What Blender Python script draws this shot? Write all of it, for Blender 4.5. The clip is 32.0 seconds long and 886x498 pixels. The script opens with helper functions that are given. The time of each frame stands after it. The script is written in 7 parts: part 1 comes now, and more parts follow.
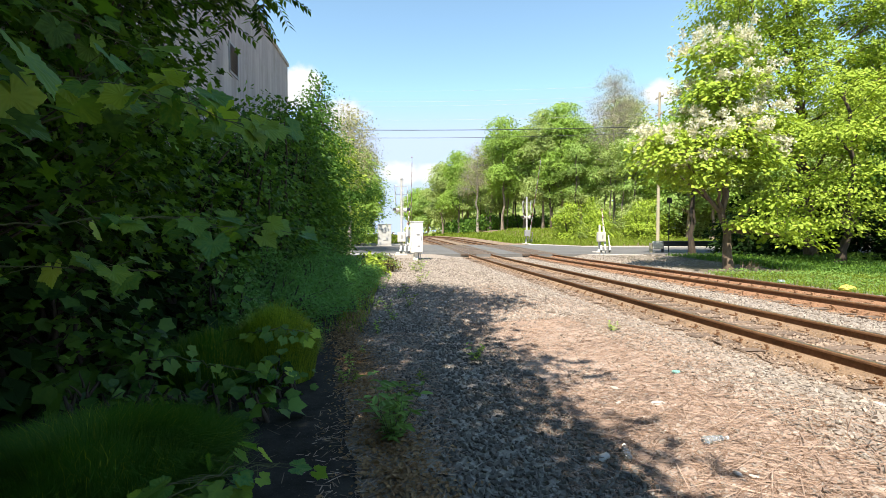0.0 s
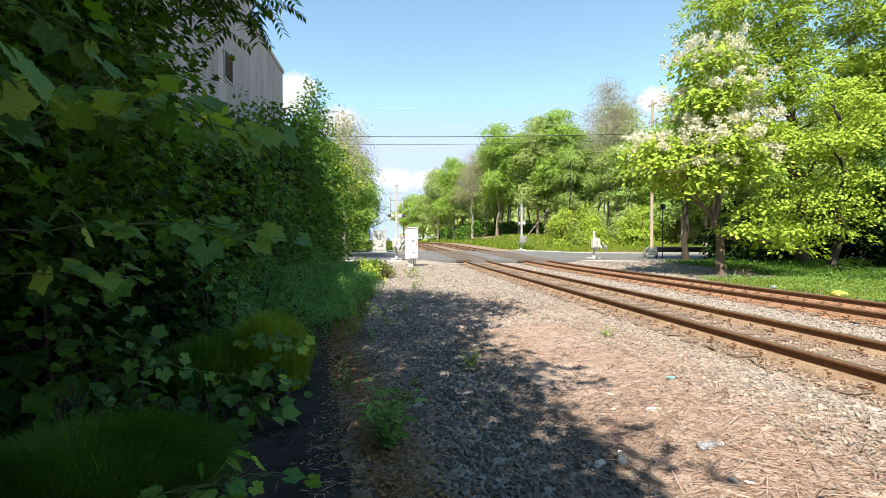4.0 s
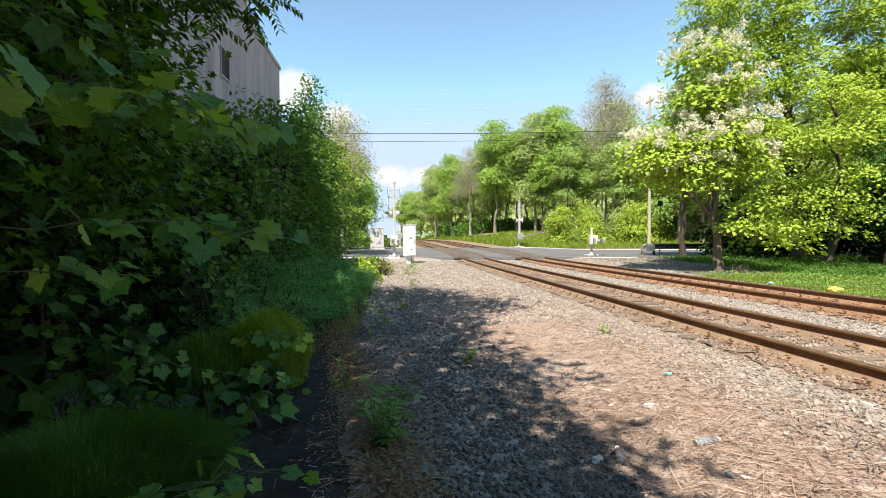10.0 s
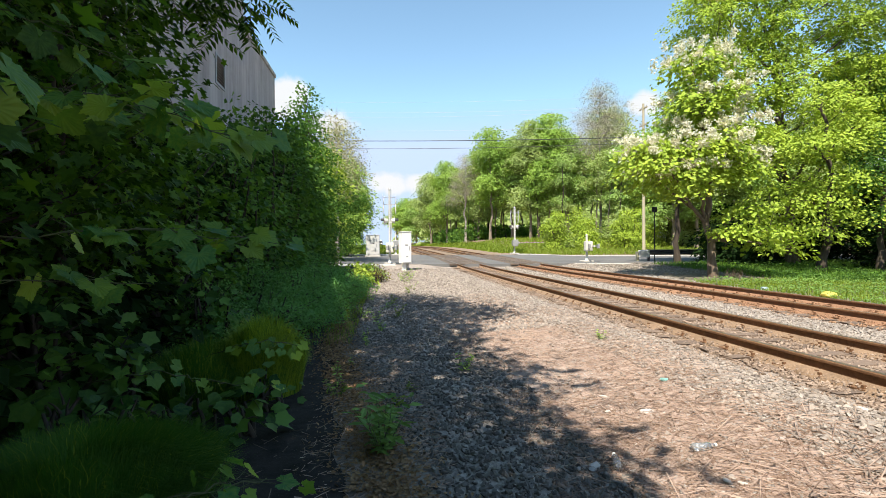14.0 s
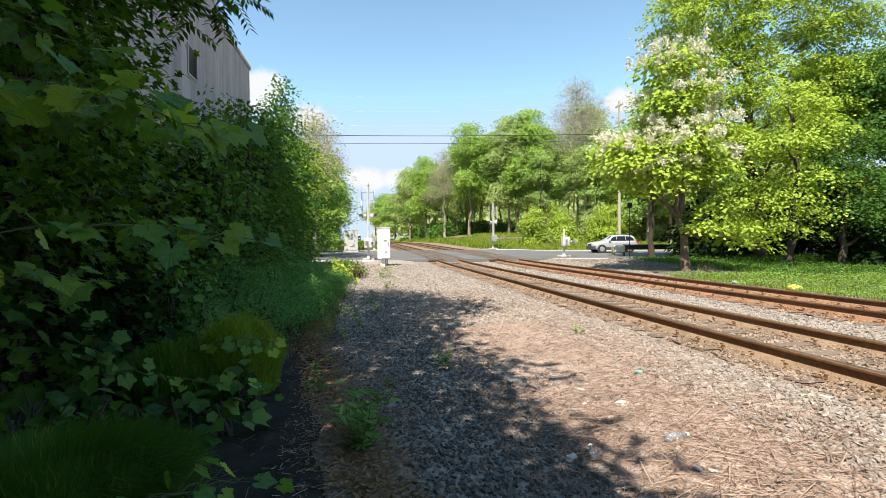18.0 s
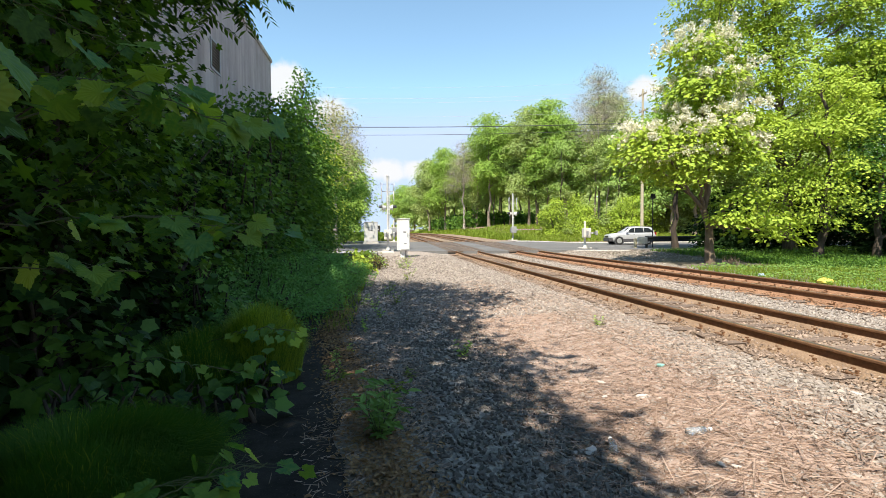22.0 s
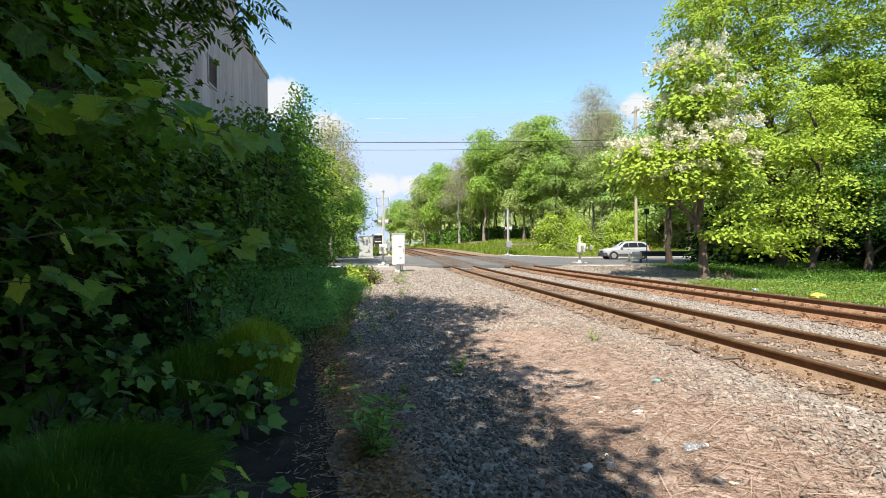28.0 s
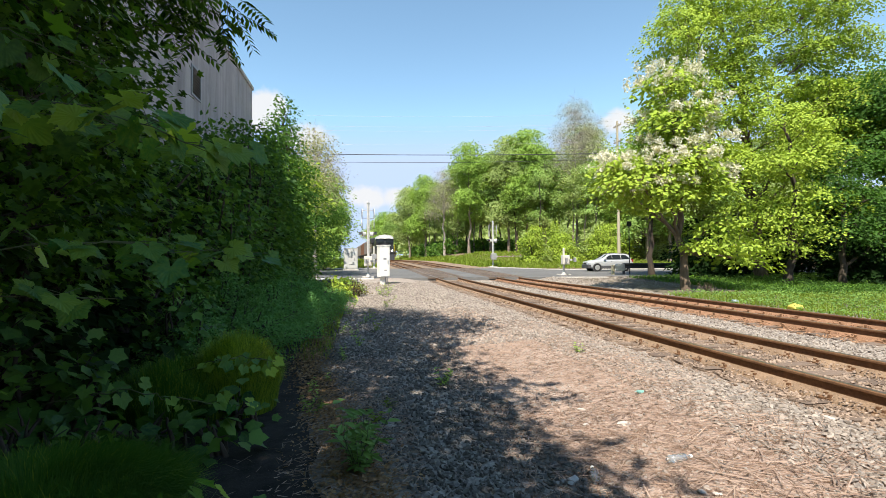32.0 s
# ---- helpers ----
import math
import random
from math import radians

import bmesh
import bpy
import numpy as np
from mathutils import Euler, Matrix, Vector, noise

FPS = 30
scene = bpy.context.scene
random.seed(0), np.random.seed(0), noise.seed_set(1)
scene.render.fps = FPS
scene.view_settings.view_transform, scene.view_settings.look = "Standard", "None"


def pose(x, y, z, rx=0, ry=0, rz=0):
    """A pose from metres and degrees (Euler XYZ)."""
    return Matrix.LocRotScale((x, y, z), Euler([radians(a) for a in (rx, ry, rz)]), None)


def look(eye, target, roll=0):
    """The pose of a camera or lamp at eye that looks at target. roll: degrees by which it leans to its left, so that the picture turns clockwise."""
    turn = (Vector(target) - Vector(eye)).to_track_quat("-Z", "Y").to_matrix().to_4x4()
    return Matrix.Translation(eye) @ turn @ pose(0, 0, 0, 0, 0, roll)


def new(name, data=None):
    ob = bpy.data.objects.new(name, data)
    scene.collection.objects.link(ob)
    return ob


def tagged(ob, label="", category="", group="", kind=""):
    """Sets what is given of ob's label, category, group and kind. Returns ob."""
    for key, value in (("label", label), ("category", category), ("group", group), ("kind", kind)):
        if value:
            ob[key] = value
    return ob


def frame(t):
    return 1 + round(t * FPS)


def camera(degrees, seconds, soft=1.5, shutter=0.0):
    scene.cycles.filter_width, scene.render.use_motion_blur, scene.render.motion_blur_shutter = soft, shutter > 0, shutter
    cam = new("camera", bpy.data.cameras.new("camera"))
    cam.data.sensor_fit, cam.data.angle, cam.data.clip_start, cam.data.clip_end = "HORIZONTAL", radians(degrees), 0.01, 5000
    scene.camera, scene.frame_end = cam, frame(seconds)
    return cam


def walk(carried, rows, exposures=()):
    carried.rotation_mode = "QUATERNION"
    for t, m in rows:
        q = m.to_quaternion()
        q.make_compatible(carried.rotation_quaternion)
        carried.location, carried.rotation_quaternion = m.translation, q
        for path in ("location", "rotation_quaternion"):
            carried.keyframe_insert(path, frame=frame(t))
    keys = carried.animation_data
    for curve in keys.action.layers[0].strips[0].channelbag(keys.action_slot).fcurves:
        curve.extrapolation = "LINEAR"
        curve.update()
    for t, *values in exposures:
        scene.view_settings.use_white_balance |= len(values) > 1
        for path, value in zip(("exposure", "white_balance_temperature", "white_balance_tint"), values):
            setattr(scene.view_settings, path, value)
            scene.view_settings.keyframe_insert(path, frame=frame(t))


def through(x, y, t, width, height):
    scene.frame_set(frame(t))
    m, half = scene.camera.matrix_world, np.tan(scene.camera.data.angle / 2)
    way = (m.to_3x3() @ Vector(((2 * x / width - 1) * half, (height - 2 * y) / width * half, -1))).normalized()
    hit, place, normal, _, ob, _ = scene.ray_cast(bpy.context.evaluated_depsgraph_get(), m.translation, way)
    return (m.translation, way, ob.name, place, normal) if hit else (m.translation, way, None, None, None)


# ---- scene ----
# ---------------------------------------------------------------- camera
cam = camera(86.8, 32.0, soft=0.5)
# seconds, turn to the right of the track's line, tilt up, roll (degrees)
EYE = (0.0, 0.0, 1.68)
TURNS = [
    (0, 5.857, -1.693, 0.007),
    (0.5, 5.778, -1.343, 0.018),
    (1, 5.893, -1.115, 0.071),
    (1.5, 6.154, -0.962, 0.120),
    (2, 6.385, -0.883, 0.117),
    (2.5, 6.546, -0.769, 0.105),
    (3, 6.801, -0.578, 0.045),
    (3.5, 6.642, -0.797, 0.003),
    (5.5, 6.307, -1.014, -0.013),
    (6, 6.382, -1.067, -0.052),
    (6.5, 6.434, -1.319, -0.031),
    (7, 6.476, -1.504, -0.069),
    (7.5, 6.569, -1.617, -0.085),
    (8, 6.607, -1.677, -0.095),
    (8.5, 6.470, -1.700, -0.100),
    (9, 6.393, -1.596, -0.089),
    (9.5, 6.485, -1.434, -0.132),
    (10, 6.734, -1.287, -0.159),
    (10.5, 6.924, -1.238, -0.153),
    (11, 7.150, -1.188, -0.188),
    (11.5, 7.318, -1.121, -0.183),
    (12, 7.284, -0.898, -0.267),
    (12.5, 7.275, -0.771, -0.270),
    (13, 7.251, -0.633, -0.329),
    (13.5, 7.229, -0.511, -0.323),
    (14, 7.275, -0.454, -0.385),
    (14.5, 7.426, -0.429, -0.363),
    (16.5, 7.669, -0.629, -0.467),
    (17, 8.418, -0.692, -0.449),
    (17.5, 9.440, -0.873, -0.515),
    (18, 9.842, -1.029, -0.490),
    (18.5, 9.049, -1.217, -0.484),
    (19, 8.403, -1.418, -0.442),
    (19.5, 8.049, -1.522, -0.402),
    (20, 7.812, -1.559, -0.452),
    (20.5, 7.560, -1.561, -0.463),
    (21, 7.375, -1.616, -0.448),
    (21.5, 7.378, -1.772, -0.480),
    (22, 7.474, -2.047, -0.442),
    (22.5, 7.561, -2.287, -0.479),
    (23, 7.695, -2.438, -0.474),
    (23.5, 7.756, -2.198, -0.466),
    (24, 7.711, -1.910, -0.405),
    (24.5, 7.701, -1.609, -0.374),
    (25, 7.759, -1.352, -0.379),
    (25.5, 7.820, -1.174, -0.345),
    (27.5, 8.004, -0.293, -0.338),
    (28, 8.069, -0.278, -0.326),
    (28.5, 8.115, -0.296, -0.341),
    (29, 8.448, -0.059, -0.320),
    (29.5, 8.791, 0.268, -0.305),
    (30, 9.061, 0.511, -0.335),
    (30.5, 9.280, 0.639, -0.334),
    (31, 9.434, 0.804, -0.371),
    (31.5, 9.635, 0.988, -0.362),
    (32, 9.892, 1.200, -0.363),
]


def aim(turn, tilt):
    a, b = radians(turn), radians(tilt)
    return (EYE[0] + math.sin(a) * math.cos(b), EYE[1] + math.cos(a) * math.cos(b), EYE[2] + math.sin(b))


walk(cam, [(t, look(EYE, aim(turn, tilt), roll)) for t, turn, tilt, roll in TURNS], [(0, 1.07, 7000, 10), (6, 1.03, 7000, 10), (14, 0.93, 6900, 10), (22, 0.93, 6900, 10), (32, 0.85, 6800, 10)])

# ---------------------------------------------------------------- light
SUN_AZ, SUN_EL = 207.0, 55.0   # degrees clockwise from +y, and above the horizon
world = bpy.data.worlds.new("sky")
scene.world = world
world.use_nodes = True
wn, wl = world.node_tree.nodes, world.node_tree.links
wn.clear()
w_out = wn.new("ShaderNodeOutputWorld")
w_bg = wn.new("ShaderNodeBackground")
w_sky = wn.new("ShaderNodeTexSky")
w_sky.sky_type, w_sky.sun_disc = "NISHITA", False
w_sky.sun_elevation, w_sky.sun_rotation = radians(SUN_EL), radians(SUN_AZ)
w_sky.air_density, w_sky.dust_density, w_sky.ozone_density = 0.9, 0.0, 1.1
w_bg.inputs["Strength"].default_value = 0.145


def cloud_cover():
    """Small fair-weather clouds low over the woods: soft patches of the sky broken up by noise."""
    co = wn.new("ShaderNodeTexCoord").outputs["Generated"]
    lumps = wn.new("ShaderNodeTexNoise")
    lumps.inputs["Scale"].default_value, lumps.inputs["Detail"].default_value, lumps.inputs["Roughness"].default_value = 14.0, 8.0, 0.62
    wl.new(co, lumps.inputs["Vector"])
    total = None
    for way, wide, flat in (((-0.185, 0.941, 0.284), 0.10, 1.4), ((-0.11, 0.960, 0.248), 0.105, 1.8), ((0.01, 0.991, 0.128), 0.10, 2.2), ((0.08, 0.987, 0.13), 0.09, 2.2), ((0.49, 0.825, 0.262), 0.07, 1.5), ((0.72, 0.55, 0.42), 0.09, 1.6), ((-0.8, -0.3, 0.4), 0.2, 1.5), ((0.4, -0.8, 0.35), 0.2, 1.5)):
        sub = wn.new("ShaderNodeVectorMath")
        sub.operation = "SUBTRACT"
        wl.new(co, sub.inputs[0])
        sub.inputs[1].default_value = way
        sq = wn.new("ShaderNodeVectorMath")
        sq.operation = "MULTIPLY"
        wl.new(sub.outputs[0], sq.inputs[0])
        sq.inputs[1].default_value = (1, 1, flat)
        ln = wn.new("ShaderNodeVectorMath")
        ln.operation = "LENGTH"
        wl.new(sq.outputs[0], ln.inputs[0])
        mr = wn.new("ShaderNodeMapRange")
        mr.interpolation_type = "SMOOTHSTEP"
        mr.inputs[1].default_value, mr.inputs[2].default_value, mr.inputs[3].default_value, mr.inputs[4].default_value = 0.0, wide, 1.0, 0.0
        wl.new(ln.outputs["Value"], mr.inputs[0])
        if total is None:
            total = mr.outputs[0]
        else:
            mx = wn.new("ShaderNodeMath")
            mx.operation = "MAXIMUM"
            wl.new(total, mx.inputs[0])
            wl.new(mr.outputs[0], mx.inputs[1])
            total = mx.outputs[0]
    add = wn.new("ShaderNodeMath")
    add.operation = "MULTIPLY_ADD"
    wl.new(total, add.inputs[0])
    add.inputs[1].default_value = 0.62
    wl.new(lumps.outputs["Fac"], add.inputs[2])
    edge = wn.new("ShaderNodeMapRange")
    edge.interpolation_type = "SMOOTHSTEP"
    edge.inputs[1].default_value, edge.inputs[2].default_value, edge.inputs[3].default_value, edge.inputs[4].default_value = 0.74, 1.02, 0.0, 0.9
    wl.new(add.outputs[0], edge.inputs[0])
    mix = wn.new("ShaderNodeMix")
    mix.data_type = "RGBA"
    wl.new(edge.outputs[0], mix.inputs[0])
    tint = wn.new("ShaderNodeMix")
    tint.data_type, tint.blend_type = "RGBA", "MULTIPLY"
    tint.inputs[0].default_value = 1.0
    wl.new(w_sky.outputs[0], tint.inputs[6])
    tint.inputs[7].default_value = (0.95, 1.08, 1.0, 1)
    # the glare near the horizon stays within the haze of a clear day
    haze = wn.new("ShaderNodeMix")
    haze.data_type, haze.blend_type = "RGBA", "DARKEN"
    haze.inputs[0].default_value = 1.0
    wl.new(tint.outputs[2], haze.inputs[6])
    haze.inputs[7].default_value = (2.35, 3.05, 4.4, 1)
    wl.new(haze.outputs[2], mix.inputs[6])
    mix.inputs[7].default_value = (3.5, 3.6, 3.75, 1)
    wl.new(mix.outputs[2], w_bg.inputs[0])


cloud_cover()
wl.new(w_bg.outputs[0], w_out.inputs[0])

sun_data = bpy.data.lights.new("sun", "SUN")
sun_data.energy, sun_data.angle, sun_data.color = 5.0, radians(0.53), (1.0, 0.95, 0.86)
sun = new("sun", sun_data)
TO_SUN = Vector((math.sin(radians(SUN_AZ)) * math.cos(radians(SUN_EL)), math.cos(radians(SUN_AZ)) * math.cos(radians(SUN_EL)), math.sin(radians(SUN_EL))))
sun.matrix_world = look((0, 0, 60), Vector((0, 0, 60)) - TO_SUN)

# ---------------------------------------------------------------- materials
rng = np.random.default_rng(7)


class Mat:
    """A procedural material with a small node vocabulary."""

    def __init__(self, name, rough=0.8, metal=0.0, spec=0.4):
        self.m = bpy.data.materials.new(name)
        self.m.use_nodes = True
        self.n, self.l = self.m.node_tree.nodes, self.m.node_tree.links
        self.p = self.n["Principled BSDF"]
        self.p.inputs["Roughness"].default_value = rough
        self.p.inputs["Metallic"].default_value = metal
        self.p.inputs["Specular IOR Level"].default_value = spec
        self.co = self.n.new("ShaderNodeTexCoord").outputs["Object"]

    def noise(self, scale, detail=4, rough=0.55, vec=None, stretch=None):
        t = self.n.new("ShaderNodeTexNoise")
        t.inputs["Scale"].default_value, t.inputs["Detail"].default_value, t.inputs["Roughness"].default_value = scale, detail, rough
        v = vec or self.co
        if stretch:
            mp = self.n.new("ShaderNodeMapping")
            mp.inputs["Scale"].default_value = stretch
            self.l.new(v, mp.inputs[0])
            v = mp.outputs[0]
        self.l.new(v, t.inputs["Vector"])
        return t.outputs["Fac"]

    def voronoi(self, scale, feature="F1", out="Color"):
        t = self.n.new("ShaderNodeTexVoronoi")
        t.feature = feature
        t.inputs["Scale"].default_value = scale
        self.l.new(self.co, t.inputs["Vector"])
        return t.outputs[out]

    def ramp(self, fac, *stops):
        r = self.n.new("ShaderNodeValToRGB")
        el = r.color_ramp.elements
        while len(el) < len(stops):
            el.new(0.5)
        for e, (pos, c) in zip(el, stops):
            e.position, e.color = pos, (*c, 1) if len(c) == 3 else c
        self.l.new(fac, r.inputs[0])
        return r.outputs[0]

    def mix(self, fac, a, b, blend="MIX"):
        x = self.n.new("ShaderNodeMix")
        x.data_type, x.blend_type = "RGBA", blend
        for socket, v in ((x.inputs[0], fac), (x.inputs[6], a), (x.inputs[7], b)):
            if isinstance(v, (int, float)):
                socket.default_value = v
            elif isinstance(v, tuple):
                socket.default_value = (*v, 1)
            else:
                self.l.new(v, socket)
        return x.outputs[2]

    def random(self):
        return self.n.new("ShaderNodeObjectInfo").outputs["Random"]

    def island(self):
        return self.n.new("ShaderNodeNewGeometry").outputs["Random Per Island"]

    def colour(self, v):
        if isinstance(v, tuple):
            self.p.inputs["Base Color"].default_value = (*v, 1)
        else:
            self.l.new(v, self.p.inputs["Base Color"])
        return self

    def bump(self, fac, strength=0.3, distance=0.01):
        b = self.n.new("ShaderNodeBump")
        b.inputs["Strength"].default_value, b.inputs["Distance"].default_value = strength, distance
        self.l.new(fac, b.inputs["Height"])
        self.l.new(b.outputs[0], self.p.inputs["Normal"])
        return self

    def gloss(self, fac, low, high):
        mr = self.n.new("ShaderNodeMapRange")
        mr.inputs[3].default_value, mr.inputs[4].default_value = low, high
        self.l.new(fac, mr.inputs[0])
        self.l.new(mr.outputs[0], self.p.inputs["Roughness"])
        return self


def plain(name, base, rough=0.6, metal=0.0, vary=0.15, scale=6.0, bump=0.0, dirt=None):
    """Paint or metal with mottling, and dirt where a colour for it is given."""
    m = Mat(name, rough, metal)
    lo, hi = tuple(c * (1 - vary) for c in base), tuple(min(1, c * (1 + vary)) for c in base)
    c = m.ramp(m.noise(scale, 6), (0.3, lo), (0.7, hi))
    if dirt:
        c = m.mix(m.ramp(m.noise(scale * 0.35, 7, 0.7), (0.52, (0, 0, 0)), (0.72, (0.8, 0.8, 0.8))), c, dirt)
    m.colour(c)
    if bump:
        m.bump(m.noise(scale * 8, 5), bump, 0.005)
    return m.m


def leaf_mat(name, dark, light, through=0.4, rough=0.58, spec=0.22, alike=0.5):
    """Leaves: a colour for each leaf, some light let through."""
    m = Mat(name, rough, 0, spec)
    mean = tuple((a + b) / 2 for a, b in zip(dark, light))
    dark, light = (tuple(a + (b - a) * alike for a, b in zip(tone, mean)) for tone in (dark, light))
    c = m.ramp(m.island(), (0.0, dark), (0.6, tuple((a + b) / 2 for a, b in zip(dark, light))), (1.0, light))
    c = m.mix(m.ramp(m.noise(35, 3), (0.35, (0, 0, 0)), (0.7, (0.3, 0.3, 0.3))), c, light)
    c = m.mix(m.ramp(m.noise(0.6, 2), (0.35, (0, 0, 0)), (0.65, (0.45, 0.45, 0.45))), c, tuple(x * 0.75 for x in dark))
    m.colour(c)
    t = m.n.new("ShaderNodeBsdfTranslucent")
    m.l.new(m.mix(1.0, c, (1.2, 1.2, 0.6), "MULTIPLY"), t.inputs[0])
    x = m.n.new("ShaderNodeMixShader")
    x.inputs[0].default_value = through
    m.l.new(m.p.outputs[0], x.inputs[1])
    m.l.new(t.outputs[0], x.inputs[2])
    m.l.new(x.outputs[0], m.n["Material Output"].inputs[0])
    return m.m


def bark_mat(name, dark, light, scale=3.0):
    m = Mat(name, 0.9)
    f = m.noise(scale, 8, 0.7, stretch=(3.5, 3.5, 0.7))
    m.colour(m.ramp(f, (0.3, dark), (0.7, light)))
    m.bump(f, 0.8, 0.03)
    return m.m


LEAF_NEAR = leaf_mat("near_leaf", (0.04, 0.18, 0.055), (0.42, 0.56, 0.055), 0.48, 0.45, 0.3, alike=0.0)
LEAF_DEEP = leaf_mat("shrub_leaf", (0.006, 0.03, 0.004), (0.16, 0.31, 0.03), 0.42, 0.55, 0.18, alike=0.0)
# near-black leaf that stands in for the shade inside the thickets
LEAF_PAINTED_SHADE = leaf_mat("painted_shade_leaf", (0.004, 0.014, 0.003), (0.022, 0.055, 0.01), 0.3, 0.7, 0.1)
LEAF_FERN = leaf_mat("fern_leaf", (0.08, 0.23, 0.065), (0.20, 0.40, 0.10), 0.42)
LEAF_SIDE = leaf_mat("side_leaf", (0.06, 0.16, 0.035), (0.30, 0.46, 0.11), 0.3)
# darker leaf for growth in shade; the shade is part of the colour
LEAF_SHADE_TONED = leaf_mat("shade_toned_leaf", (0.018, 0.07, 0.014), (0.19, 0.35, 0.05), 0.42, alike=0.0)
LEAF_PLANT = leaf_mat("plant_leaf", (0.008, 0.045, 0.014), (0.16, 0.31, 0.05), 0.35, 0.5, 0.25, alike=0.0)
# hedge green, kept dark to carry some shade on the trees that use it
LEAF_HEDGE_SHADE = leaf_mat("hedge_shade_leaf", (0.02, 0.075, 0.016), (0.15, 0.30, 0.05), 0.45)
LEAF_TURF = leaf_mat("fine_turf", (0.04, 0.12, 0.014), (0.11, 0.24, 0.03), 0.4, 0.6, alike=0.0)
LEAF_YOUNG = leaf_mat("young_turf", (0.20, 0.30, 0.025), (0.42, 0.52, 0.06), 0.45, 0.6, alike=0.0)
LEAF_BRIGHT = leaf_mat("bright_leaf", (0.14, 0.25, 0.028), (0.54, 0.65, 0.09), 0.28)
LEAF_MID = leaf_mat("mid_leaf", (0.14, 0.27, 0.045), (0.46, 0.62, 0.14), 0.36)
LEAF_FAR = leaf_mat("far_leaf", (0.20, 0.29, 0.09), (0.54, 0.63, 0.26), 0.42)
LEAF_WOOD = leaf_mat("wood_leaf", (0.17, 0.30, 0.08), (0.46, 0.60, 0.19), 0.4)
LEAF_RUSSET = leaf_mat("russet_leaf", (0.12, 0.05, 0.03), (0.22, 0.26, 0.05), 0.4)
LEAF_DRY = leaf_mat("sparse_leaf", (0.27, 0.28, 0.14), (0.50, 0.49, 0.28), 0.4)
LEAF_GRASS = leaf_mat("grass_blade", (0.11, 0.18, 0.016), (0.30, 0.39, 0.055), 0.4, 0.55)
LEAF_DEAD = leaf_mat("dead_leaf", (0.17, 0.09, 0.042), (0.44, 0.28, 0.15), 0.15, 0.8, alike=0.0)
BLOSSOM = leaf_mat("blossom", (0.62, 0.58, 0.48), (0.85, 0.82, 0.72), 0.3, 0.6, alike=0.0)
STRAW = leaf_mat("dead_straw", (0.23, 0.15, 0.11), (0.56, 0.42, 0.34), 0.15, 0.8, alike=0.0)
STALK = leaf_mat("dead_stalk", (0.12, 0.072, 0.048), (0.33, 0.22, 0.16), 0.1, 0.85, alike=0.0)
BARK = bark_mat("bark", (0.025, 0.019, 0.014), (0.085, 0.064, 0.047))
BARK_BROWN = bark_mat("brown_bark", (0.07, 0.05, 0.035), (0.21, 0.155, 0.11))
BARK_GREY = bark_mat("grey_bark", (0.20, 0.17, 0.15), (0.42, 0.37, 0.33))
BARK_PALE = bark_mat("pale_bark", (0.14, 0.11, 0.085), (0.33, 0.27, 0.21))


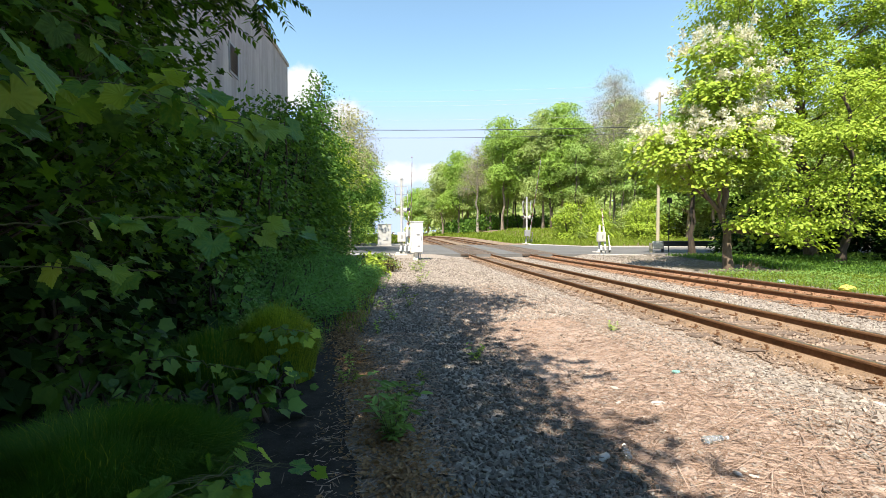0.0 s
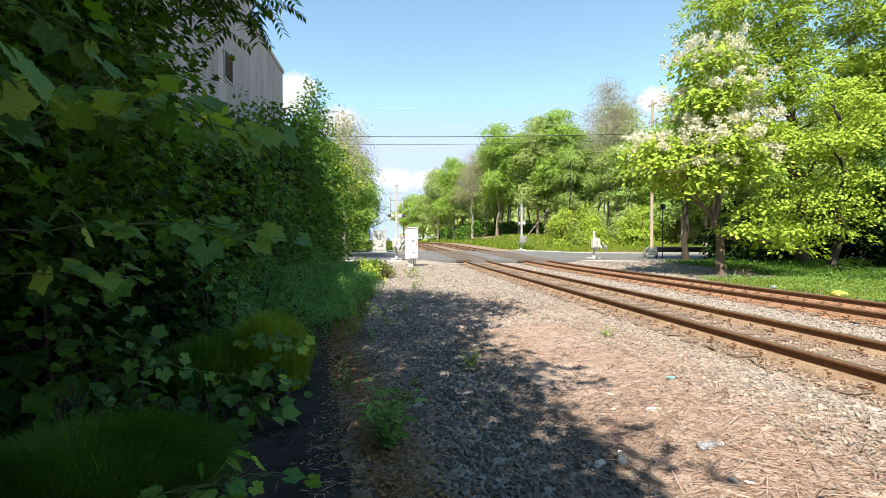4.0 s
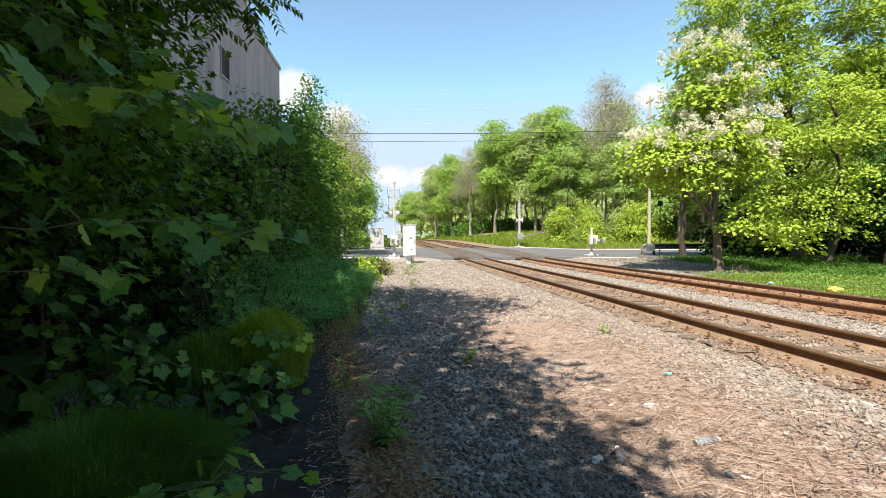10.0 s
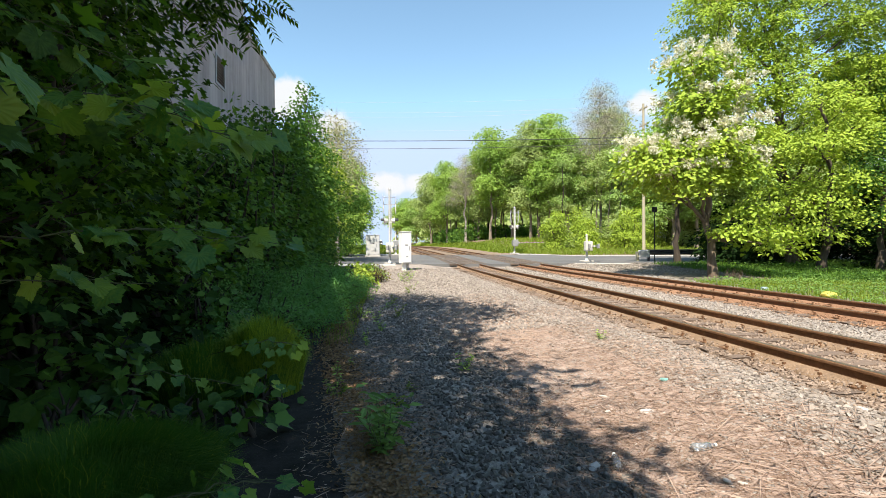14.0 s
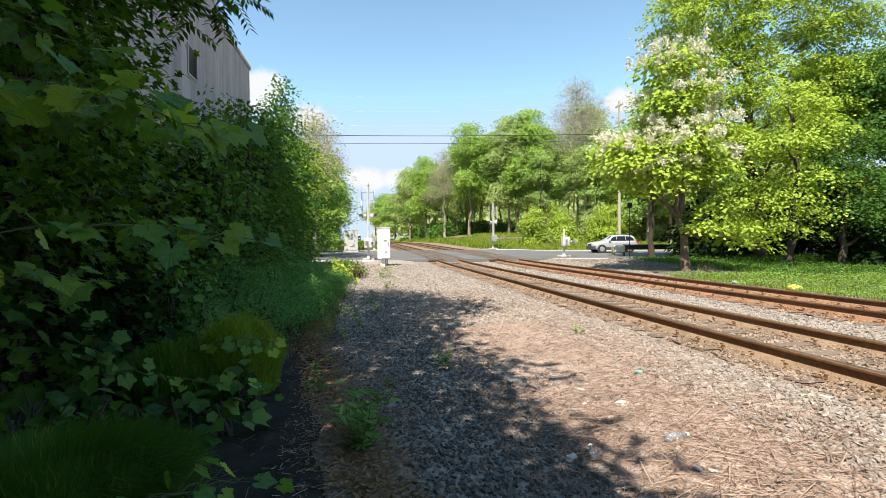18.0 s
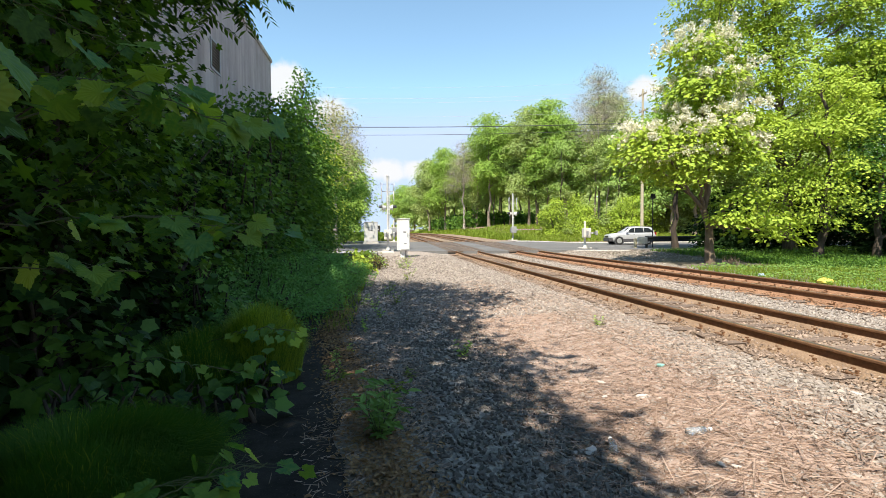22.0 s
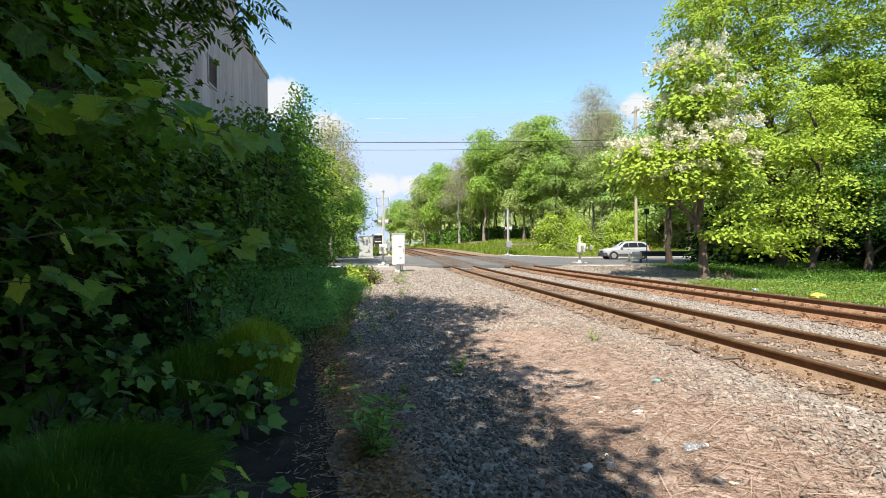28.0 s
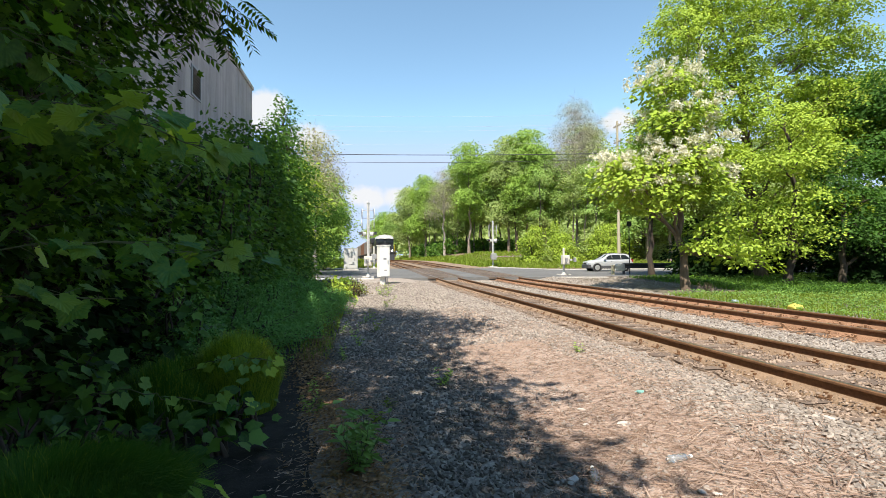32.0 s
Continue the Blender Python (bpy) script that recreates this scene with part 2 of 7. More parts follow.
def ground_material():
    """Grey ballast grit, pinkish dry earth with straw, and soil under the plants, near black to carry their shade."""
    m = Mat("ground_grit", 0.95, 0, 0.2)
    sx = m.n.new("ShaderNodeSeparateXYZ")
    m.l.new(m.co, sx.inputs[0])
    wob = m.noise(0.9, 5, 0.65)
    add = m.n.new("ShaderNodeMath")
    add.operation = "MULTIPLY_ADD"
    m.l.new(wob, add.inputs[0])
    add.inputs[1].default_value = 1.6
    m.l.new(sx.outputs[0], add.inputs[2])
    x = add.outputs[0]

    def band(*stops):
        mr = m.n.new("ShaderNodeMapRange")
        mr.inputs[1].default_value, mr.inputs[2].default_value = -4.0, 16.0
        m.l.new(x, mr.inputs[0])
        return m.ramp(mr.outputs[0], *[((p + 4.0) / 20.0, (v, v, v)) for p, v in stops])

    cells = m.voronoi(22.0)
    grit = m.mix(0.5, m.ramp(m.noise(30, 5, 0.7), (0.3, (0.15, 0.125, 0.105)), (0.7, (0.43, 0.37, 0.315))),
                 m.ramp(cells, (0.1, (0.13, 0.11, 0.095)), (0.9, (0.47, 0.41, 0.355))))
    earth = m.mix(0.45, m.ramp(m.noise(9, 8, 0.75), (0.3, (0.27, 0.185, 0.145)), (0.7, (0.54, 0.41, 0.335))),
                  m.ramp(m.noise(60, 4, 0.7), (0.35, (0.19, 0.13, 0.10)), (0.7, (0.55, 0.44, 0.365))))
    # dark soil, taken near black so that it also holds the bushes' shade
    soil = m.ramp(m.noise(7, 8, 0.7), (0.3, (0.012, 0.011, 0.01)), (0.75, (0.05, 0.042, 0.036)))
    near = m.n.new("ShaderNodeMapRange")
    near.interpolation_type = "SMOOTHSTEP"
    near.inputs[1].default_value, near.inputs[2].default_value, near.inputs[3].default_value, near.inputs[4].default_value = 9.0, 15.0, 1.0, 0.12
    m.l.new(sx.outputs[1], near.inputs[0])
    c = m.mix(m.mix(1.0, band((1.9, 0), (2.7, 1), (4.0, 1), (5.0, 0)), near.outputs[0], "MULTIPLY"), grit, earth)
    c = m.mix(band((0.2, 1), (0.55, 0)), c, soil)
    c = m.mix(band((5.2, 0), (5.6, 0.55), (7.6, 0.55), (8.0, 0), (9.4, 0), (9.8, 0.6), (11.6, 0.6), (12.0, 0)), c, m.ramp(m.noise(6, 7), (0.3, (0.16, 0.10, 0.065)), (0.7, (0.36, 0.25, 0.17))))
    # brown litter ground towards the trees, darkened for the shade under them
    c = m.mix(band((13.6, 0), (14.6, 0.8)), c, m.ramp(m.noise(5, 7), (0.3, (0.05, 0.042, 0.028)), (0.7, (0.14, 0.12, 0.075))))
    beyond = m.n.new("ShaderNodeMapRange")
    beyond.inputs[1].default_value, beyond.inputs[2].default_value, beyond.inputs[3].default_value, beyond.inputs[4].default_value = 44.0, 50.0, 0.0, 0.85
    m.l.new(sx.outputs[1], beyond.inputs[0])
    c = m.mix(beyond.outputs[0], c, m.ramp(m.noise(3, 7, 0.7), (0.3, (0.13, 0.09, 0.06)), (0.7, (0.30, 0.22, 0.15))))
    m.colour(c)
    m.bump(m.mix(0.6, m.noise(45, 5, 0.7), m.voronoi(24.0, "F1", "Distance")), 0.9, 0.03)
    return m.m


GROUND = ground_material()


def stone_material(name, lo, hi):
    m = Mat(name, 0.85, 0, 0.3)
    c = m.ramp(m.island(), (0.0, lo), (0.7, tuple((a + b) / 2 for a, b in zip(lo, hi))), (1.0, hi))
    m.colour(m.mix(0.35, c, m.ramp(m.noise(40, 5, 0.7), (0.3, lo), (0.75, hi))))
    m.bump(m.noise(70, 4), 0.4, 0.004)
    return m.m


STONE = stone_material("ballast_stone", (0.14, 0.115, 0.098), (0.46, 0.40, 0.345))
STONE_RUST = stone_material("rusty_stone", (0.15, 0.105, 0.075), (0.42, 0.32, 0.25))
STONE_ORANGE = stone_material("orange_stone", (0.19, 0.105, 0.06), (0.48, 0.30, 0.19))
# darker ballast copy: shade along the path put into the stone colour
STONE_DARK_SHADED = stone_material("dark_shaded_ballast", (0.06, 0.052, 0.046), (0.27, 0.24, 0.205))
STONE_PALE = stone_material("pale_stone", (0.30, 0.27, 0.24), (0.52, 0.46, 0.41))


def rail_material(name, lo, hi):
    m = Mat(name, 0.75, 0.2, 0.4)
    f = m.noise(14, 7, 0.7)
    m.colour(m.mix(0.4, m.ramp(f, (0.3, lo), (0.7, hi)), m.ramp(m.noise(1.3, 4, stretch=(1, 0.3, 1)), (0.3, lo), (0.7, hi))))
    m.bump(m.noise(90, 4), 0.4, 0.003)
    return m.m


# web rust darker than the foot's: some of the head's shade is in it
RUST = rail_material("rail_rust", (0.085, 0.042, 0.022), (0.29, 0.155, 0.08))
FLANGE = rail_material("rail_foot_rust", (0.19, 0.11, 0.062), (0.41, 0.255, 0.15))
RAIL_TOP = plain("rail_running_face", (0.22, 0.17, 0.14), 0.38, 0.75, 0.25, 3.0)


def wood_material(name, lo, hi):
    m = Mat(name, 0.9)
    f = m.noise(9, 8, 0.75, stretch=(0.5, 6, 6))
    m.colour(m.mix(0.3, m.ramp(f, (0.25, lo), (0.75, hi)), m.ramp(m.random(), (0, lo), (1, hi))))
    m.bump(f, 0.7, 0.012)
    return m.m


TIE = wood_material("tie_wood", (0.065, 0.046, 0.035), (0.25, 0.18, 0.135))
POLE_WOOD = wood_material("pole_wood", (0.28, 0.24, 0.16), (0.48, 0.43, 0.30))


def asphalt_material():
    m = Mat("asphalt", 0.9, 0, 0.3)
    m.colour(m.mix(0.5, m.ramp(m.noise(0.35, 6, 0.65), (0.3, (0.085, 0.083, 0.082)), (0.7, (0.17, 0.165, 0.16))),
                   m.ramp(m.noise(60, 4, 0.7), (0.3, (0.06, 0.06, 0.06)), (0.7, (0.2, 0.195, 0.19)))))
    m.bump(m.noise(90, 3), 0.4, 0.006)
    return m.m


ASPHALT = asphalt_material()
CONCRETE = plain("concrete", (0.46, 0.43, 0.39), 0.9, 0, 0.22, 2.5, 0.5, (0.28, 0.26, 0.23))


def wall_material():
    """Old poured concrete: pale, streaked downwards, with board seams."""
    m = Mat("tower_concrete", 0.95, 0, 0.2)
    streak = m.noise(1.1, 7, 0.7, stretch=(1, 1.6, 0.12))
    c = m.ramp(streak, (0.28, (0.27, 0.235, 0.225)), (0.55, (0.48, 0.425, 0.41)), (0.8, (0.60, 0.545, 0.525)))
    c = m.mix(m.ramp(m.noise(0.7, 8, 0.75), (0.5, (0, 0, 0)), (0.75, (0.6, 0.6, 0.6))), c, (0.24, 0.225, 0.205))
    m.colour(c)
    m.bump(m.noise(12, 6, 0.7), 0.4, 0.02)
    return m.m


WALL = wall_material()
SILVER = plain("cabinet_silver", (0.50, 0.49, 0.47), 0.5, 0.15, 0.1, 3.0, 0.1, (0.45, 0.42, 0.37))
WHITE = plain("white_paint", (0.78, 0.77, 0.73), 0.5, 0, 0.06, 3.0, 0.1, (0.6, 0.57, 0.5))
BEIGE = plain("beige_paint", (0.56, 0.53, 0.47), 0.55, 0, 0.08, 3.0, 0.1, (0.42, 0.39, 0.33))
GREY = plain("grey_metal", (0.34, 0.34, 0.34), 0.5, 0.4, 0.15, 5.0)
GALV = plain("galvanised", (0.58, 0.57, 0.54), 0.5, 0.25, 0.12, 6.0)
BLACK = plain("black_paint", (0.02, 0.02, 0.022), 0.5, 0, 0.3, 6.0)
DARK_STEEL = plain("dark_steel", (0.055, 0.055, 0.06), 0.6, 0.3, 0.3, 4.0)
RED_LENS = plain("red_lens", (0.32, 0.02, 0.02), 0.25)
RED_TAPE = plain("red_tape", (0.30, 0.14, 0.115), 0.6)
WIRE = plain("wire", (0.05, 0.05, 0.055), 0.6)

# ---------------------------------------------------------------- mesh helpers


def mesh_arrays(name, verts, faces, smooth=False):
    """A mesh from arrays: verts (n, 3) and faces (m, k), all of k corners."""
    verts, faces = np.asarray(verts, np.float32), np.asarray(faces, np.int32)
    me = bpy.data.meshes.new(name)
    m, k = faces.shape
    me.vertices.add(len(verts))
    me.vertices.foreach_set("co", verts.ravel())
    me.loops.add(m * k)
    me.loops.foreach_set("vertex_index", faces.ravel())
    me.polygons.add(m)
    me.polygons.foreach_set("loop_start", np.arange(0, m * k, k, dtype=np.int32))
    me.polygons.foreach_set("use_smooth", np.full(m, smooth))
    me.update(calc_edges=True)
    return me


def obj(name, me, mat, parent=None, label="", at=None):
    ob = new(name, me)
    for one in mat if isinstance(mat, (list, tuple)) else (mat,):
        if one and one.name not in [x.name for x in me.materials if x]:
            me.materials.append(one)
    if parent:
        ob.parent = parent
    if at is not None:
        ob.matrix_basis = at if isinstance(at, Matrix) else Matrix.Translation(at)
    if label:
        tagged(ob, label)
    return ob


def part(name, bm, mat, parent=None, label="", at=None, smooth=False):
    me = bpy.data.meshes.new(name)
    for f in bm.faces:
        f.smooth = smooth
    bm.to_mesh(me)
    bm.free()
    return obj(name, me, mat, parent, label, at)


def empty(name, m=None):
    ob = new(name)
    ob.empty_display_size = 0.2
    if m is not None:
        ob.matrix_basis = m if isinstance(m, Matrix) else Matrix.Translation(m)
    return ob


def box(bm, x0, x1, y0, y1, z0, z1, bevel=0.0, m=None):
    r = bmesh.ops.create_cube(bm, size=1.0)
    v = r["verts"]
    bmesh.ops.scale(bm, vec=(x1 - x0, y1 - y0, z1 - z0), verts=v)
    bmesh.ops.translate(bm, vec=((x0 + x1) / 2, (y0 + y1) / 2, (z0 + z1) / 2), verts=v)
    if bevel:
        e = list({e for q in v for e in q.link_edges})
        r = bmesh.ops.bevel(bm, geom=e, offset=bevel, segments=2, profile=0.5, affect="EDGES")
        v = list({q for f in r["faces"] for q in f.verts} | {q for q in v if q.is_valid})
    if m is not None:
        bmesh.ops.transform(bm, matrix=m, verts=v)
    return v


def tube(bm, a, b, r0, r1=None, n=10, caps=True):
    """A round bar from a to b."""
    a, b = Vector(a), Vector(b)
    d = b - a
    r = bmesh.ops.create_cone(bm, cap_ends=caps, cap_tris=False, segments=n, radius1=r0, radius2=r0 if r1 is None else r1, depth=d.length)
    m = Matrix.Translation((a + b) / 2) @ d.to_track_quat("Z", "Y").to_matrix().to_4x4()
    bmesh.ops.transform(bm, matrix=m, verts=r["verts"])
    return r["verts"]


def boxes(*dims, bevel=0.0):
    bm = bmesh.new()
    for d in dims:
        box(bm, *d, bevel=bevel)
    return bm


def tubes(*runs, n=10):
    bm = bmesh.new()
    for run in runs:
        tube(bm, *run, n=n)
    return bm


def smooth_step(a, b, x):
    t = np.clip((x - a) / (b - a), 0, 1)
    return t * t * (3 - 2 * t)


# ---------------------------------------------------------------- the lie of the land
RAIL_TOP_Z = 0.33
GAUGE = 1.505
TRACKS = (5.83, 10.01)


def rise(y):
    """The line climbs gently past the crossing."""
    s = np.asarray(y, float) - 29.0
    up = 0.022 * 2.0 * np.log1p(np.exp(np.clip(s / 2.0, -40, 40)))
    return np.where(up < 1.0, up, 1.0 + (up - 1.0) * 0.25)


def climb(x, y):
    """The rise, less of it on the road that falls away to the right."""
    return rise(y) * (1 - 0.55 * smooth_step(14, 21, x) * (1 - smooth_step(46, 56, y)))


def bend(y):
    """The line bends to the left past the crossing."""
    s = (np.asarray(y, float) - 43.0) / 4.0
    return -0.05 * 4.0 * np.log1p(np.exp(np.clip(s, -40, 40)))


def land(x, y):
    """Height of the ground without its pebbles."""
    x, y = np.asarray(x, float), np.asarray(y, float)
    u = x - bend(y)
    bed = smooth_step(2.5, 4.2, u) * (1 - smooth_step(11.7, 13.2, u))
    level = 0.30 * smooth_step(15.0, 31.0, y)
    z = level * (1 - bed) + 0.118 * bed
    z = z + climb(x, np.minimum(y, 400)) + 1.3 * smooth_step(52, 76, y) * smooth_step(13, 21, u) + 0.9 * smooth_step(45, 80, y) * (1 - smooth_step(-16, -4, u))
    z = z + 0.16 * smooth_step(-1.2, -3.2, x) * (1 - smooth_step(14, 30, y))
    z = z - 0.05 * np.exp(-((u - 1.7) / 0.8) ** 2) * (1 - smooth_step(12, 18, y))
    return z

# ---------------------------------------------------------------- ground
def bumps(x, y, scale, seed=0):
    """Smooth pseudo-random height from a few crossed waves."""
    r = np.random.default_rng(seed)
    z = 0 * x
    for k in range(7):
        a, p, s = r.uniform(0, 6.28), r.uniform(0, 6.28), scale * r.uniform(0.6, 2.2)
        z = z + np.sin((x * np.cos(a) + y * np.sin(a)) * s + p) / 7
    return z


def surface(x, y):
    """The ground as built, with its small lumps."""
    z = land(x, y)
    near = 1 - smooth_step(14, 40, np.hypot(x, y))
    return z + 0.02 * bumps(x, y, 1.6, 3) + 0.012 * near * bumps(x, y, 6, 4)


def axis_lines(*runs):
    out = []
    for a, b, step in runs:
        out += list(np.arange(a, b, step))
    return np.array(out)


def build_ground():
    xs = np.r_[-3000, -1000, -400, -200, -100, axis_lines((-60, -12, 4), (-12, -4, 0.8), (-4, 14, 0.16), (14, 30, 0.8), (30, 80, 4), (80, 200, 20)), 200, 400, 1000, 3000]
    ys = np.r_[-800, -200, -60, axis_lines((-30, -4, 2), (-4, 18, 0.16), (18, 60, 0.6), (60, 120, 3), (120, 400, 20)), 400, 800, 1600, 3000]
    gx, gy = np.meshgrid(xs, ys)
    z = surface(gx, gy)
    nx, ny = len(xs), len(ys)
    i = np.arange(ny - 1)[:, None] * nx + np.arange(nx - 1)[None]
    f = np.stack([i, i + 1, i + nx + 1, i + nx], -1).reshape(-1, 4)
    me = mesh_arrays("ground", np.stack([gx, gy, z], -1).reshape(-1, 3), f, True)
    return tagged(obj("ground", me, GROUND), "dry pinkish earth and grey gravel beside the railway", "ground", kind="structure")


ground = build_ground()


# the dark strip of old asphalt under the bushes
def path_edge(y):
    """The strip's edge towards the gravel: it draws away from the track further on."""
    y = np.asarray(y, float)
    return np.where(y < 2.6, -0.1, -0.1 - 0.19 * (y - 2.6))


def build_path():
    ys = np.arange(-3, 12, 0.12)
    rows = []
    for k, y in enumerate(ys):
        right = float(path_edge(y)) + 0.05 * math.sin(y * 3.1) + 0.035 * math.sin(y * 7.7)
        left = right - 1.15
        rows.append([(x, y, float(surface(x, y)) + h) for x, h in ((left, 0.012), (right - 0.7, 0.022), (right - 0.35, 0.022), (right - 0.03, 0.018), (right, -0.01))])
    v = np.array(rows).reshape(-1, 3)
    n = 5
    i = np.arange(len(ys) - 1)[:, None] * n + np.arange(n - 1)[None]
    f = np.stack([i, i + 1, i + n + 1, i + n], -1).reshape(-1, 4)
    m = Mat("old_asphalt", 0.97, 0, 0.08)
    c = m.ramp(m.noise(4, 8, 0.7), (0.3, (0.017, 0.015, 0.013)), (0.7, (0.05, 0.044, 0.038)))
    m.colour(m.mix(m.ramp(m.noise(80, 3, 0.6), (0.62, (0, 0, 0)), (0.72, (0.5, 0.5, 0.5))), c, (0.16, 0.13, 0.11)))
    m.bump(m.noise(50, 6, 0.7), 0.6, 0.012)
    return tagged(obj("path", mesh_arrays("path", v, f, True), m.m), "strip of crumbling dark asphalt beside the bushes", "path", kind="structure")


path = build_path()

# ---------------------------------------------------------------- crossing road
ROAD_NEAR, ROAD_WIDE, ROAD_SLANT = 32.4, 15.2, -0.12


def road_y(x, v):
    """y across the road: v = 0 on its near edge, 1 on its far edge."""
    return ROAD_NEAR + ROAD_SLANT * (np.minimum(x, 40) if np.isscalar(x) else np.minimum(x, 40)) + v * ROAD_WIDE


def strip(name, v0, v1, up, mat, x0, x1, step=1.2, label="", category=""):
    xs, vs = np.arange(x0, x1 + 0.01, step), np.linspace(v0, v1, max(2, int((v1 - v0) * 14) + 1))
    gx, gv = np.meshgrid(xs, vs)
    gy = ROAD_NEAR + ROAD_SLANT * np.minimum(gx, 40) + gv * ROAD_WIDE
    z = 0.322 + climb(gx, gy) + up
    # a skirt gives the edge its thickness
    top = np.stack([gx, gy, z], -1)
    first, last = top[:1] - (0, 0.01, 0.25), top[-1:] - (0, -0.01, 0.25)
    v = np.concatenate([first, top, last])
    n = len(xs)
    i = np.arange(len(v) - 1)[:, None] * n + np.arange(n - 1)[None]
    f = np.stack([i, i + 1, i + n + 1, i + n], -1).reshape(-1, 4)
    return tagged(obj(name, mesh_arrays(name, v.reshape(-1, 3), f), mat), label, category, kind="structure")


road = strip("road", 0.0, 1.0, 0.0, ASPHALT, -70, 110, label="worn grey asphalt road over the railway", category="road")
pavement_far = strip("pavement_far", 1.0, 1.11, 0.02, CONCRETE, 13.5, 110, label="pale concrete pavement along the far side of the road", category="pavement")
pavement_left = strip("pavement_left", 1.0, 1.11, 0.02, CONCRETE, -60, 1.6, label="pale concrete pavement along the far side of the road", category="pavement")
pavement_near = strip("pavement_near", -0.055, 0.0, 0.002, CONCRETE, 13.0, 16.6, label="pale concrete apron at the crossing", category="pavement")
pavement_near_left = strip("pavement_near_left", -0.1, 0.0, 0.01, CONCRETE, -40, 1.8, label="pale concrete pavement by the crossing", category="pavement")


# ---------------------------------------------------------------- tracks
def rail_profile():
    """Half-rounded section of a worn rail, foot down at z = 0."""
    return [(-0.07, 0.0), (-0.07, 0.011), (-0.03, 0.022), (-0.009, 0.033), (-0.008, 0.118), (-0.036, 0.130), (-0.037, 0.153), (-0.028, 0.165),
            (0.028, 0.165), (0.037, 0.153), (0.036, 0.130), (0.008, 0.118), (0.009, 0.033), (0.03, 0.022), (0.07, 0.011), (0.07, 0.0)]


def rail_mesh(x0):
    ys = np.r_[np.arange(-14, 30, 2.0), np.arange(30, 60, 1.0), np.arange(60, 160, 4.0), np.arange(160, 640, 20)]
    prof = rail_profile()
    n = len(prof)
    v = []
    for y in ys:
        cx, cz = x0 + float(bend(y)), RAIL_TOP_Z - 0.165 + float(rise(y))
        v += [(cx + a, y, cz + b) for a, b in prof]
    i = np.arange(len(ys) - 1)[:, None] * n + np.arange(n)[None]
    j = np.arange(len(ys) - 1)[:, None] * n + (np.arange(n)[None] + 1) % n
    f = np.stack([i, i + n, j + n, j], -1).reshape(-1, 4)
    me = mesh_arrays("rail", v, f)
    me.materials.append(RUST)
    me.materials.append(RAIL_TOP)
    me.materials.append(FLANGE)
    mi = np.zeros(len(f), np.int32)
    mi.reshape(-1, n)[:, 7] = 1
    mi.reshape(-1, n)[:, [0, 1, 2, 12, 13, 14]] = 2
    me.polygons.foreach_set("material_index", mi)
    return me


def tie_mesh(seed):
    bm = bmesh.new()
    r = random.Random(seed)
    box(bm, -1.3, 1.3, -0.115, 0.115, -0.17, 0.0, bevel=0.012)
    for q in bm.verts:
        q.co += Vector((r.uniform(-1, 1) * 0.02, r.uniform(-1, 1) * 0.012, r.uniform(-1, 1) * 0.01))
    me = bpy.data.meshes.new("tie")
    bm.to_mesh(me)
    bm.free()
    me.materials.append(TIE)
    return me


def plate_mesh():
    bm = boxes((-0.19, 0.19, -0.09, 0.09, 0.0, 0.018), (-0.10, -0.075, -0.09, 0.09, 0.018, 0.034), (0.075, 0.10, -0.09, 0.09, 0.018, 0.034))
    for sx, sy in ((-0.088, 0.05), (0.088, -0.05), (-0.15, -0.05), (0.15, 0.05)):
        box(bm, sx - 0.016, sx + 0.016, sy - 0.016, sy + 0.016, 0.018, 0.055)
    me = bpy.data.meshes.new("tie_plate")
    bm.to_mesh(me)
    bm.free()
    me.materials.append(RUST)
    return me


TIES = [tie_mesh(k) for k in range(6)]
PLATE = plate_mesh()
TIE_TOP = RAIL_TOP_Z - 0.165 - 0.018


def build_track(name, x0, label, shift):
    t = tagged(empty(name), label, "railway track")
    for side in (-1, 1):
        obj("rail", rail_mesh(x0 + side * GAUGE / 2), None, t)
    r = random.Random(int(x0 * 10))
    y = -6.0 + shift
    while y < 31.0:
        tie = obj("tie", TIES[r.randrange(6)], None, t, at=pose(x0 + r.uniform(-0.05, 0.05), y, TIE_TOP + float(rise(y)) + r.uniform(-0.012, 0.0), r.uniform(-1, 1), r.uniform(-0.4, 0.4), r.uniform(-1.2, 1.2)))
        for side in (-1, 1):
            obj("tie_plate", PLATE, None, t, at=(x0 + side * GAUGE / 2, y, TIE_TOP + float(rise(y))))
        y += 0.503 + r.uniform(-0.035, 0.035)
    # past the crossing the ties stay far off
    v, f = [], []
    y = 49.0
    while y < 200:
        cx, cz = x0 + float(bend(y)), TIE_TOP + float(rise(y))
        b = len(v)
        v += [(cx + sx * 1.3, y + sy * 0.115, cz + sz) for sz in (-0.12, 0) for sy in (-1, 1) for sx in (-1, 1)]
        f += [(b + 4, b + 5, b + 7, b + 6), (b, b + 1, b + 5, b + 4), (b + 2, b + 3, b + 7, b + 6), (b, b + 2, b + 6, b + 4), (b + 1, b + 3, b + 7, b + 5)]
        y += 0.6
    tagged(obj("far_ties", mesh_arrays("far_ties", v, f), TIE, t), kind="stuff")
    return t


track_1 = build_track("railway_track", TRACKS[0], "rusty railway track on weathered wooden ties in grey ballast", 0.33)
track_2 = build_track("railway_track", TRACKS[1], "rusty railway track with orange-brown rails and ballast", 0.1)


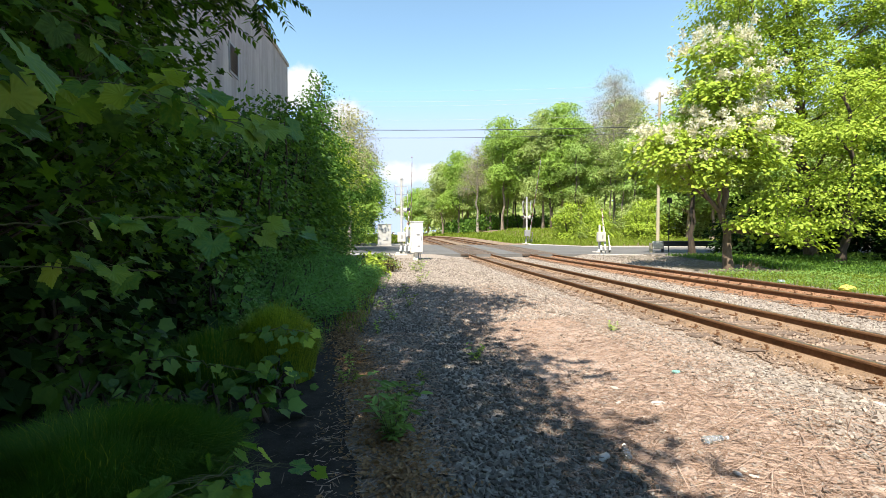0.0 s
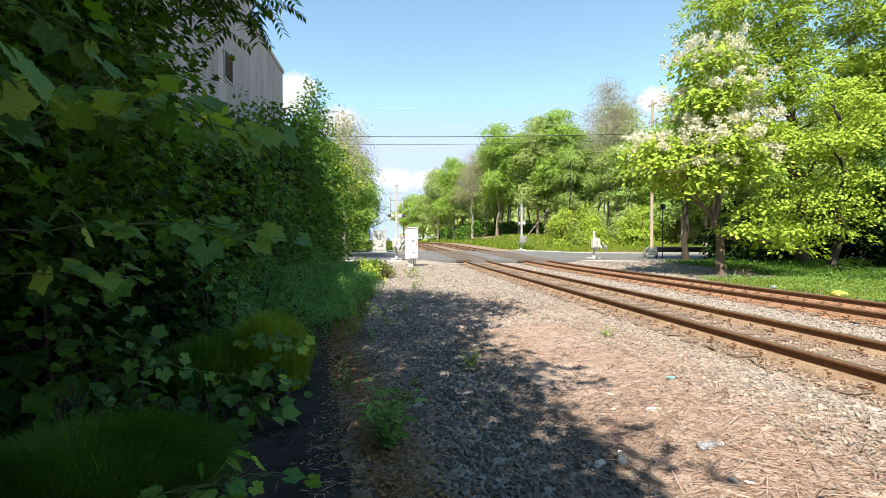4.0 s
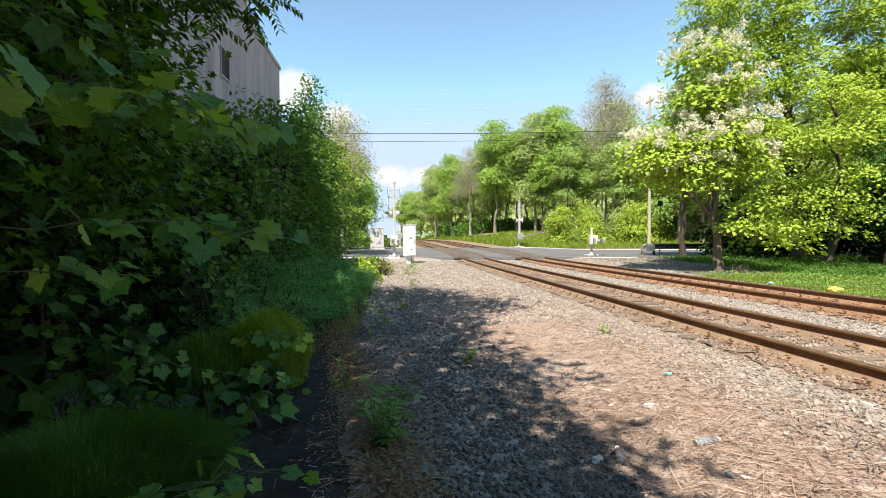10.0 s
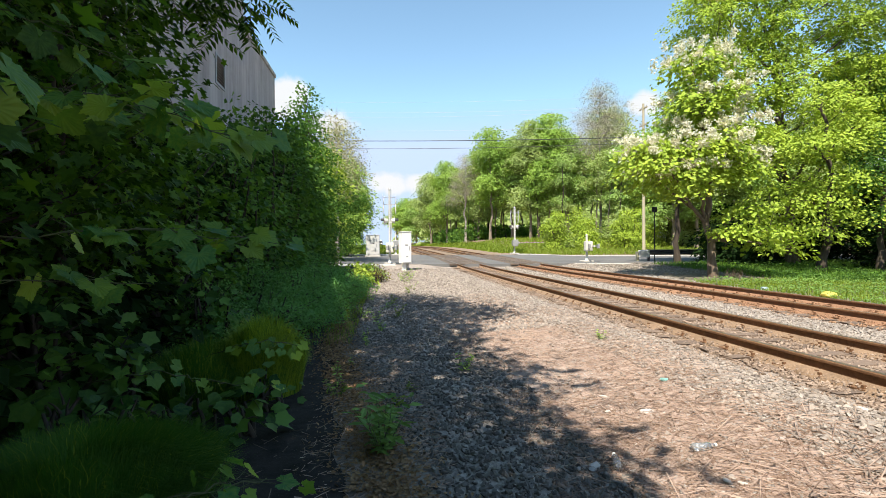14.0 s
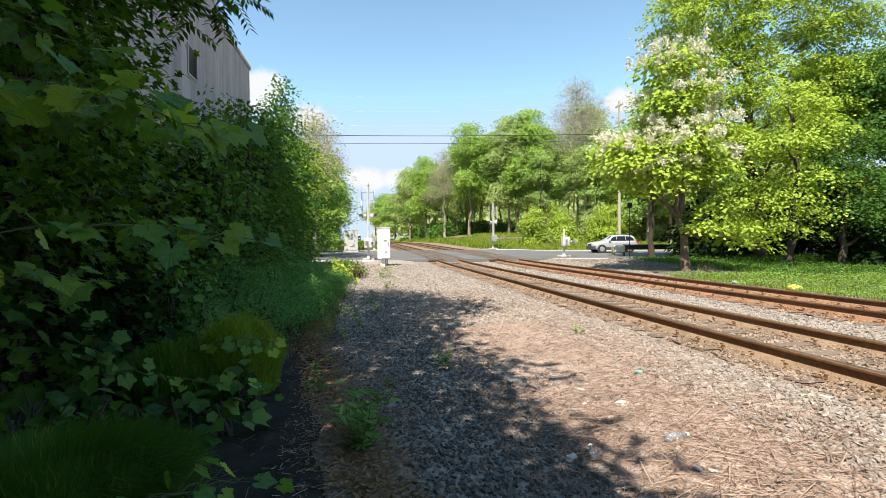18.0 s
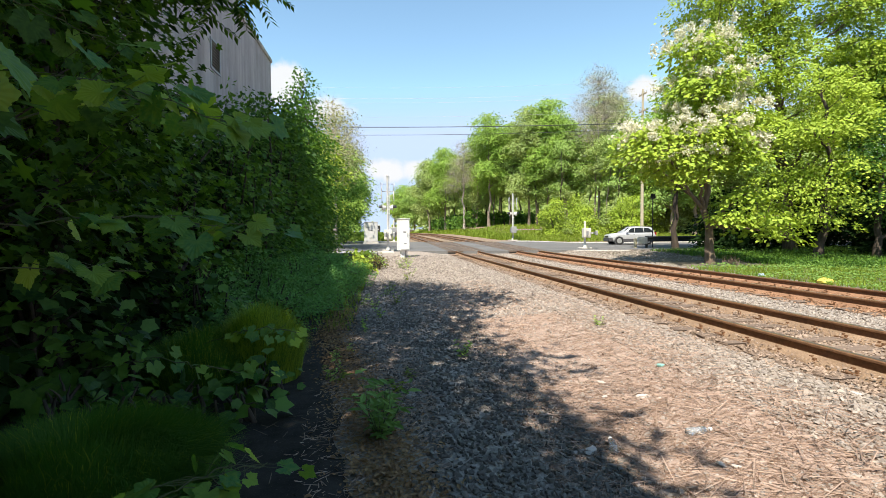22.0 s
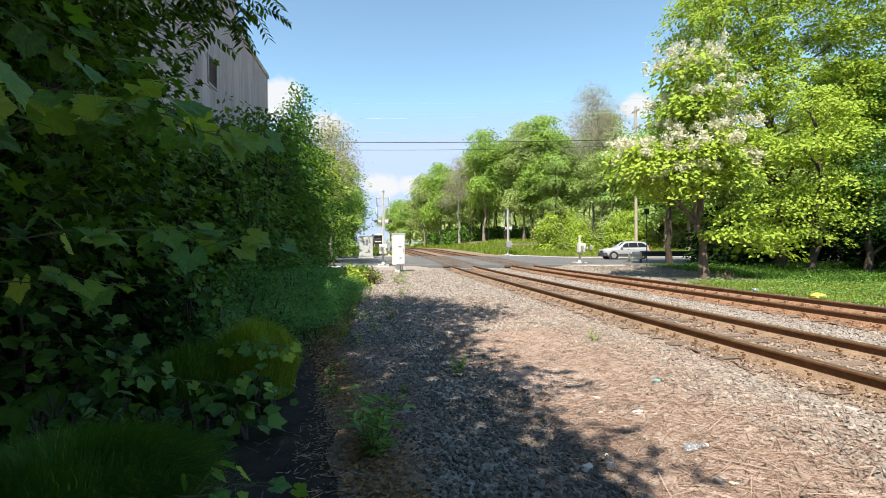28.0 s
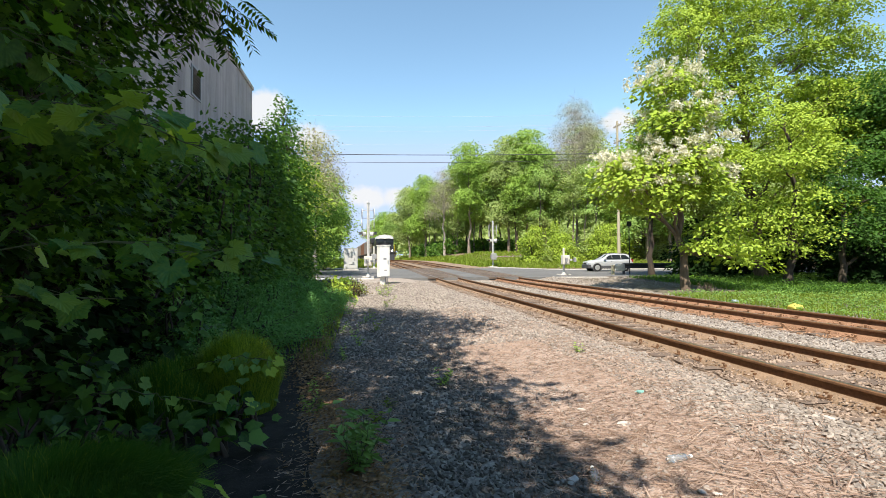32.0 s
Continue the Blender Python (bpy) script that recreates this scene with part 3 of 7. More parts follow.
# the crossing's timber panels, between and beside the rails
PANEL = wood_material("crossing_timber", (0.05, 0.04, 0.033), (0.17, 0.125, 0.095))
for x0 in TRACKS:
    t = tagged(empty("level_crossing"), "dark brown timber crossing panels between the rails on the road", "level crossing", "timber decks of the crossing")
    for a, b in ((-1.32, -1.07), (-1.06, -0.81), (-0.66, -0.24), (-0.22, 0.22), (0.24, 0.66), (0.81, 1.06), (1.07, 1.32)):
        for k in range(6):
            v0, v1 = k / 6 + 0.002, (k + 1) / 6 - 0.002
            y0, y1 = float(road_y(x0, v0)), float(road_y(x0, v1))
            bm = bmesh.new()
            q = [bm.verts.new((x0 + float(bend(y)) + x, y, 0.322 + float(climb(x0, y)) + z)) for z in (-0.1, 0.007) for x, y in ((a, y0), (b, y0), (b, y1), (a, y1))]
            for f in ((0, 1, 5, 4), (1, 2, 6, 5), (2, 3, 7, 6), (3, 0, 4, 7), (4, 5, 6, 7)):
                bm.faces.new([q[w] for w in f])
            part("panel", bm, PANEL, t)


# fine rust-stained stone packed against each rail
def rust_bed(x0, tone_a, tone_b, seed):
    offs = np.array((-0.24, -0.2, -0.16, -0.11, -0.055, -0.012, 0.012, 0.055, 0.11, 0.16, 0.2, 0.24))
    lift = np.array((-0.06, -0.02, 0.006, 0.026, 0.042, 0.044, 0.044, 0.042, 0.026, 0.006, -0.02, -0.06))
    ys = np.arange(-6.0, 31.2, 0.09)
    r = np.random.default_rng(seed)
    gx = x0 + offs[None] + r.normal(size=(len(ys), 12)) * 0.012 * (np.abs(offs) > 0.06)
    gy = ys[:, None] + 0 * offs[None]
    z = TIE_TOP + 0.012 + rise(gy) + lift[None] + (0.016 * bumps(gx, gy, 7, seed) + 0.007 * r.normal(size=gx.shape)) * (np.abs(offs) > 0.06)
    n = 12
    i = np.arange(len(ys) - 1)[:, None] * n + np.arange(n - 1)[None]
    f = np.stack([i, i + 1, i + n + 1, i + n], -1).reshape(-1, 4)
    f = f[np.tile(np.arange(n - 1) != 5, len(ys) - 1)]
    m = Mat("rust_grit", 0.95, 0, 0.2)
    m.colour(m.mix(0.5, m.ramp(m.noise(55, 5, 0.75), (0.3, tone_a), (0.7, tone_b)), m.ramp(m.noise(2.2, 5, 0.7), (0.3, tone_a), (0.7, tone_b))))
    m.bump(m.mix(0.5, m.noise(70, 5, 0.7), m.voronoi(42.0, "F1", "Distance")), 1.0, 0.02)
    tagged(obj("rust_bed", mesh_arrays("rust_bed", np.stack([gx, gy, z], -1).reshape(-1, 3), f, True), m.m), "rust-stained fine ballast packed along the rail", "ballast", kind="stuff")


for k, (x0, side) in enumerate(((TRACKS[0], -1), (TRACKS[0], 1), (TRACKS[1], -1), (TRACKS[1], 1))):
    rust_bed(x0 + side * GAUGE / 2, (0.12, 0.078, 0.05) if k < 2 else (0.15, 0.078, 0.044), (0.38, 0.26, 0.17) if k < 2 else (0.40, 0.225, 0.135), 70 + k)

# ---------------------------------------------------------------- plants
def unit(v):
    return v / np.maximum(np.linalg.norm(v, axis=-1, keepdims=True), 1e-9)


BLADE = (np.array([(0, 0, 0), (0.26, 0.38, 0.05), (0.2, 0.72, 0.02), (0, 1, -0.06), (-0.2, 0.72, 0.02), (-0.26, 0.38, 0.05), (0, 0.5, -0.02)]),
         np.array([(0, 1, 6), (1, 2, 6), (2, 3, 6), (3, 4, 6), (4, 5, 6), (5, 0, 6)]))
SIMPLE = (np.array([(0, 0, 0), (0.3, 0.45, 0.07), (0, 1, -0.04), (-0.3, 0.45, 0.07)]), np.array([(0, 1, 2), (0, 2, 3)]))
OVAL = (np.array([(0, 0, 0), (0.4, 0.5, 0.08), (0, 1, -0.06), (-0.4, 0.5, 0.08)]), np.array([(0, 1, 2), (0, 2, 3)]))
HEART = (np.array([(0, 0, 0), (0.36, 0.1, 0.04), (0.42, 0.4, 0.03), (0, 1, -0.1), (-0.42, 0.4, 0.03), (-0.36, 0.1, 0.04)]),
         np.array([(0, 1, 2), (0, 2, 3), (0, 3, 4), (0, 4, 5)]))


def lobed_leaf():
    """A broad lobed, toothed leaf, cupped a little, stalk at the origin."""
    pts = []
    for ang, r in ((-165, 0.50), (-146, 0.66), (-128, 0.62), (-112, 0.74), (-98, 0.66), (-84, 0.72), (-66, 0.92), (-50, 0.76), (-38, 0.70), (-24, 0.80), (-11, 0.90), (0, 1.08)):
        pts.append((ang, r))
    pts += [(-a, r) for a, r in reversed(pts[:-1])]
    v = [(0.0, 0.36, -0.02)]
    for a, r in pts:
        x, y = r * 0.6 * math.sin(radians(a)), 0.36 + r * 0.6 * math.cos(radians(a))
        v.append((x, y, 0.10 * abs(x) - 0.16 * (y - 0.3) ** 2))
    n = len(pts)
    f = [(0, k + 1, (k + 1) % n + 1) for k in range(n)]
    return np.array(v), np.array(f)


LOBED = lobed_leaf()


def broad_leaf():
    """A large lobed leaf with toothed edge, raised between its veins."""
    tips = ((-160, 0.52), (-142, 0.70), (-126, 0.66), (-110, 0.78), (-96, 0.70), (-82, 0.76), (-64, 0.98), (-48, 0.80), (-36, 0.74), (-22, 0.86), (-10, 0.94), (0, 1.12))
    tips = tips + tuple((-a, q) for a, q in reversed(tips[:-1]))
    out = []
    for (a, q), (b, w) in zip(tips, tips[1:]):
        out += [(a, q), (a * 0.62 + b * 0.38, (q * 0.62 + w * 0.38) * 0.95), (a * 0.3 + b * 0.7, (q * 0.3 + w * 0.7) * 1.02)]
    out.append(tips[-1])
    n = len(out)
    v = [(0.0, 0.3, 0.0)]
    for share, lift in ((0.55, 0.016), (1.0, 0.0)):
        for k, (a, q) in enumerate(out):
            x, y = q * share * 0.6 * math.sin(radians(a)), 0.3 + q * share * 0.6 * math.cos(radians(a))
            rib = lift * (0.5 - 0.5 * math.cos(radians(a * 5.6)))
            v.append((x, y, rib + 0.12 * abs(x) - 0.2 * (y - 0.3) * abs(y - 0.3) + 0.012 * math.sin(k * 1.7) * share))
    f = []
    for k in range(n - 1):
        f += [(0, k + 1, k + 2), (k + 1, k + 1 + n, k + 2 + n), (k + 1, k + 2 + n, k + 2)]
    return np.array(v), np.array(f)


BROAD = broad_leaf()


def leaves(name, places, along, face, sizes, shape=SIMPLE):
    """One mesh of many leaves: stalk places, the way each points, the way its face looks, and its length."""
    tv, tf = shape
    y = unit(along)
    x = unit(np.cross(y, face))
    z = np.cross(x, y)
    v = places[:, None] + sizes[:, None, None] * (tv[None, :, 0:1] * x[:, None] + tv[None, :, 1:2] * y[:, None] + tv[None, :, 2:3] * z[:, None])
    f = tf[None] + (np.arange(len(places)) * len(tv))[:, None, None]
    return mesh_arrays(name, v.reshape(-1, 3), f.reshape(-1, tf.shape[1]), len(tv) > 10)


def maple_leaf():
    """A five-lobed leaf cut from one fan, stalk at the origin."""
    pts = ((-150, 0.42), (-112, 0.66), (-84, 0.42), (-52, 0.86), (-26, 0.50), (0, 1.0), (26, 0.50), (52, 0.86), (84, 0.42), (112, 0.66), (150, 0.42))
    v = [(0.0, 0.3, 0.0)]
    for a, q in pts:
        x, y = q * 0.64 * math.sin(radians(a)), 0.3 + q * 0.64 * math.cos(radians(a))
        v.append((x, y, 0.14 * abs(x) - 0.22 * max(0, y - 0.3) ** 2))
    n = len(pts)
    return np.array(v), np.array([(0, k + 1, k + 2) for k in range(n - 1)])


MAPLE_LEAF = maple_leaf()


def spray_places(lobes, r, reach, gap, hollow):
    """Where the leaf sprays sit: on and within the skins of ellipsoid lobes (cx, cy, cz, rx, ry, rz), spaced apart so that dark gaps stay between them."""
    lobes = np.array(lobes, float)
    kept, ways = np.zeros((0, 3)), []
    squash = np.array((1, 1, 1.9))
    for k, (cx, cy, cz, rx, ry, rz) in enumerate(lobes):
        area = 4.19 * ((rx * ry) ** 1.6 + (rx * rz) ** 1.6 + (ry * rz) ** 1.6) ** 0.625 * 1.5
        n = int(area / reach ** 2 * 3) + 8
        d = unit(r.normal(size=(n, 3)))
        s = (hollow + (1 - hollow) * r.random(n) ** 0.5) * (1 + 0.09 * r.normal(size=n))
        c = lobes[k, :3] + d * lobes[k, 3:] * s[:, None]
        for q in range(n):
            if len(kept) == 0 or (((kept - c[q]) * squash) ** 2).sum(-1).min() > (gap * reach) ** 2:
                kept = np.concatenate([kept, c[q:q + 1]])
                ways.append(d[q])
    return kept, np.array(ways)


def sprays(lobes, reach, per, size, r, gap=0.85, hollow=0.5, loose=0.4, dome=0.6, up=0.8, floor=None, out=0.8):
    """Leaves on flattened, drooping sprays: arrays for leaves(), and the sprays' centres."""
    c, d = spray_places(lobes, r, reach, gap, hollow)
    if floor is not None:
        keep = c[:, 2] > floor
        c, d = c[keep], d[keep]
    wide = reach * r.uniform(0.6, 1.25, len(c))
    many = np.maximum(3, (per * (wide / reach) ** 2).astype(int))
    i = np.repeat(np.arange(len(c)), many)
    n = len(i)
    o = unit(np.stack([d[:, 0], d[:, 1], 0 * d[:, 2]], -1) + 1e-4)[i]
    ang, q = r.uniform(0, 6.283, n), np.sqrt(r.random(n))
    turn = r.uniform(0, 6.283, (len(c), 2))[i]
    edge = 1 + 0.3 * np.sin(3 * ang + turn[:, 0]) + 0.2 * np.sin(5 * ang + turn[:, 1])
    rad = np.stack([np.cos(ang), np.sin(ang), 0 * ang], -1)
    off = rad * (wide[i] * q * edge)[:, None]
    ahead = (off * o).sum(-1)
    off = off + o * (0.25 * ahead)[:, None]
    off[:, 2] = -dome * wide[i] * q ** 2 - 0.32 * ahead + 0.15 * wide[i] * r.normal(size=n) - 0.5 * wide[i] * (r.random(n) < 0.12) * r.random(n)
    along = 0.8 * rad + 0.4 * o + np.array((0, 0, -0.5)) + 0.35 * r.normal(size=(n, 3))
    face = np.array((0, 0, up)) + 0.4 * rad * q[:, None] + out * o + loose * r.normal(size=(n, 3))
    return c[i] + off, unit(along), unit(face), size * r.uniform(0.6, 1.2, n), c


def sweep(points, radii, n=8):
    """Arrays of a tapered limb along points."""
    p = np.array(points, float)
    t = unit(np.gradient(p, axis=0))
    whole = unit(p[-1] - p[0])
    ref = np.array((1.0, 0.0, 0.0) if abs(whole[2]) > 0.6 else (0.0, 0.0, 1.0))
    a = unit(np.cross(t, ref))
    b = np.cross(t, a)
    ang = np.arange(n) / n * 2 * np.pi
    v = p[:, None] + np.array(radii)[:, None, None] * (np.cos(ang)[None, :, None] * a[:, None] + np.sin(ang)[None, :, None] * b[:, None])
    i = np.arange(len(p) - 1)[:, None] * n + np.arange(n)[None]
    j = np.arange(len(p) - 1)[:, None] * n + (np.arange(n)[None] + 1) % n
    return v.reshape(-1, 3), np.stack([i, j, j + n, i + n], -1).reshape(-1, 4)


def joined(name, pieces, smooth=True):
    v, f, k = [], [], 0
    for pv, pf in pieces:
        v.append(pv)
        f.append(pf + k)
        k += len(pv)
    return mesh_arrays(name, np.concatenate(v), np.concatenate(f), smooth)


def curve(a, b, r, bow=0.15, steps=6, sag=0.0, crook=0.018):
    """Points of a slightly crooked limb from a to b."""
    a, b = np.array(a, float), np.array(b, float)
    s = np.linspace(0, 1, steps)[:, None]
    side = r.normal(size=3) * np.linalg.norm(b - a) * bow
    p = a + (b - a) * s + side * (s * (1 - s)) + np.array((0, 0, sag)) * (s * (1 - s))
    p[1:-1] += r.normal(size=(steps - 2, 3)) * np.linalg.norm(b - a) * crook
    return p


def tree(name, at, trunk, lobes, seed, reach, per, size, leaf=LEAF_MID, bark=BARK, shape=SIMPLE, label="", category="tree", twigs=1.0,
         lean=(0, 0), hollow=0.5, group="", blossom=(), loose=0.4, gap=0.85, dome=0.6, out=0.8, limb=0.6, bare=0):
    """A tree: trunk (height, radius), lobes round its foot. Its parts are trunk, limb, crown and blossom."""
    r = np.random.default_rng(seed)
    t = tagged(empty(name, at), label, category, group)
    h, rad = trunk
    foot, top = np.zeros(3) - (0, 0, 0.15), np.array((lean[0], lean[1], h))
    p = curve(foot, top, r, 0.05, 11, 0, 0.008)
    radii = rad * np.linspace(1, 0.32, 11)
    radii[0] *= 1.45
    radii[1] *= 1.1
    obj("trunk", joined("trunk", [sweep(p, radii, 10)]), bark, t)
    limbs = []
    pl, al, fc, sz, c = sprays(lobes, reach, per, size, r, gap, hollow, loose, dome, out=out)
    mains = []
    for lobe in lobes:
        end = np.array(lobe[:3])
        k = int(np.clip(np.argmin(np.abs(p[:, 2] - (end[2] - 0.6 * np.hypot(end[0], end[1]) - 0.5))), 2, 10))
        q = curve(p[k], end, r, 0.12, 8, 0.3)
        mains.append(q[2:])
        obj("limb", joined("limb", [sweep(q, np.linspace(radii[k] * limb, rad * 0.13, 8), 7)]), bark, t)
    pts = np.concatenate(mains + [p[4:]])
    pick = r.choice(len(c), int(len(c) * twigs), replace=False)
    for k in pick:
        near = pts[np.argmin(((pts - c[k] - (0, 0, -0.5)) ** 2).sum(-1))]
        limbs.append(sweep(curve(near, c[k] - (0, 0, 0.06), r, 0.12, 4), np.linspace(rad * 0.12, rad * 0.025, 4), 3))
        for _ in range(bare):
            limbs.append(sweep(curve(c[k] - (0, 0, 0.06), c[k] + unit(r.normal(size=3) + (0, 0, 0.5)) * reach * r.uniform(0.8, 1.5), r, 0.12, 3), np.linspace(rad * 0.045, rad * 0.02, 3), 3))
    tagged(obj("twig", joined("twig", limbs), bark, t), kind="stuff")
    obj("crown", leaves("crown", pl, al, fc, sz, shape), leaf, t)
    for material, length, chance in blossom:
        # upright panicles at the ends of the outer sprays, on the sunny side
        mid, wide = np.array([q[:3] for q in lobes]), np.array([q[3:] for q in lobes])
        rel = (c[:, None] - mid[None]) / wide[None]
        near = np.argmin(np.linalg.norm(rel, axis=-1), 1)
        way = unit(rel[np.arange(len(c)), near])
        pick = (r.random(len(c)) < chance) & (way[:, 2] > -0.15) & (c[:, 2] > h * 0.52) & (c[:, 0] < 1.6)
        cc = np.repeat(c[pick], 5, 0)
        cc = cc + r.normal(size=cc.shape) * (reach * 0.5, reach * 0.5, 0.05) + np.repeat(way[pick], 5, 0) * 0.32
        n = 34
        off = r.normal(size=(len(cc) * n, 3)) * (0.085, 0.085, 0.1)
        pp = np.repeat(cc, n, 0) + off + (0, 0, 0.14)
        obj("blossom", leaves("blossom", pp, r.normal(size=pp.shape) + (0, 0, 0.3), r.normal(size=pp.shape) + (0, 0, 0.8), length * r.uniform(0.7, 1.3, len(pp)), SIMPLE), material, t)
    return t


def foot(x, y):
    return (x, y, float(surface(x, y)))



# ---------------------------------------------------------------- the concrete tower
TOWER_X = -4.5


def build_tower():
    t = tagged(empty("concrete_tower", (TOWER_X, 0, 0)), "tall streaked grey concrete mill tower with a louvred vent", "building")

    def wall(name, y0, y1, z1, hole=None, thick=0.4):
        bm = bmesh.new()
        if hole:
            a, b, c, d = hole
            for q in ((y0, a, -0.3, z1), (b, y1, -0.3, z1), (a, b, -0.3, c), (a, b, d, z1)):
                box(bm, -thick, 0, q[0], q[1], q[2], q[3])
            bmesh.ops.remove_doubles(bm, verts=bm.verts, dist=0.0005)
        else:
            box(bm, -thick, 0, y0, y1, -0.3, z1)
        return part(name, bm, WALL, t)

    low, high, far, mid = 8.8, 10.7, 20.2, 16.2
    wall("wall", mid, far, low)
    wall("wall", -9.0, mid, high, (13.5, 14.15, 6.2, 6.94))
    bm = boxes((-9.0, 0, far, far + 0.4, -0.3, low), (-9.0, 0, -9.4, -9.0, -0.3, high), (-9.4, -9.0, -9.4, far + 0.4, -0.3, low))
    part("end_wall", bm, WALL, t)
    part("roof", boxes((-9.4, 0.06, mid, far + 0.46, low, low + 0.16), bevel=0.03), CONCRETE, t, "pale concrete coping")
    part("upper_roof", boxes((-9.4, 0.08, -9.5, mid + 0.08, high, high + 0.2), (-9.0, -0.4, mid - 0.4, mid, low + 0.16, high)), CONCRETE, t)
    vent = part("vent", boxes((-0.08, 0.03, 13.45, 13.5, 6.15, 6.99), (-0.08, 0.03, 14.15, 14.20, 6.15, 6.99), (-0.08, 0.03, 13.5, 14.15, 6.15, 6.2), (-0.08, 0.03, 13.5, 14.15, 6.94, 6.99), (-0.45, -0.41, 13.35, 14.25, 6.1, 7.05)), GREY, t, "rusted louvred vent")
    for k in range(9):
        z = 6.24 + k * 0.082
        bm = bmesh.new()
        box(bm, -0.05, 0.03, 13.5, 14.15, -0.006, 0.006, m=Matrix.Translation((0, 0, z)) @ Matrix.Rotation(radians(38), 4, "Y"))
        part("slat", bm, GREY, vent)
    return t


build_tower()


# ---------------------------------------------------------------- signals and gates
def lamp_unit(thing, x, z, face):
    """One flashing lamp: round background, housing, lens and hood, looking along x by face."""
    bm = bmesh.new()
    tube(bm, (x, 0, z), (x + face * 0.02, 0, z), 0.26, n=24)
    disc = part("background", bm, GALV, thing)
    part("housing", tubes(((x - face * 0.2, 0, z), (x, 0, z), 0.13, 0.17), n=16), GALV, disc)
    part("lens", tubes(((x + face * 0.02, 0, z), (x + face * 0.05, 0, z), 0.15, 0.13), n=20), RED_LENS, disc)
    bm = bmesh.new()
    n, r = 14, 0.165
    ring = []
    for q in range(n + 1):
        a = radians(-10 + 200 * q / n)
        ring.append([bm.verts.new((x + face * d, rr * math.cos(a), z + rr * math.sin(a))) for d, rr in ((0.02, r), (0.27, r * 0.96), (0.27, r * 0.93), (0.02, r * 0.97))])
    for p, q in zip(ring, ring[1:]):
        for k in range(4):
            bm.faces.new((p[k], p[(k + 1) % 4], q[(k + 1) % 4], q[k]))
    part("hood", bm, BLACK, disc)


def crossbuck(thing, x, z):
    for a in (-58, 58):
        bm = bmesh.new()
        box(bm, -0.006, 0.006, -0.75, 0.75, -0.11, 0.11, m=Matrix.Translation((x + (0.014 if a > 0 else 0), 0, z)) @ Matrix.Rotation(radians(-6.8), 4, "Z") @ Matrix.Rotation(radians(a), 4, "X"))
        part("blade", bm, GALV, thing)


def arm_mesh(length):
    """A gate arm along +y from its pivot: tapering bar, stripes, lamps, root plates."""
    pieces = []
    bm = bmesh.new()
    box(bm, -0.05, 0.05, -1.1, 0.9, -0.06, 0.06)
    n = 14
    for k in range(n):
        a, b = 0.9 + (length - 0.9) * k / n, 0.9 + (length - 0.9) * (k + 1) / n
        h = 0.055 - 0.03 * k / n
        box(bm, -0.02, 0.02, a, b, -h, h)
    white = bm
    red = bmesh.new()
    for k in range(0, n, 2):
        a, b = 0.9 + (length - 0.9) * k / n, 0.9 + (length - 0.9) * (k + 1) / n
        h = 0.058 - 0.03 * k / n
        box(red, -0.024, 0.024, a + 0.02, b - 0.02, -h, h)
    weights = bmesh.new()
    for sx in (-0.3, 0.3):
        box(weights, sx - 0.03, sx + 0.03, -1.0, 0.1, -0.05, 0.05)
        box(weights, sx - 0.07, sx + 0.07, -1.15, -0.75, -0.16, 0.16, bevel=0.02)
    return white, red, weights


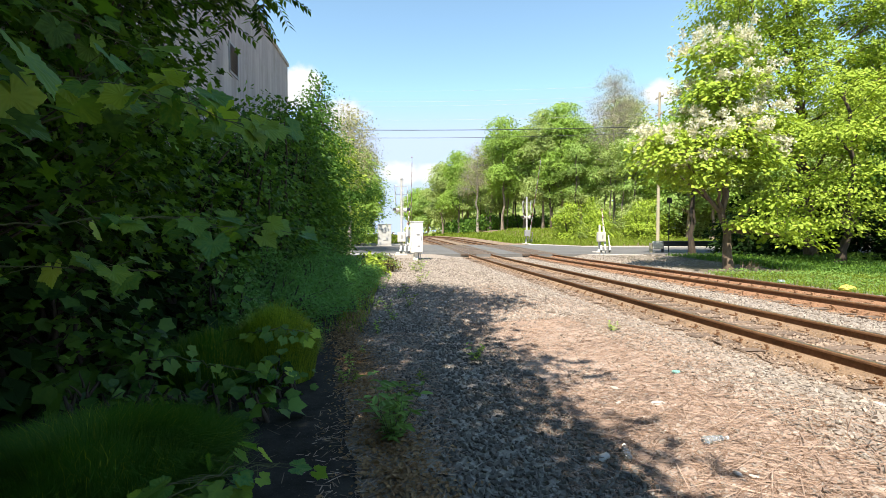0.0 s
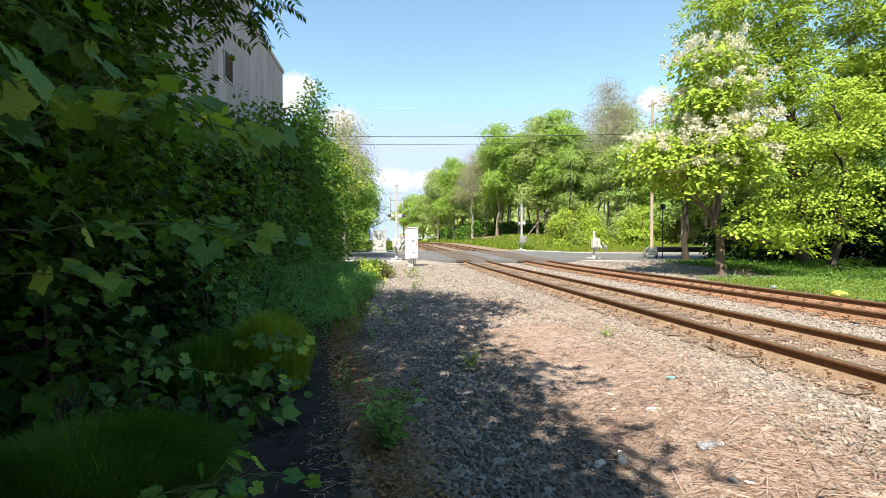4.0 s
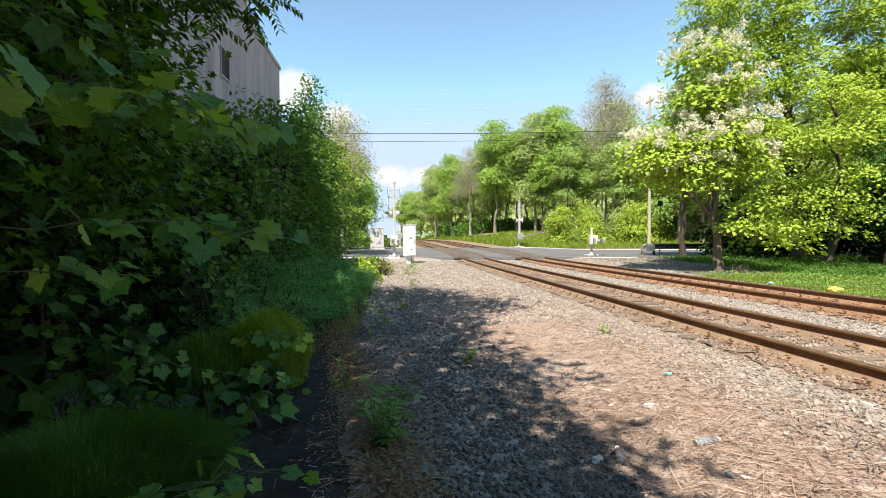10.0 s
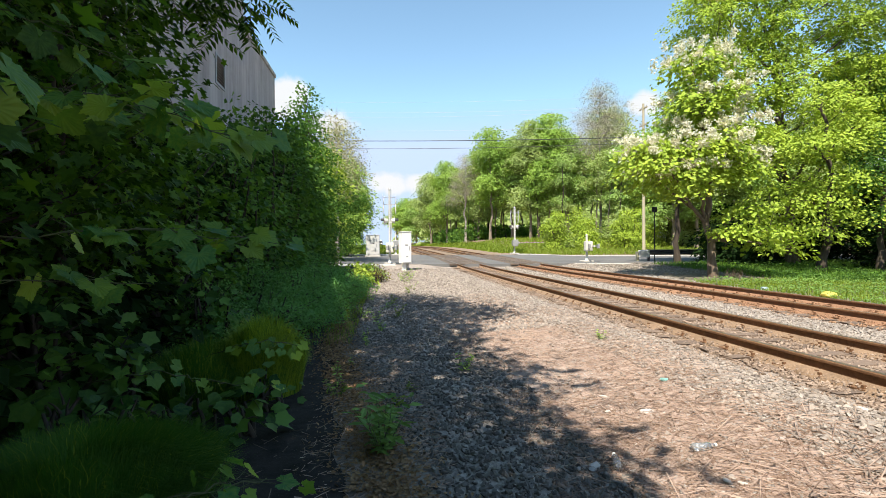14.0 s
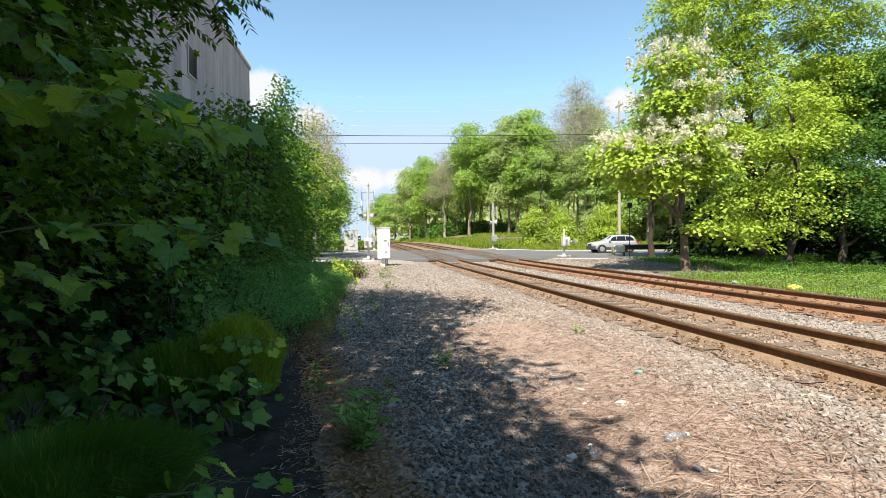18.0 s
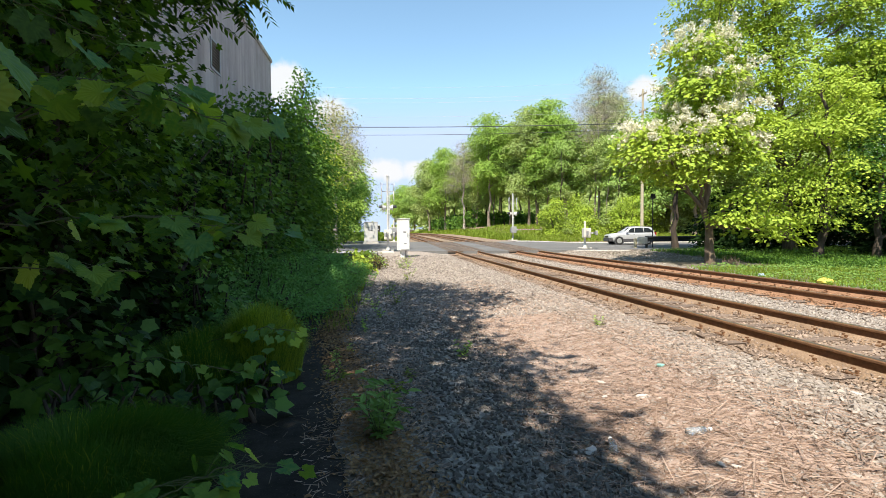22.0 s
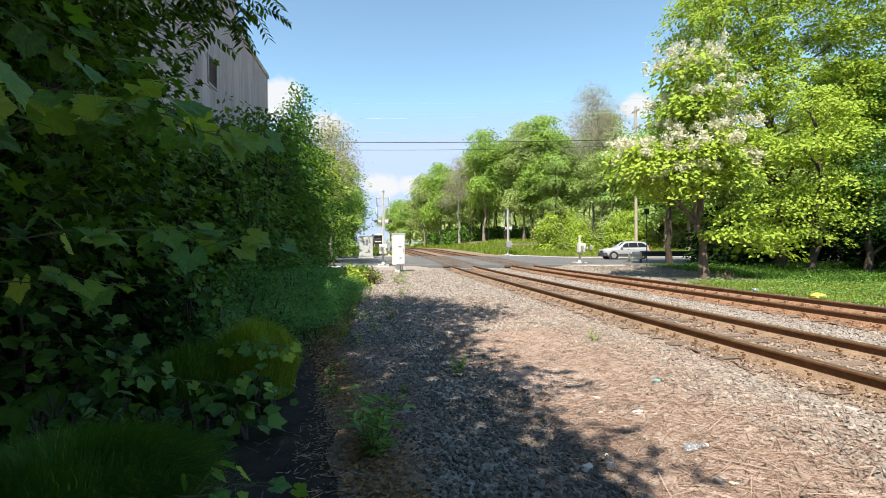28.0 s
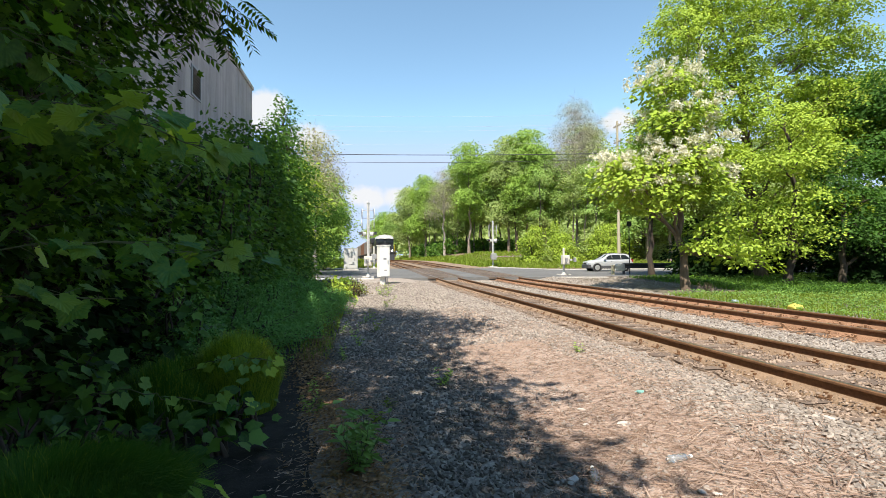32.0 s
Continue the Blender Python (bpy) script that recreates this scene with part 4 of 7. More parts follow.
def crossing_signal(at, arm, toward, mast, box_face, label, lamps=True):
    """A gate: base, pole, mechanism, arm (with stripes, lamps and weights). toward: -1 or 1, the way of the arm along y."""
    t = tagged(empty("crossing_gate", at), label, "crossing gate", "gates of the level crossing")
    part("base", boxes((-0.4, 0.4, -0.4, 0.4, -0.3, 0.1), bevel=0.03), CONCRETE, t)
    part("pole", tubes(((0, 0, 0.08), (0, 0, mast), 0.075), n=14), SILVER if lamps else BEIGE, t)
    part("foot", tubes(((0, 0, 0.08), (0, 0, 0.34), 0.15, 0.08), n=14), GALV, t)
    mech = part("mechanism", boxes((-0.28, 0.28, -0.46, -0.1, 0.82, 1.5), bevel=0.03), BEIGE if box_face else GREY, t, "pale beige gate mechanism box")
    part("door", boxes((-0.23, 0.23, -0.475, -0.462, 0.88, 1.44), bevel=0.005), BEIGE if box_face else GREY, mech)
    part("latch", boxes((-0.03, 0.07, -0.49, -0.476, 1.05, 1.3)), GREY, mech)
    part("bracket", boxes((-0.12, 0.12, -0.14, 0.16, 0.95, 1.02), (-0.12, 0.12, -0.14, 0.16, 1.3, 1.37)), GREY, t)
    if lamps:
        z = mast * 0.585
        part("crossarm", tubes(((-0.62, 0, z), (0.62, 0, z), 0.03), ((-0.3, 0, z), (-0.3, 0, z - 0.16), 0.025), ((0.3, 0, z), (0.3, 0, z - 0.16), 0.025)), GREY, t)
        lamp_unit(t, -0.34, z, -1)
        lamp_unit(t, 0.34, z, 1)
        crossbuck(t, -0.42, mast * 0.80)
        crossbuck(t, 0.42, mast * 0.80)
        part("sign_bracket", tubes(((-0.42, 0, mast * 0.8), (0.42, 0, mast * 0.8), 0.025), ((-0.42, 0, mast * 0.9), (0.42, 0, mast * 0.9), 0.02)), GREY, t)
        for q in range(7):
            part("rung", tubes(((-0.02, -0.08, mast * 0.5 + q * 0.3), (0.15, -0.08, mast * 0.5 + q * 0.3), 0.012)), GALV, t)
        part("conduit", tubes(((0.12, 0, 0.9), (0.12, 0, mast), 0.02), ((0.0, 0, mast - 0.2), (0.12, 0, mast - 0.2), 0.015), ((0.0, 0, mast * 0.7), (0.12, 0, mast * 0.7), 0.015)), GALV, t)
        part("bell", tubes(((0, 0, mast), (0, 0, mast + 0.12), 0.12, 0.05), n=14), GREY, t)
    else:
        part("cap", tubes(((0, 0, mast), (0, 0, mast + 0.05), 0.075, 0.03), n=14), GALV, t)
    piv = obj("arm", bpy.data.meshes.new("arm"), None, t)
    white, red, weights = arm_mesh(arm)
    white.to_mesh(piv.data)
    white.free()
    piv.data.materials.append(GALV)
    part("stripes", red, RED_TAPE, piv)
    for f in (0.4, 0.7, 0.985):
        part("arm_lamp", tubes(((-0.05, arm * f, 0.1), (0.05, arm * f, 0.1), 0.05), n=12), RED_TAPE, piv)
    part("counterweight", weights, GREY, piv)
    return t, piv


GATES = []
for place, length, toward, mast, face, lamps, label in (
        ((0.46, 33.0), 2.6, 1, 5.2, True, True, "crossing signal mast with flashing lamps and gate arm"),
        ((1.25, 47.5), 8.0, -1, 2.2, False, False, "far gate post with long striped arm"),
        ((14.92, 33.0), 2.3, 1, 2.0, True, False, "short gate post with pale mechanism box and striped arm"),
        ((13.9, 48.6), 8.0, -1, 4.9, False, True, "crossing signal mast with lamps and long gate arm")):
    GATES.append((*crossing_signal(foot(*place), length, toward, mast, face, label, lamps), toward))


def cabinet(at, w, d, h, leg, name, label, mat):
    """A lineside equipment case on legs, door to the camera."""
    t = tagged(empty(name, at), label, "equipment cabinet")
    body = part("body", boxes((-w / 2, w / 2, -d / 2, d / 2, leg, h), bevel=0.02), mat, t)
    part("roof", boxes((-w / 2 - 0.03, w / 2 + 0.03, -d / 2 - 0.04, d / 2 + 0.03, h - 0.005, h + 0.035), bevel=0.01), mat, t)
    door = part("door", boxes((-w / 2 + 0.04, w / 2 - 0.04, -d / 2 - 0.022, -d / 2 - 0.002, leg + 0.06, h - 0.06), bevel=0.006), mat, t)
    part("handle", boxes((w * 0.24, w * 0.29, -d / 2 - 0.06, -d / 2 - 0.022, leg + (h - leg) * 0.42, leg + (h - leg) * 0.55)), GREY, door)
    part("label_plate", boxes((-w * 0.2, w * 0.12, -d / 2 - 0.028, -d / 2 - 0.0225, leg + (h - leg) * 0.56, leg + (h - leg) * 0.61)), GREY, door)
    part("label_plate", boxes((-w * 0.1, w * 0.14, -d / 2 - 0.028, -d / 2 - 0.0225, leg + (h - leg) * 0.2, leg + (h - leg) * 0.24)), GREY, door)
    for k in (0.25, 0.8):
        part("hinge", boxes((-w / 2 + 0.02, -w / 2 + 0.06, -d / 2 - 0.04, -d / 2 - 0.01, leg + (h - leg) * k, leg + (h - leg) * k + 0.1)), mat, door)
    return t


c = cabinet(foot(1.22, 26.5), 0.58, 0.5, 2.17, 0.42, "relay_case", "tall white relay case on a thick post beside the track", WHITE)
c.rotation_euler.z = radians(20)
part("post", boxes((-0.17, 0.05, -0.1, 0.1, -0.25, 0.42), bevel=0.02), WHITE, c)
part("conduit", tubes(((0.14, 0.05, -0.1), (0.14, 0.05, 0.44), 0.04), ((0.22, 0.0, -0.1), (0.22, 0.0, 0.44), 0.03)), GREY, c)
c = cabinet(foot(-0.98, 45.2), 1.28, 0.9, 2.05, 0.12, "signal_cabinet", "broad silver signal cabinet behind the crossing", SILVER)
part("plinth", boxes((-0.72, 0.72, -0.5, 0.5, -0.25, 0.12), bevel=0.02), CONCRETE, c)
part("second_door", boxes((0.01, 0.6, -0.478, -0.462, 0.2, 1.95), bevel=0.004), SILVER, c)
part("vent", boxes((-0.4, -0.15, -0.49, -0.474, 1.5, 1.62)), GREY, c)


# ---------------------------------------------------------------- utility poles and wires
def wire_run(a, b, sag, r=0.012):
    s = np.linspace(0, 1, 24)[:, None]
    p = np.array(a) + (np.array(b) - np.array(a)) * s
    p[:, 2] -= 4 * sag * (s * (1 - s))[:, 0]
    return sweep(p, np.full(24, r), 4)


def utility_pole(x, y, h, arms, label="weathered wooden utility pole beside the road"):
    t = tagged(empty("utility_pole", foot(x, y)), label, "utility pole", "utility poles along the road")
    part("pole", tubes(((0, 0, -0.5), (0, 0, h), 0.17, 0.11), n=14), POLE_WOOD, t)
    for z in arms:
        arm = part("crossarm", boxes((-0.06, 0.06, -0.7, 0.7, z - 0.06, z + 0.06), bevel=0.01), POLE_WOOD, t)
        for sy in (-0.62, -0.3, 0.3, 0.62):
            part("insulator", tubes(((0, sy, z + 0.06), (0, sy, z + 0.22), 0.045, 0.03), n=8), GREY, arm)
    return t


POLES = ((26.6, 45.2, 15.6), (-30, 51.5, 15.5), (92, 45, 16), (-95, 55, 16))
for x, y, h in POLES:
    utility_pole(x, y, h, (h - 0.5, h - 2.2))


def build_wires():
    for (x0, y0, h0), (x1, y1, h1) in ((POLES[1], POLES[0]), (POLES[0], POLES[2]), (POLES[3], POLES[1])):
        z0, z1 = foot(x0, y0)[2] + h0, foot(x1, y1)[2] + h1
        for dy, dz, sag, r in ((-0.62, -0.3, 0.9, 0.007), (0.62, -0.3, 1.0, 0.007), (0.3, -2.0, 0.8, 0.007), (-0.1, -3.4, 0.5, 0.035), (-0.15, -4.0, 0.7, 0.02), (0.2, 0.9, 0.8, 0.006)):
            me = joined("overhead_wire", [wire_run((x0, y0 + dy, z0 + dz), (x1, y1 + dy, z1 + dz), sag, r)])
            tagged(obj("overhead_wire", me, WIRE if r > 0.01 else GALV), "dark overhead cable slung between utility poles" if r > 0.01 else "thin bright overhead wire slung between utility poles", "wire", "overhead wires")


build_wires()

# guard rail beside the road, under the trees, its colour darkened for their shade
def guard_rail():
    t = tagged(empty("guard_rail", (0, 0, 0)), "galvanised guard rail on posts, painted dark for the shade under the trees", "guard rail")
    y, z0 = 33.6, 0.0
    prof = [(0, 0.62), (0.05, 0.66), (0.05, 0.74), (0, 0.79), (0, 0.85), (0.05, 0.9), (0.05, 0.98), (0, 1.02)]
    bm = bmesh.new()
    n = 15
    rows = []
    for k in range(n):
        x = 20.2 + k * 1.0
        g = float(land(x, 33.6 - 0.12 * (x - 20)))
        rows.append([bm.verts.new((x, y - 0.12 * (x - 20) - d, g + z - 0.12)) for d, z in prof] + [bm.verts.new((x, y - 0.12 * (x - 20) - d + 0.012, g + z - 0.12)) for d, z in reversed(prof)])
    for a, b in zip(rows, rows[1:]):
        m = len(a)
        for q in range(m):
            bm.faces.new((a[q], a[(q + 1) % m], b[(q + 1) % m], b[q]))
    # galvanised beam and posts; the dark steel colour stands in for shade
    part("beam", bm, DARK_STEEL, t)
    for k in range(0, n, 2):
        x = 20.2 + k
        yy = y - 0.12 * (x - 20)
        g = float(land(x, yy))
        part("post", boxes((x - 0.07, x + 0.07, yy + 0.012, yy + 0.17, g - 0.3, g + 0.92), bevel=0.01), DARK_STEEL, t)
    g = float(land(19.7, 33.6))
    part("end_terminal", boxes((19.35, 20.2, y - 0.12, y + 0.1, g + 0.3, g + 0.86), bevel=0.06), GALV, t, "grey metal end terminal")
    part("end_post", boxes((19.15, 19.33, y - 0.1, y + 0.1, g - 0.3, g + 0.74), bevel=0.015), POLE_WOOD, t)
    t2 = tagged(empty("sign_post", foot(20.9, 34.0)), "slim black post with a small dark sign", "sign")
    part("post", tubes(((0, 0, -0.3), (0, 0, 4.2), 0.035)), BLACK, t2)
    part("sign", boxes((-0.2, 0.2, -0.02, 0.0, 3.8, 4.2), bevel=0.005), BLACK, t2)
    return t


guard_rail()


def house(x, y):
    t = tagged(empty("house", (x, y, float(land(x, y)))), "white clapboard house half hidden behind trees", "house")
    part("wall", boxes((-4.5, 4.5, -3.5, 3.5, -0.4, 5.4)), WHITE, t)
    for k in range(17):
        part("clapboard", boxes((-4.52, 4.52, -3.53, -3.5, 0.05 + k * 0.31, 0.33 + k * 0.31)), WHITE, t)
    bm = bmesh.new()
    v = [bm.verts.new(p) for p in ((-4.9, -3.9, 5.3), (4.9, -3.9, 5.3), (4.9, 3.9, 5.3), (-4.9, 3.9, 5.3), (-4.9, 0, 7.9), (4.9, 0, 7.9))]
    for f in ((0, 1, 5, 4), (2, 3, 4, 5), (0, 4, 3), (1, 2, 5), (3, 2, 1, 0)):
        bm.faces.new([v[q] for q in f])
    part("roof", bm, DARK_STEEL, t)
    for wx in (-3, 0, 3):
        for wz in (1.0, 3.4):
            w = part("window", boxes((wx - 0.55, wx + 0.55, -3.6, -3.53, wz - 0.05, wz + 1.45), bevel=0.01), WHITE, t)
            part("pane", boxes((wx - 0.45, wx + 0.45, -3.62, -3.6, wz + 0.05, wz + 1.35)), DARK_GLASS, w)
    return t


DARK_GLASS = plain("dark_glass", (0.02, 0.025, 0.03), 0.08, 0, 0.1)
house(49.0, 74.0)

# ---------------------------------------------------------------- the silver estate car
CAR_PAINT = plain("silver_car_paint", (0.46, 0.47, 0.48), 0.28, 0.35, 0.04, 2.0)
CLADDING = plain("dark_cladding", (0.06, 0.06, 0.065), 0.6)
TYRE = plain("tyre", (0.018, 0.018, 0.018), 0.85)
ALLOY = plain("alloy", (0.5, 0.5, 0.5), 0.35, 0.6)
AMBER = plain("amber_lens", (0.5, 0.2, 0.03), 0.25)
LAMP_GLASS = plain("lamp_glass", (0.7, 0.7, 0.68), 0.15)


def loft(stations, caps=True):
    """Skin over rings of equal count."""
    bm = bmesh.new()
    rings = [[bm.verts.new(p) for p in ring] for ring in stations]
    n = len(rings[0])
    for a, b in zip(rings, rings[1:]):
        for k in range(n):
            bm.faces.new((a[k], a[(k + 1) % n], b[(k + 1) % n], b[k]))
    if caps:
        bm.faces.new(list(reversed(rings[0])))
        bm.faces.new(rings[-1])
    bmesh.ops.recalc_face_normals(bm, faces=bm.faces)
    return bm


def wheel(parent, x, y, r):
    w = part("wheel", tubes(((x, y - 0.1, r), (x, y + 0.1, r), r), n=28), TYRE, parent)
    side = -1 if y < 0 else 1
    part("rim", tubes(((x, y + side * 0.1, r), (x, y + side * 0.112, r), r * 0.66, r * 0.62), n=24), ALLOY, w)
    for k in range(5):
        a = radians(72 * k)
        bm = bmesh.new()
        box(bm, -0.025, 0.025, -0.008, 0.008, 0.02, r * 0.6, m=Matrix.Translation((x, y + side * 0.116, r)) @ Matrix.Rotation(a, 4, "Y"))
        part("spoke", bm, ALLOY, w)
    return w


def build_car():
    """Length along x, nose at -x."""
    t = tagged(empty("car"), "silver estate car with dark lower cladding waiting at the crossing", "car")

    def ring(x, z0, z1, w0, w1):
        return [(x, -w0, z0), (x, -w0 - 0.02, z0 + (z1 - z0) * 0.35), (x, -w1 - 0.03, z0 + (z1 - z0) * 0.75), (x, -w1 + 0.04, z1), (x, 0, z1 + 0.03), (x, w1 - 0.04, z1), (x, w1 + 0.03, z0 + (z1 - z0) * 0.75), (x, w0 + 0.02, z0 + (z1 - z0) * 0.35), (x, w0, z0)]

    body = part("body", loft([ring(-2.24, 0.5, 0.78, 0.66, 0.64), ring(-2.16, 0.38, 0.92, 0.76, 0.72), ring(-1.95, 0.3, 1.02, 0.84, 0.8), ring(-1.5, 0.28, 1.08, 0.88, 0.84), ring(-0.95, 0.28, 1.13, 0.88, 0.86),
                              ring(0.0, 0.28, 1.13, 0.88, 0.87), ring(1.2, 0.28, 1.14, 0.88, 0.87), ring(1.9, 0.32, 1.15, 0.87, 0.85), ring(2.2, 0.4, 1.08, 0.8, 0.8), ring(2.26, 0.5, 0.95, 0.74, 0.76)]), CAR_PAINT, t, smooth=True)

    def cab(x, z, w):
        return [(x, -w, 1.0), (x, -w + 0.02, 1.0 + (z - 1.0) * 0.5), (x, -w + 0.12, z), (x, 0, z + 0.03), (x, w - 0.12, z), (x, w - 0.02, 1.0 + (z - 1.0) * 0.5), (x, w, 1.0)]

    part("cabin", loft([cab(-1.02, 1.12, 0.84), cab(-0.62, 1.38, 0.82), cab(-0.25, 1.64, 0.79), cab(0.1, 1.71, 0.78), cab(0.9, 1.73, 0.78), cab(1.65, 1.69, 0.77), cab(1.95, 1.54, 0.78), cab(2.18, 1.08, 0.79)]), CAR_PAINT, body, smooth=True)
    for s in (-1, 1):
        for name, pts in (("side_window", [(-0.62, 1.17), (-0.18, 1.54), (0.12, 1.6), (0.12, 1.17)]), ("side_window", [(0.18, 1.17), (0.18, 1.6), (0.95, 1.61), (1.02, 1.17)]), ("side_window", [(1.1, 1.18), (1.04, 1.6), (1.5, 1.57), (1.8, 1.36), (1.86, 1.2)])):
            bm = bmesh.new()
            front = [bm.verts.new((x, s * (0.855 - (z - 1.0) * 0.17), z)) for x, z in pts]
            back = [bm.verts.new((x, s * (0.80 - (z - 1.0) * 0.17), z)) for x, z in pts]
            bm.faces.new(front)
            bm.faces.new(back[::-1])
            for k in range(len(pts)):
                bm.faces.new((front[k], front[(k + 1) % len(pts)], back[(k + 1) % len(pts)], back[k]))
            bmesh.ops.recalc_face_normals(bm, faces=bm.faces)
            part(name, bm, DARK_GLASS, body)
        part("cladding", boxes((-1.05, 1.05, s * 0.9 - 0.03, s * 0.9 + 0.03, 0.26, 0.56), bevel=0.015), CLADDING, t)
        part("mirror", boxes((-0.72, -0.5, s * 0.98 - 0.08, s * 0.98 + 0.08, 1.14, 1.28), bevel=0.03), CAR_PAINT, t)
        part("roof_rail", tubes(((-0.05, s * 0.66, 1.77), (1.6, s * 0.66, 1.76), 0.02)), CLADDING, t)
        part("headlight", boxes((-2.2, -1.9, s * 0.66 - 0.14, s * 0.66 + 0.14, 0.78, 0.94), bevel=0.03), LAMP_GLASS, t)
        part("tail_light", boxes((2.1, 2.26, s * 0.74 - 0.09, s * 0.74 + 0.09, 0.85, 1.2), bevel=0.02), RED_LENS, t)
        part("handle", boxes((0.0, 0.14, s * 0.905 - 0.012, s * 0.905 + 0.012, 0.93, 0.96)), CLADDING, t)
        for x in (-1.36, 1.36):
            bm = bmesh.new()
            tube(bm, (x, s * 0.72, 0.36), (x, s * 0.925, 0.36), 0.45, n=28)
            part("wheel_arch", bm, CLADDING, t)
            wheel(t, x, s * 0.85, 0.37)
    part("windscreen", loft([[(-0.98, -0.74, 1.135), (-0.98, 0.74, 1.135), (-0.99, 0.74, 1.12), (-0.99, -0.74, 1.12)], [(-0.28, -0.64, 1.64), (-0.28, 0.64, 1.64), (-0.3, 0.64, 1.62), (-0.3, -0.64, 1.62)]]), DARK_GLASS, body)
    part("front_bumper", boxes((-2.3, -1.8, -0.85, 0.85, 0.3, 0.68), bevel=0.06), CLADDING, t)
    part("grille", boxes((-2.29, -2.2, -0.36, 0.36, 0.7, 0.86), bevel=0.02), BLACK, t)
    part("rear_bumper", boxes((1.85, 2.32, -0.84, 0.84, 0.32, 0.66), bevel=0.06), CLADDING, t)
    return t


car = build_car()
for q in car.children_recursive:
    q.data.transform(Matrix.Scale(0.94, 4))
    q.location *= 0.94

# ---------------------------------------------------------------- the train
LOCO = plain("locomotive_black", (0.03, 0.03, 0.033), 0.45, 0, 0.2, 1.0, 0, (0.10, 0.09, 0.08))
PALE = plain("pale_grey_paint", (0.55, 0.54, 0.52), 0.5, 0, 0.12, 1.0, 0, (0.35, 0.33, 0.3))
YELLOW = plain("safety_yellow", (0.62, 0.38, 0.03), 0.5)
HOPPER = plain("freight_grey", (0.15, 0.14, 0.13), 0.7, 0.1, 0.2, 1.0, 0, (0.2, 0.12, 0.07))
BROWN = plain("freight_brown", (0.13, 0.065, 0.04), 0.75, 0.1, 0.2, 1.0, 0, (0.12, 0.08, 0.05))
GLOW = Mat("headlamp_glow", 0.3)
GLOW.colour((0.9, 0.86, 0.75))
GLOW.p.inputs["Emission Color"].default_value, GLOW.p.inputs["Emission Strength"].default_value = (1, 0.9, 0.7, 1), 6.0


def truck(parent, y, axles=3):
    f = part("truck", boxes((-1.1, -0.95, y - 2.1, y + 2.1, 0.4, 0.85), (0.95, 1.1, y - 2.1, y + 2.1, 0.4, 0.85), (-1.0, 1.0, y - 0.3, y + 0.3, 0.5, 0.9), bevel=0.04), DARK_STEEL, parent)
    for k in range(axles):
        yy = y + (k - (axles - 1) / 2) * 1.7
        part("wheelset", tubes(((-0.80, yy, 0.5), (-0.69, yy, 0.5), 0.5), ((0.69, yy, 0.5), (0.80, yy, 0.5), 0.5), ((-0.7, yy, 0.5), (0.7, yy, 0.5), 0.09), n=20), GREY, f)
    return f


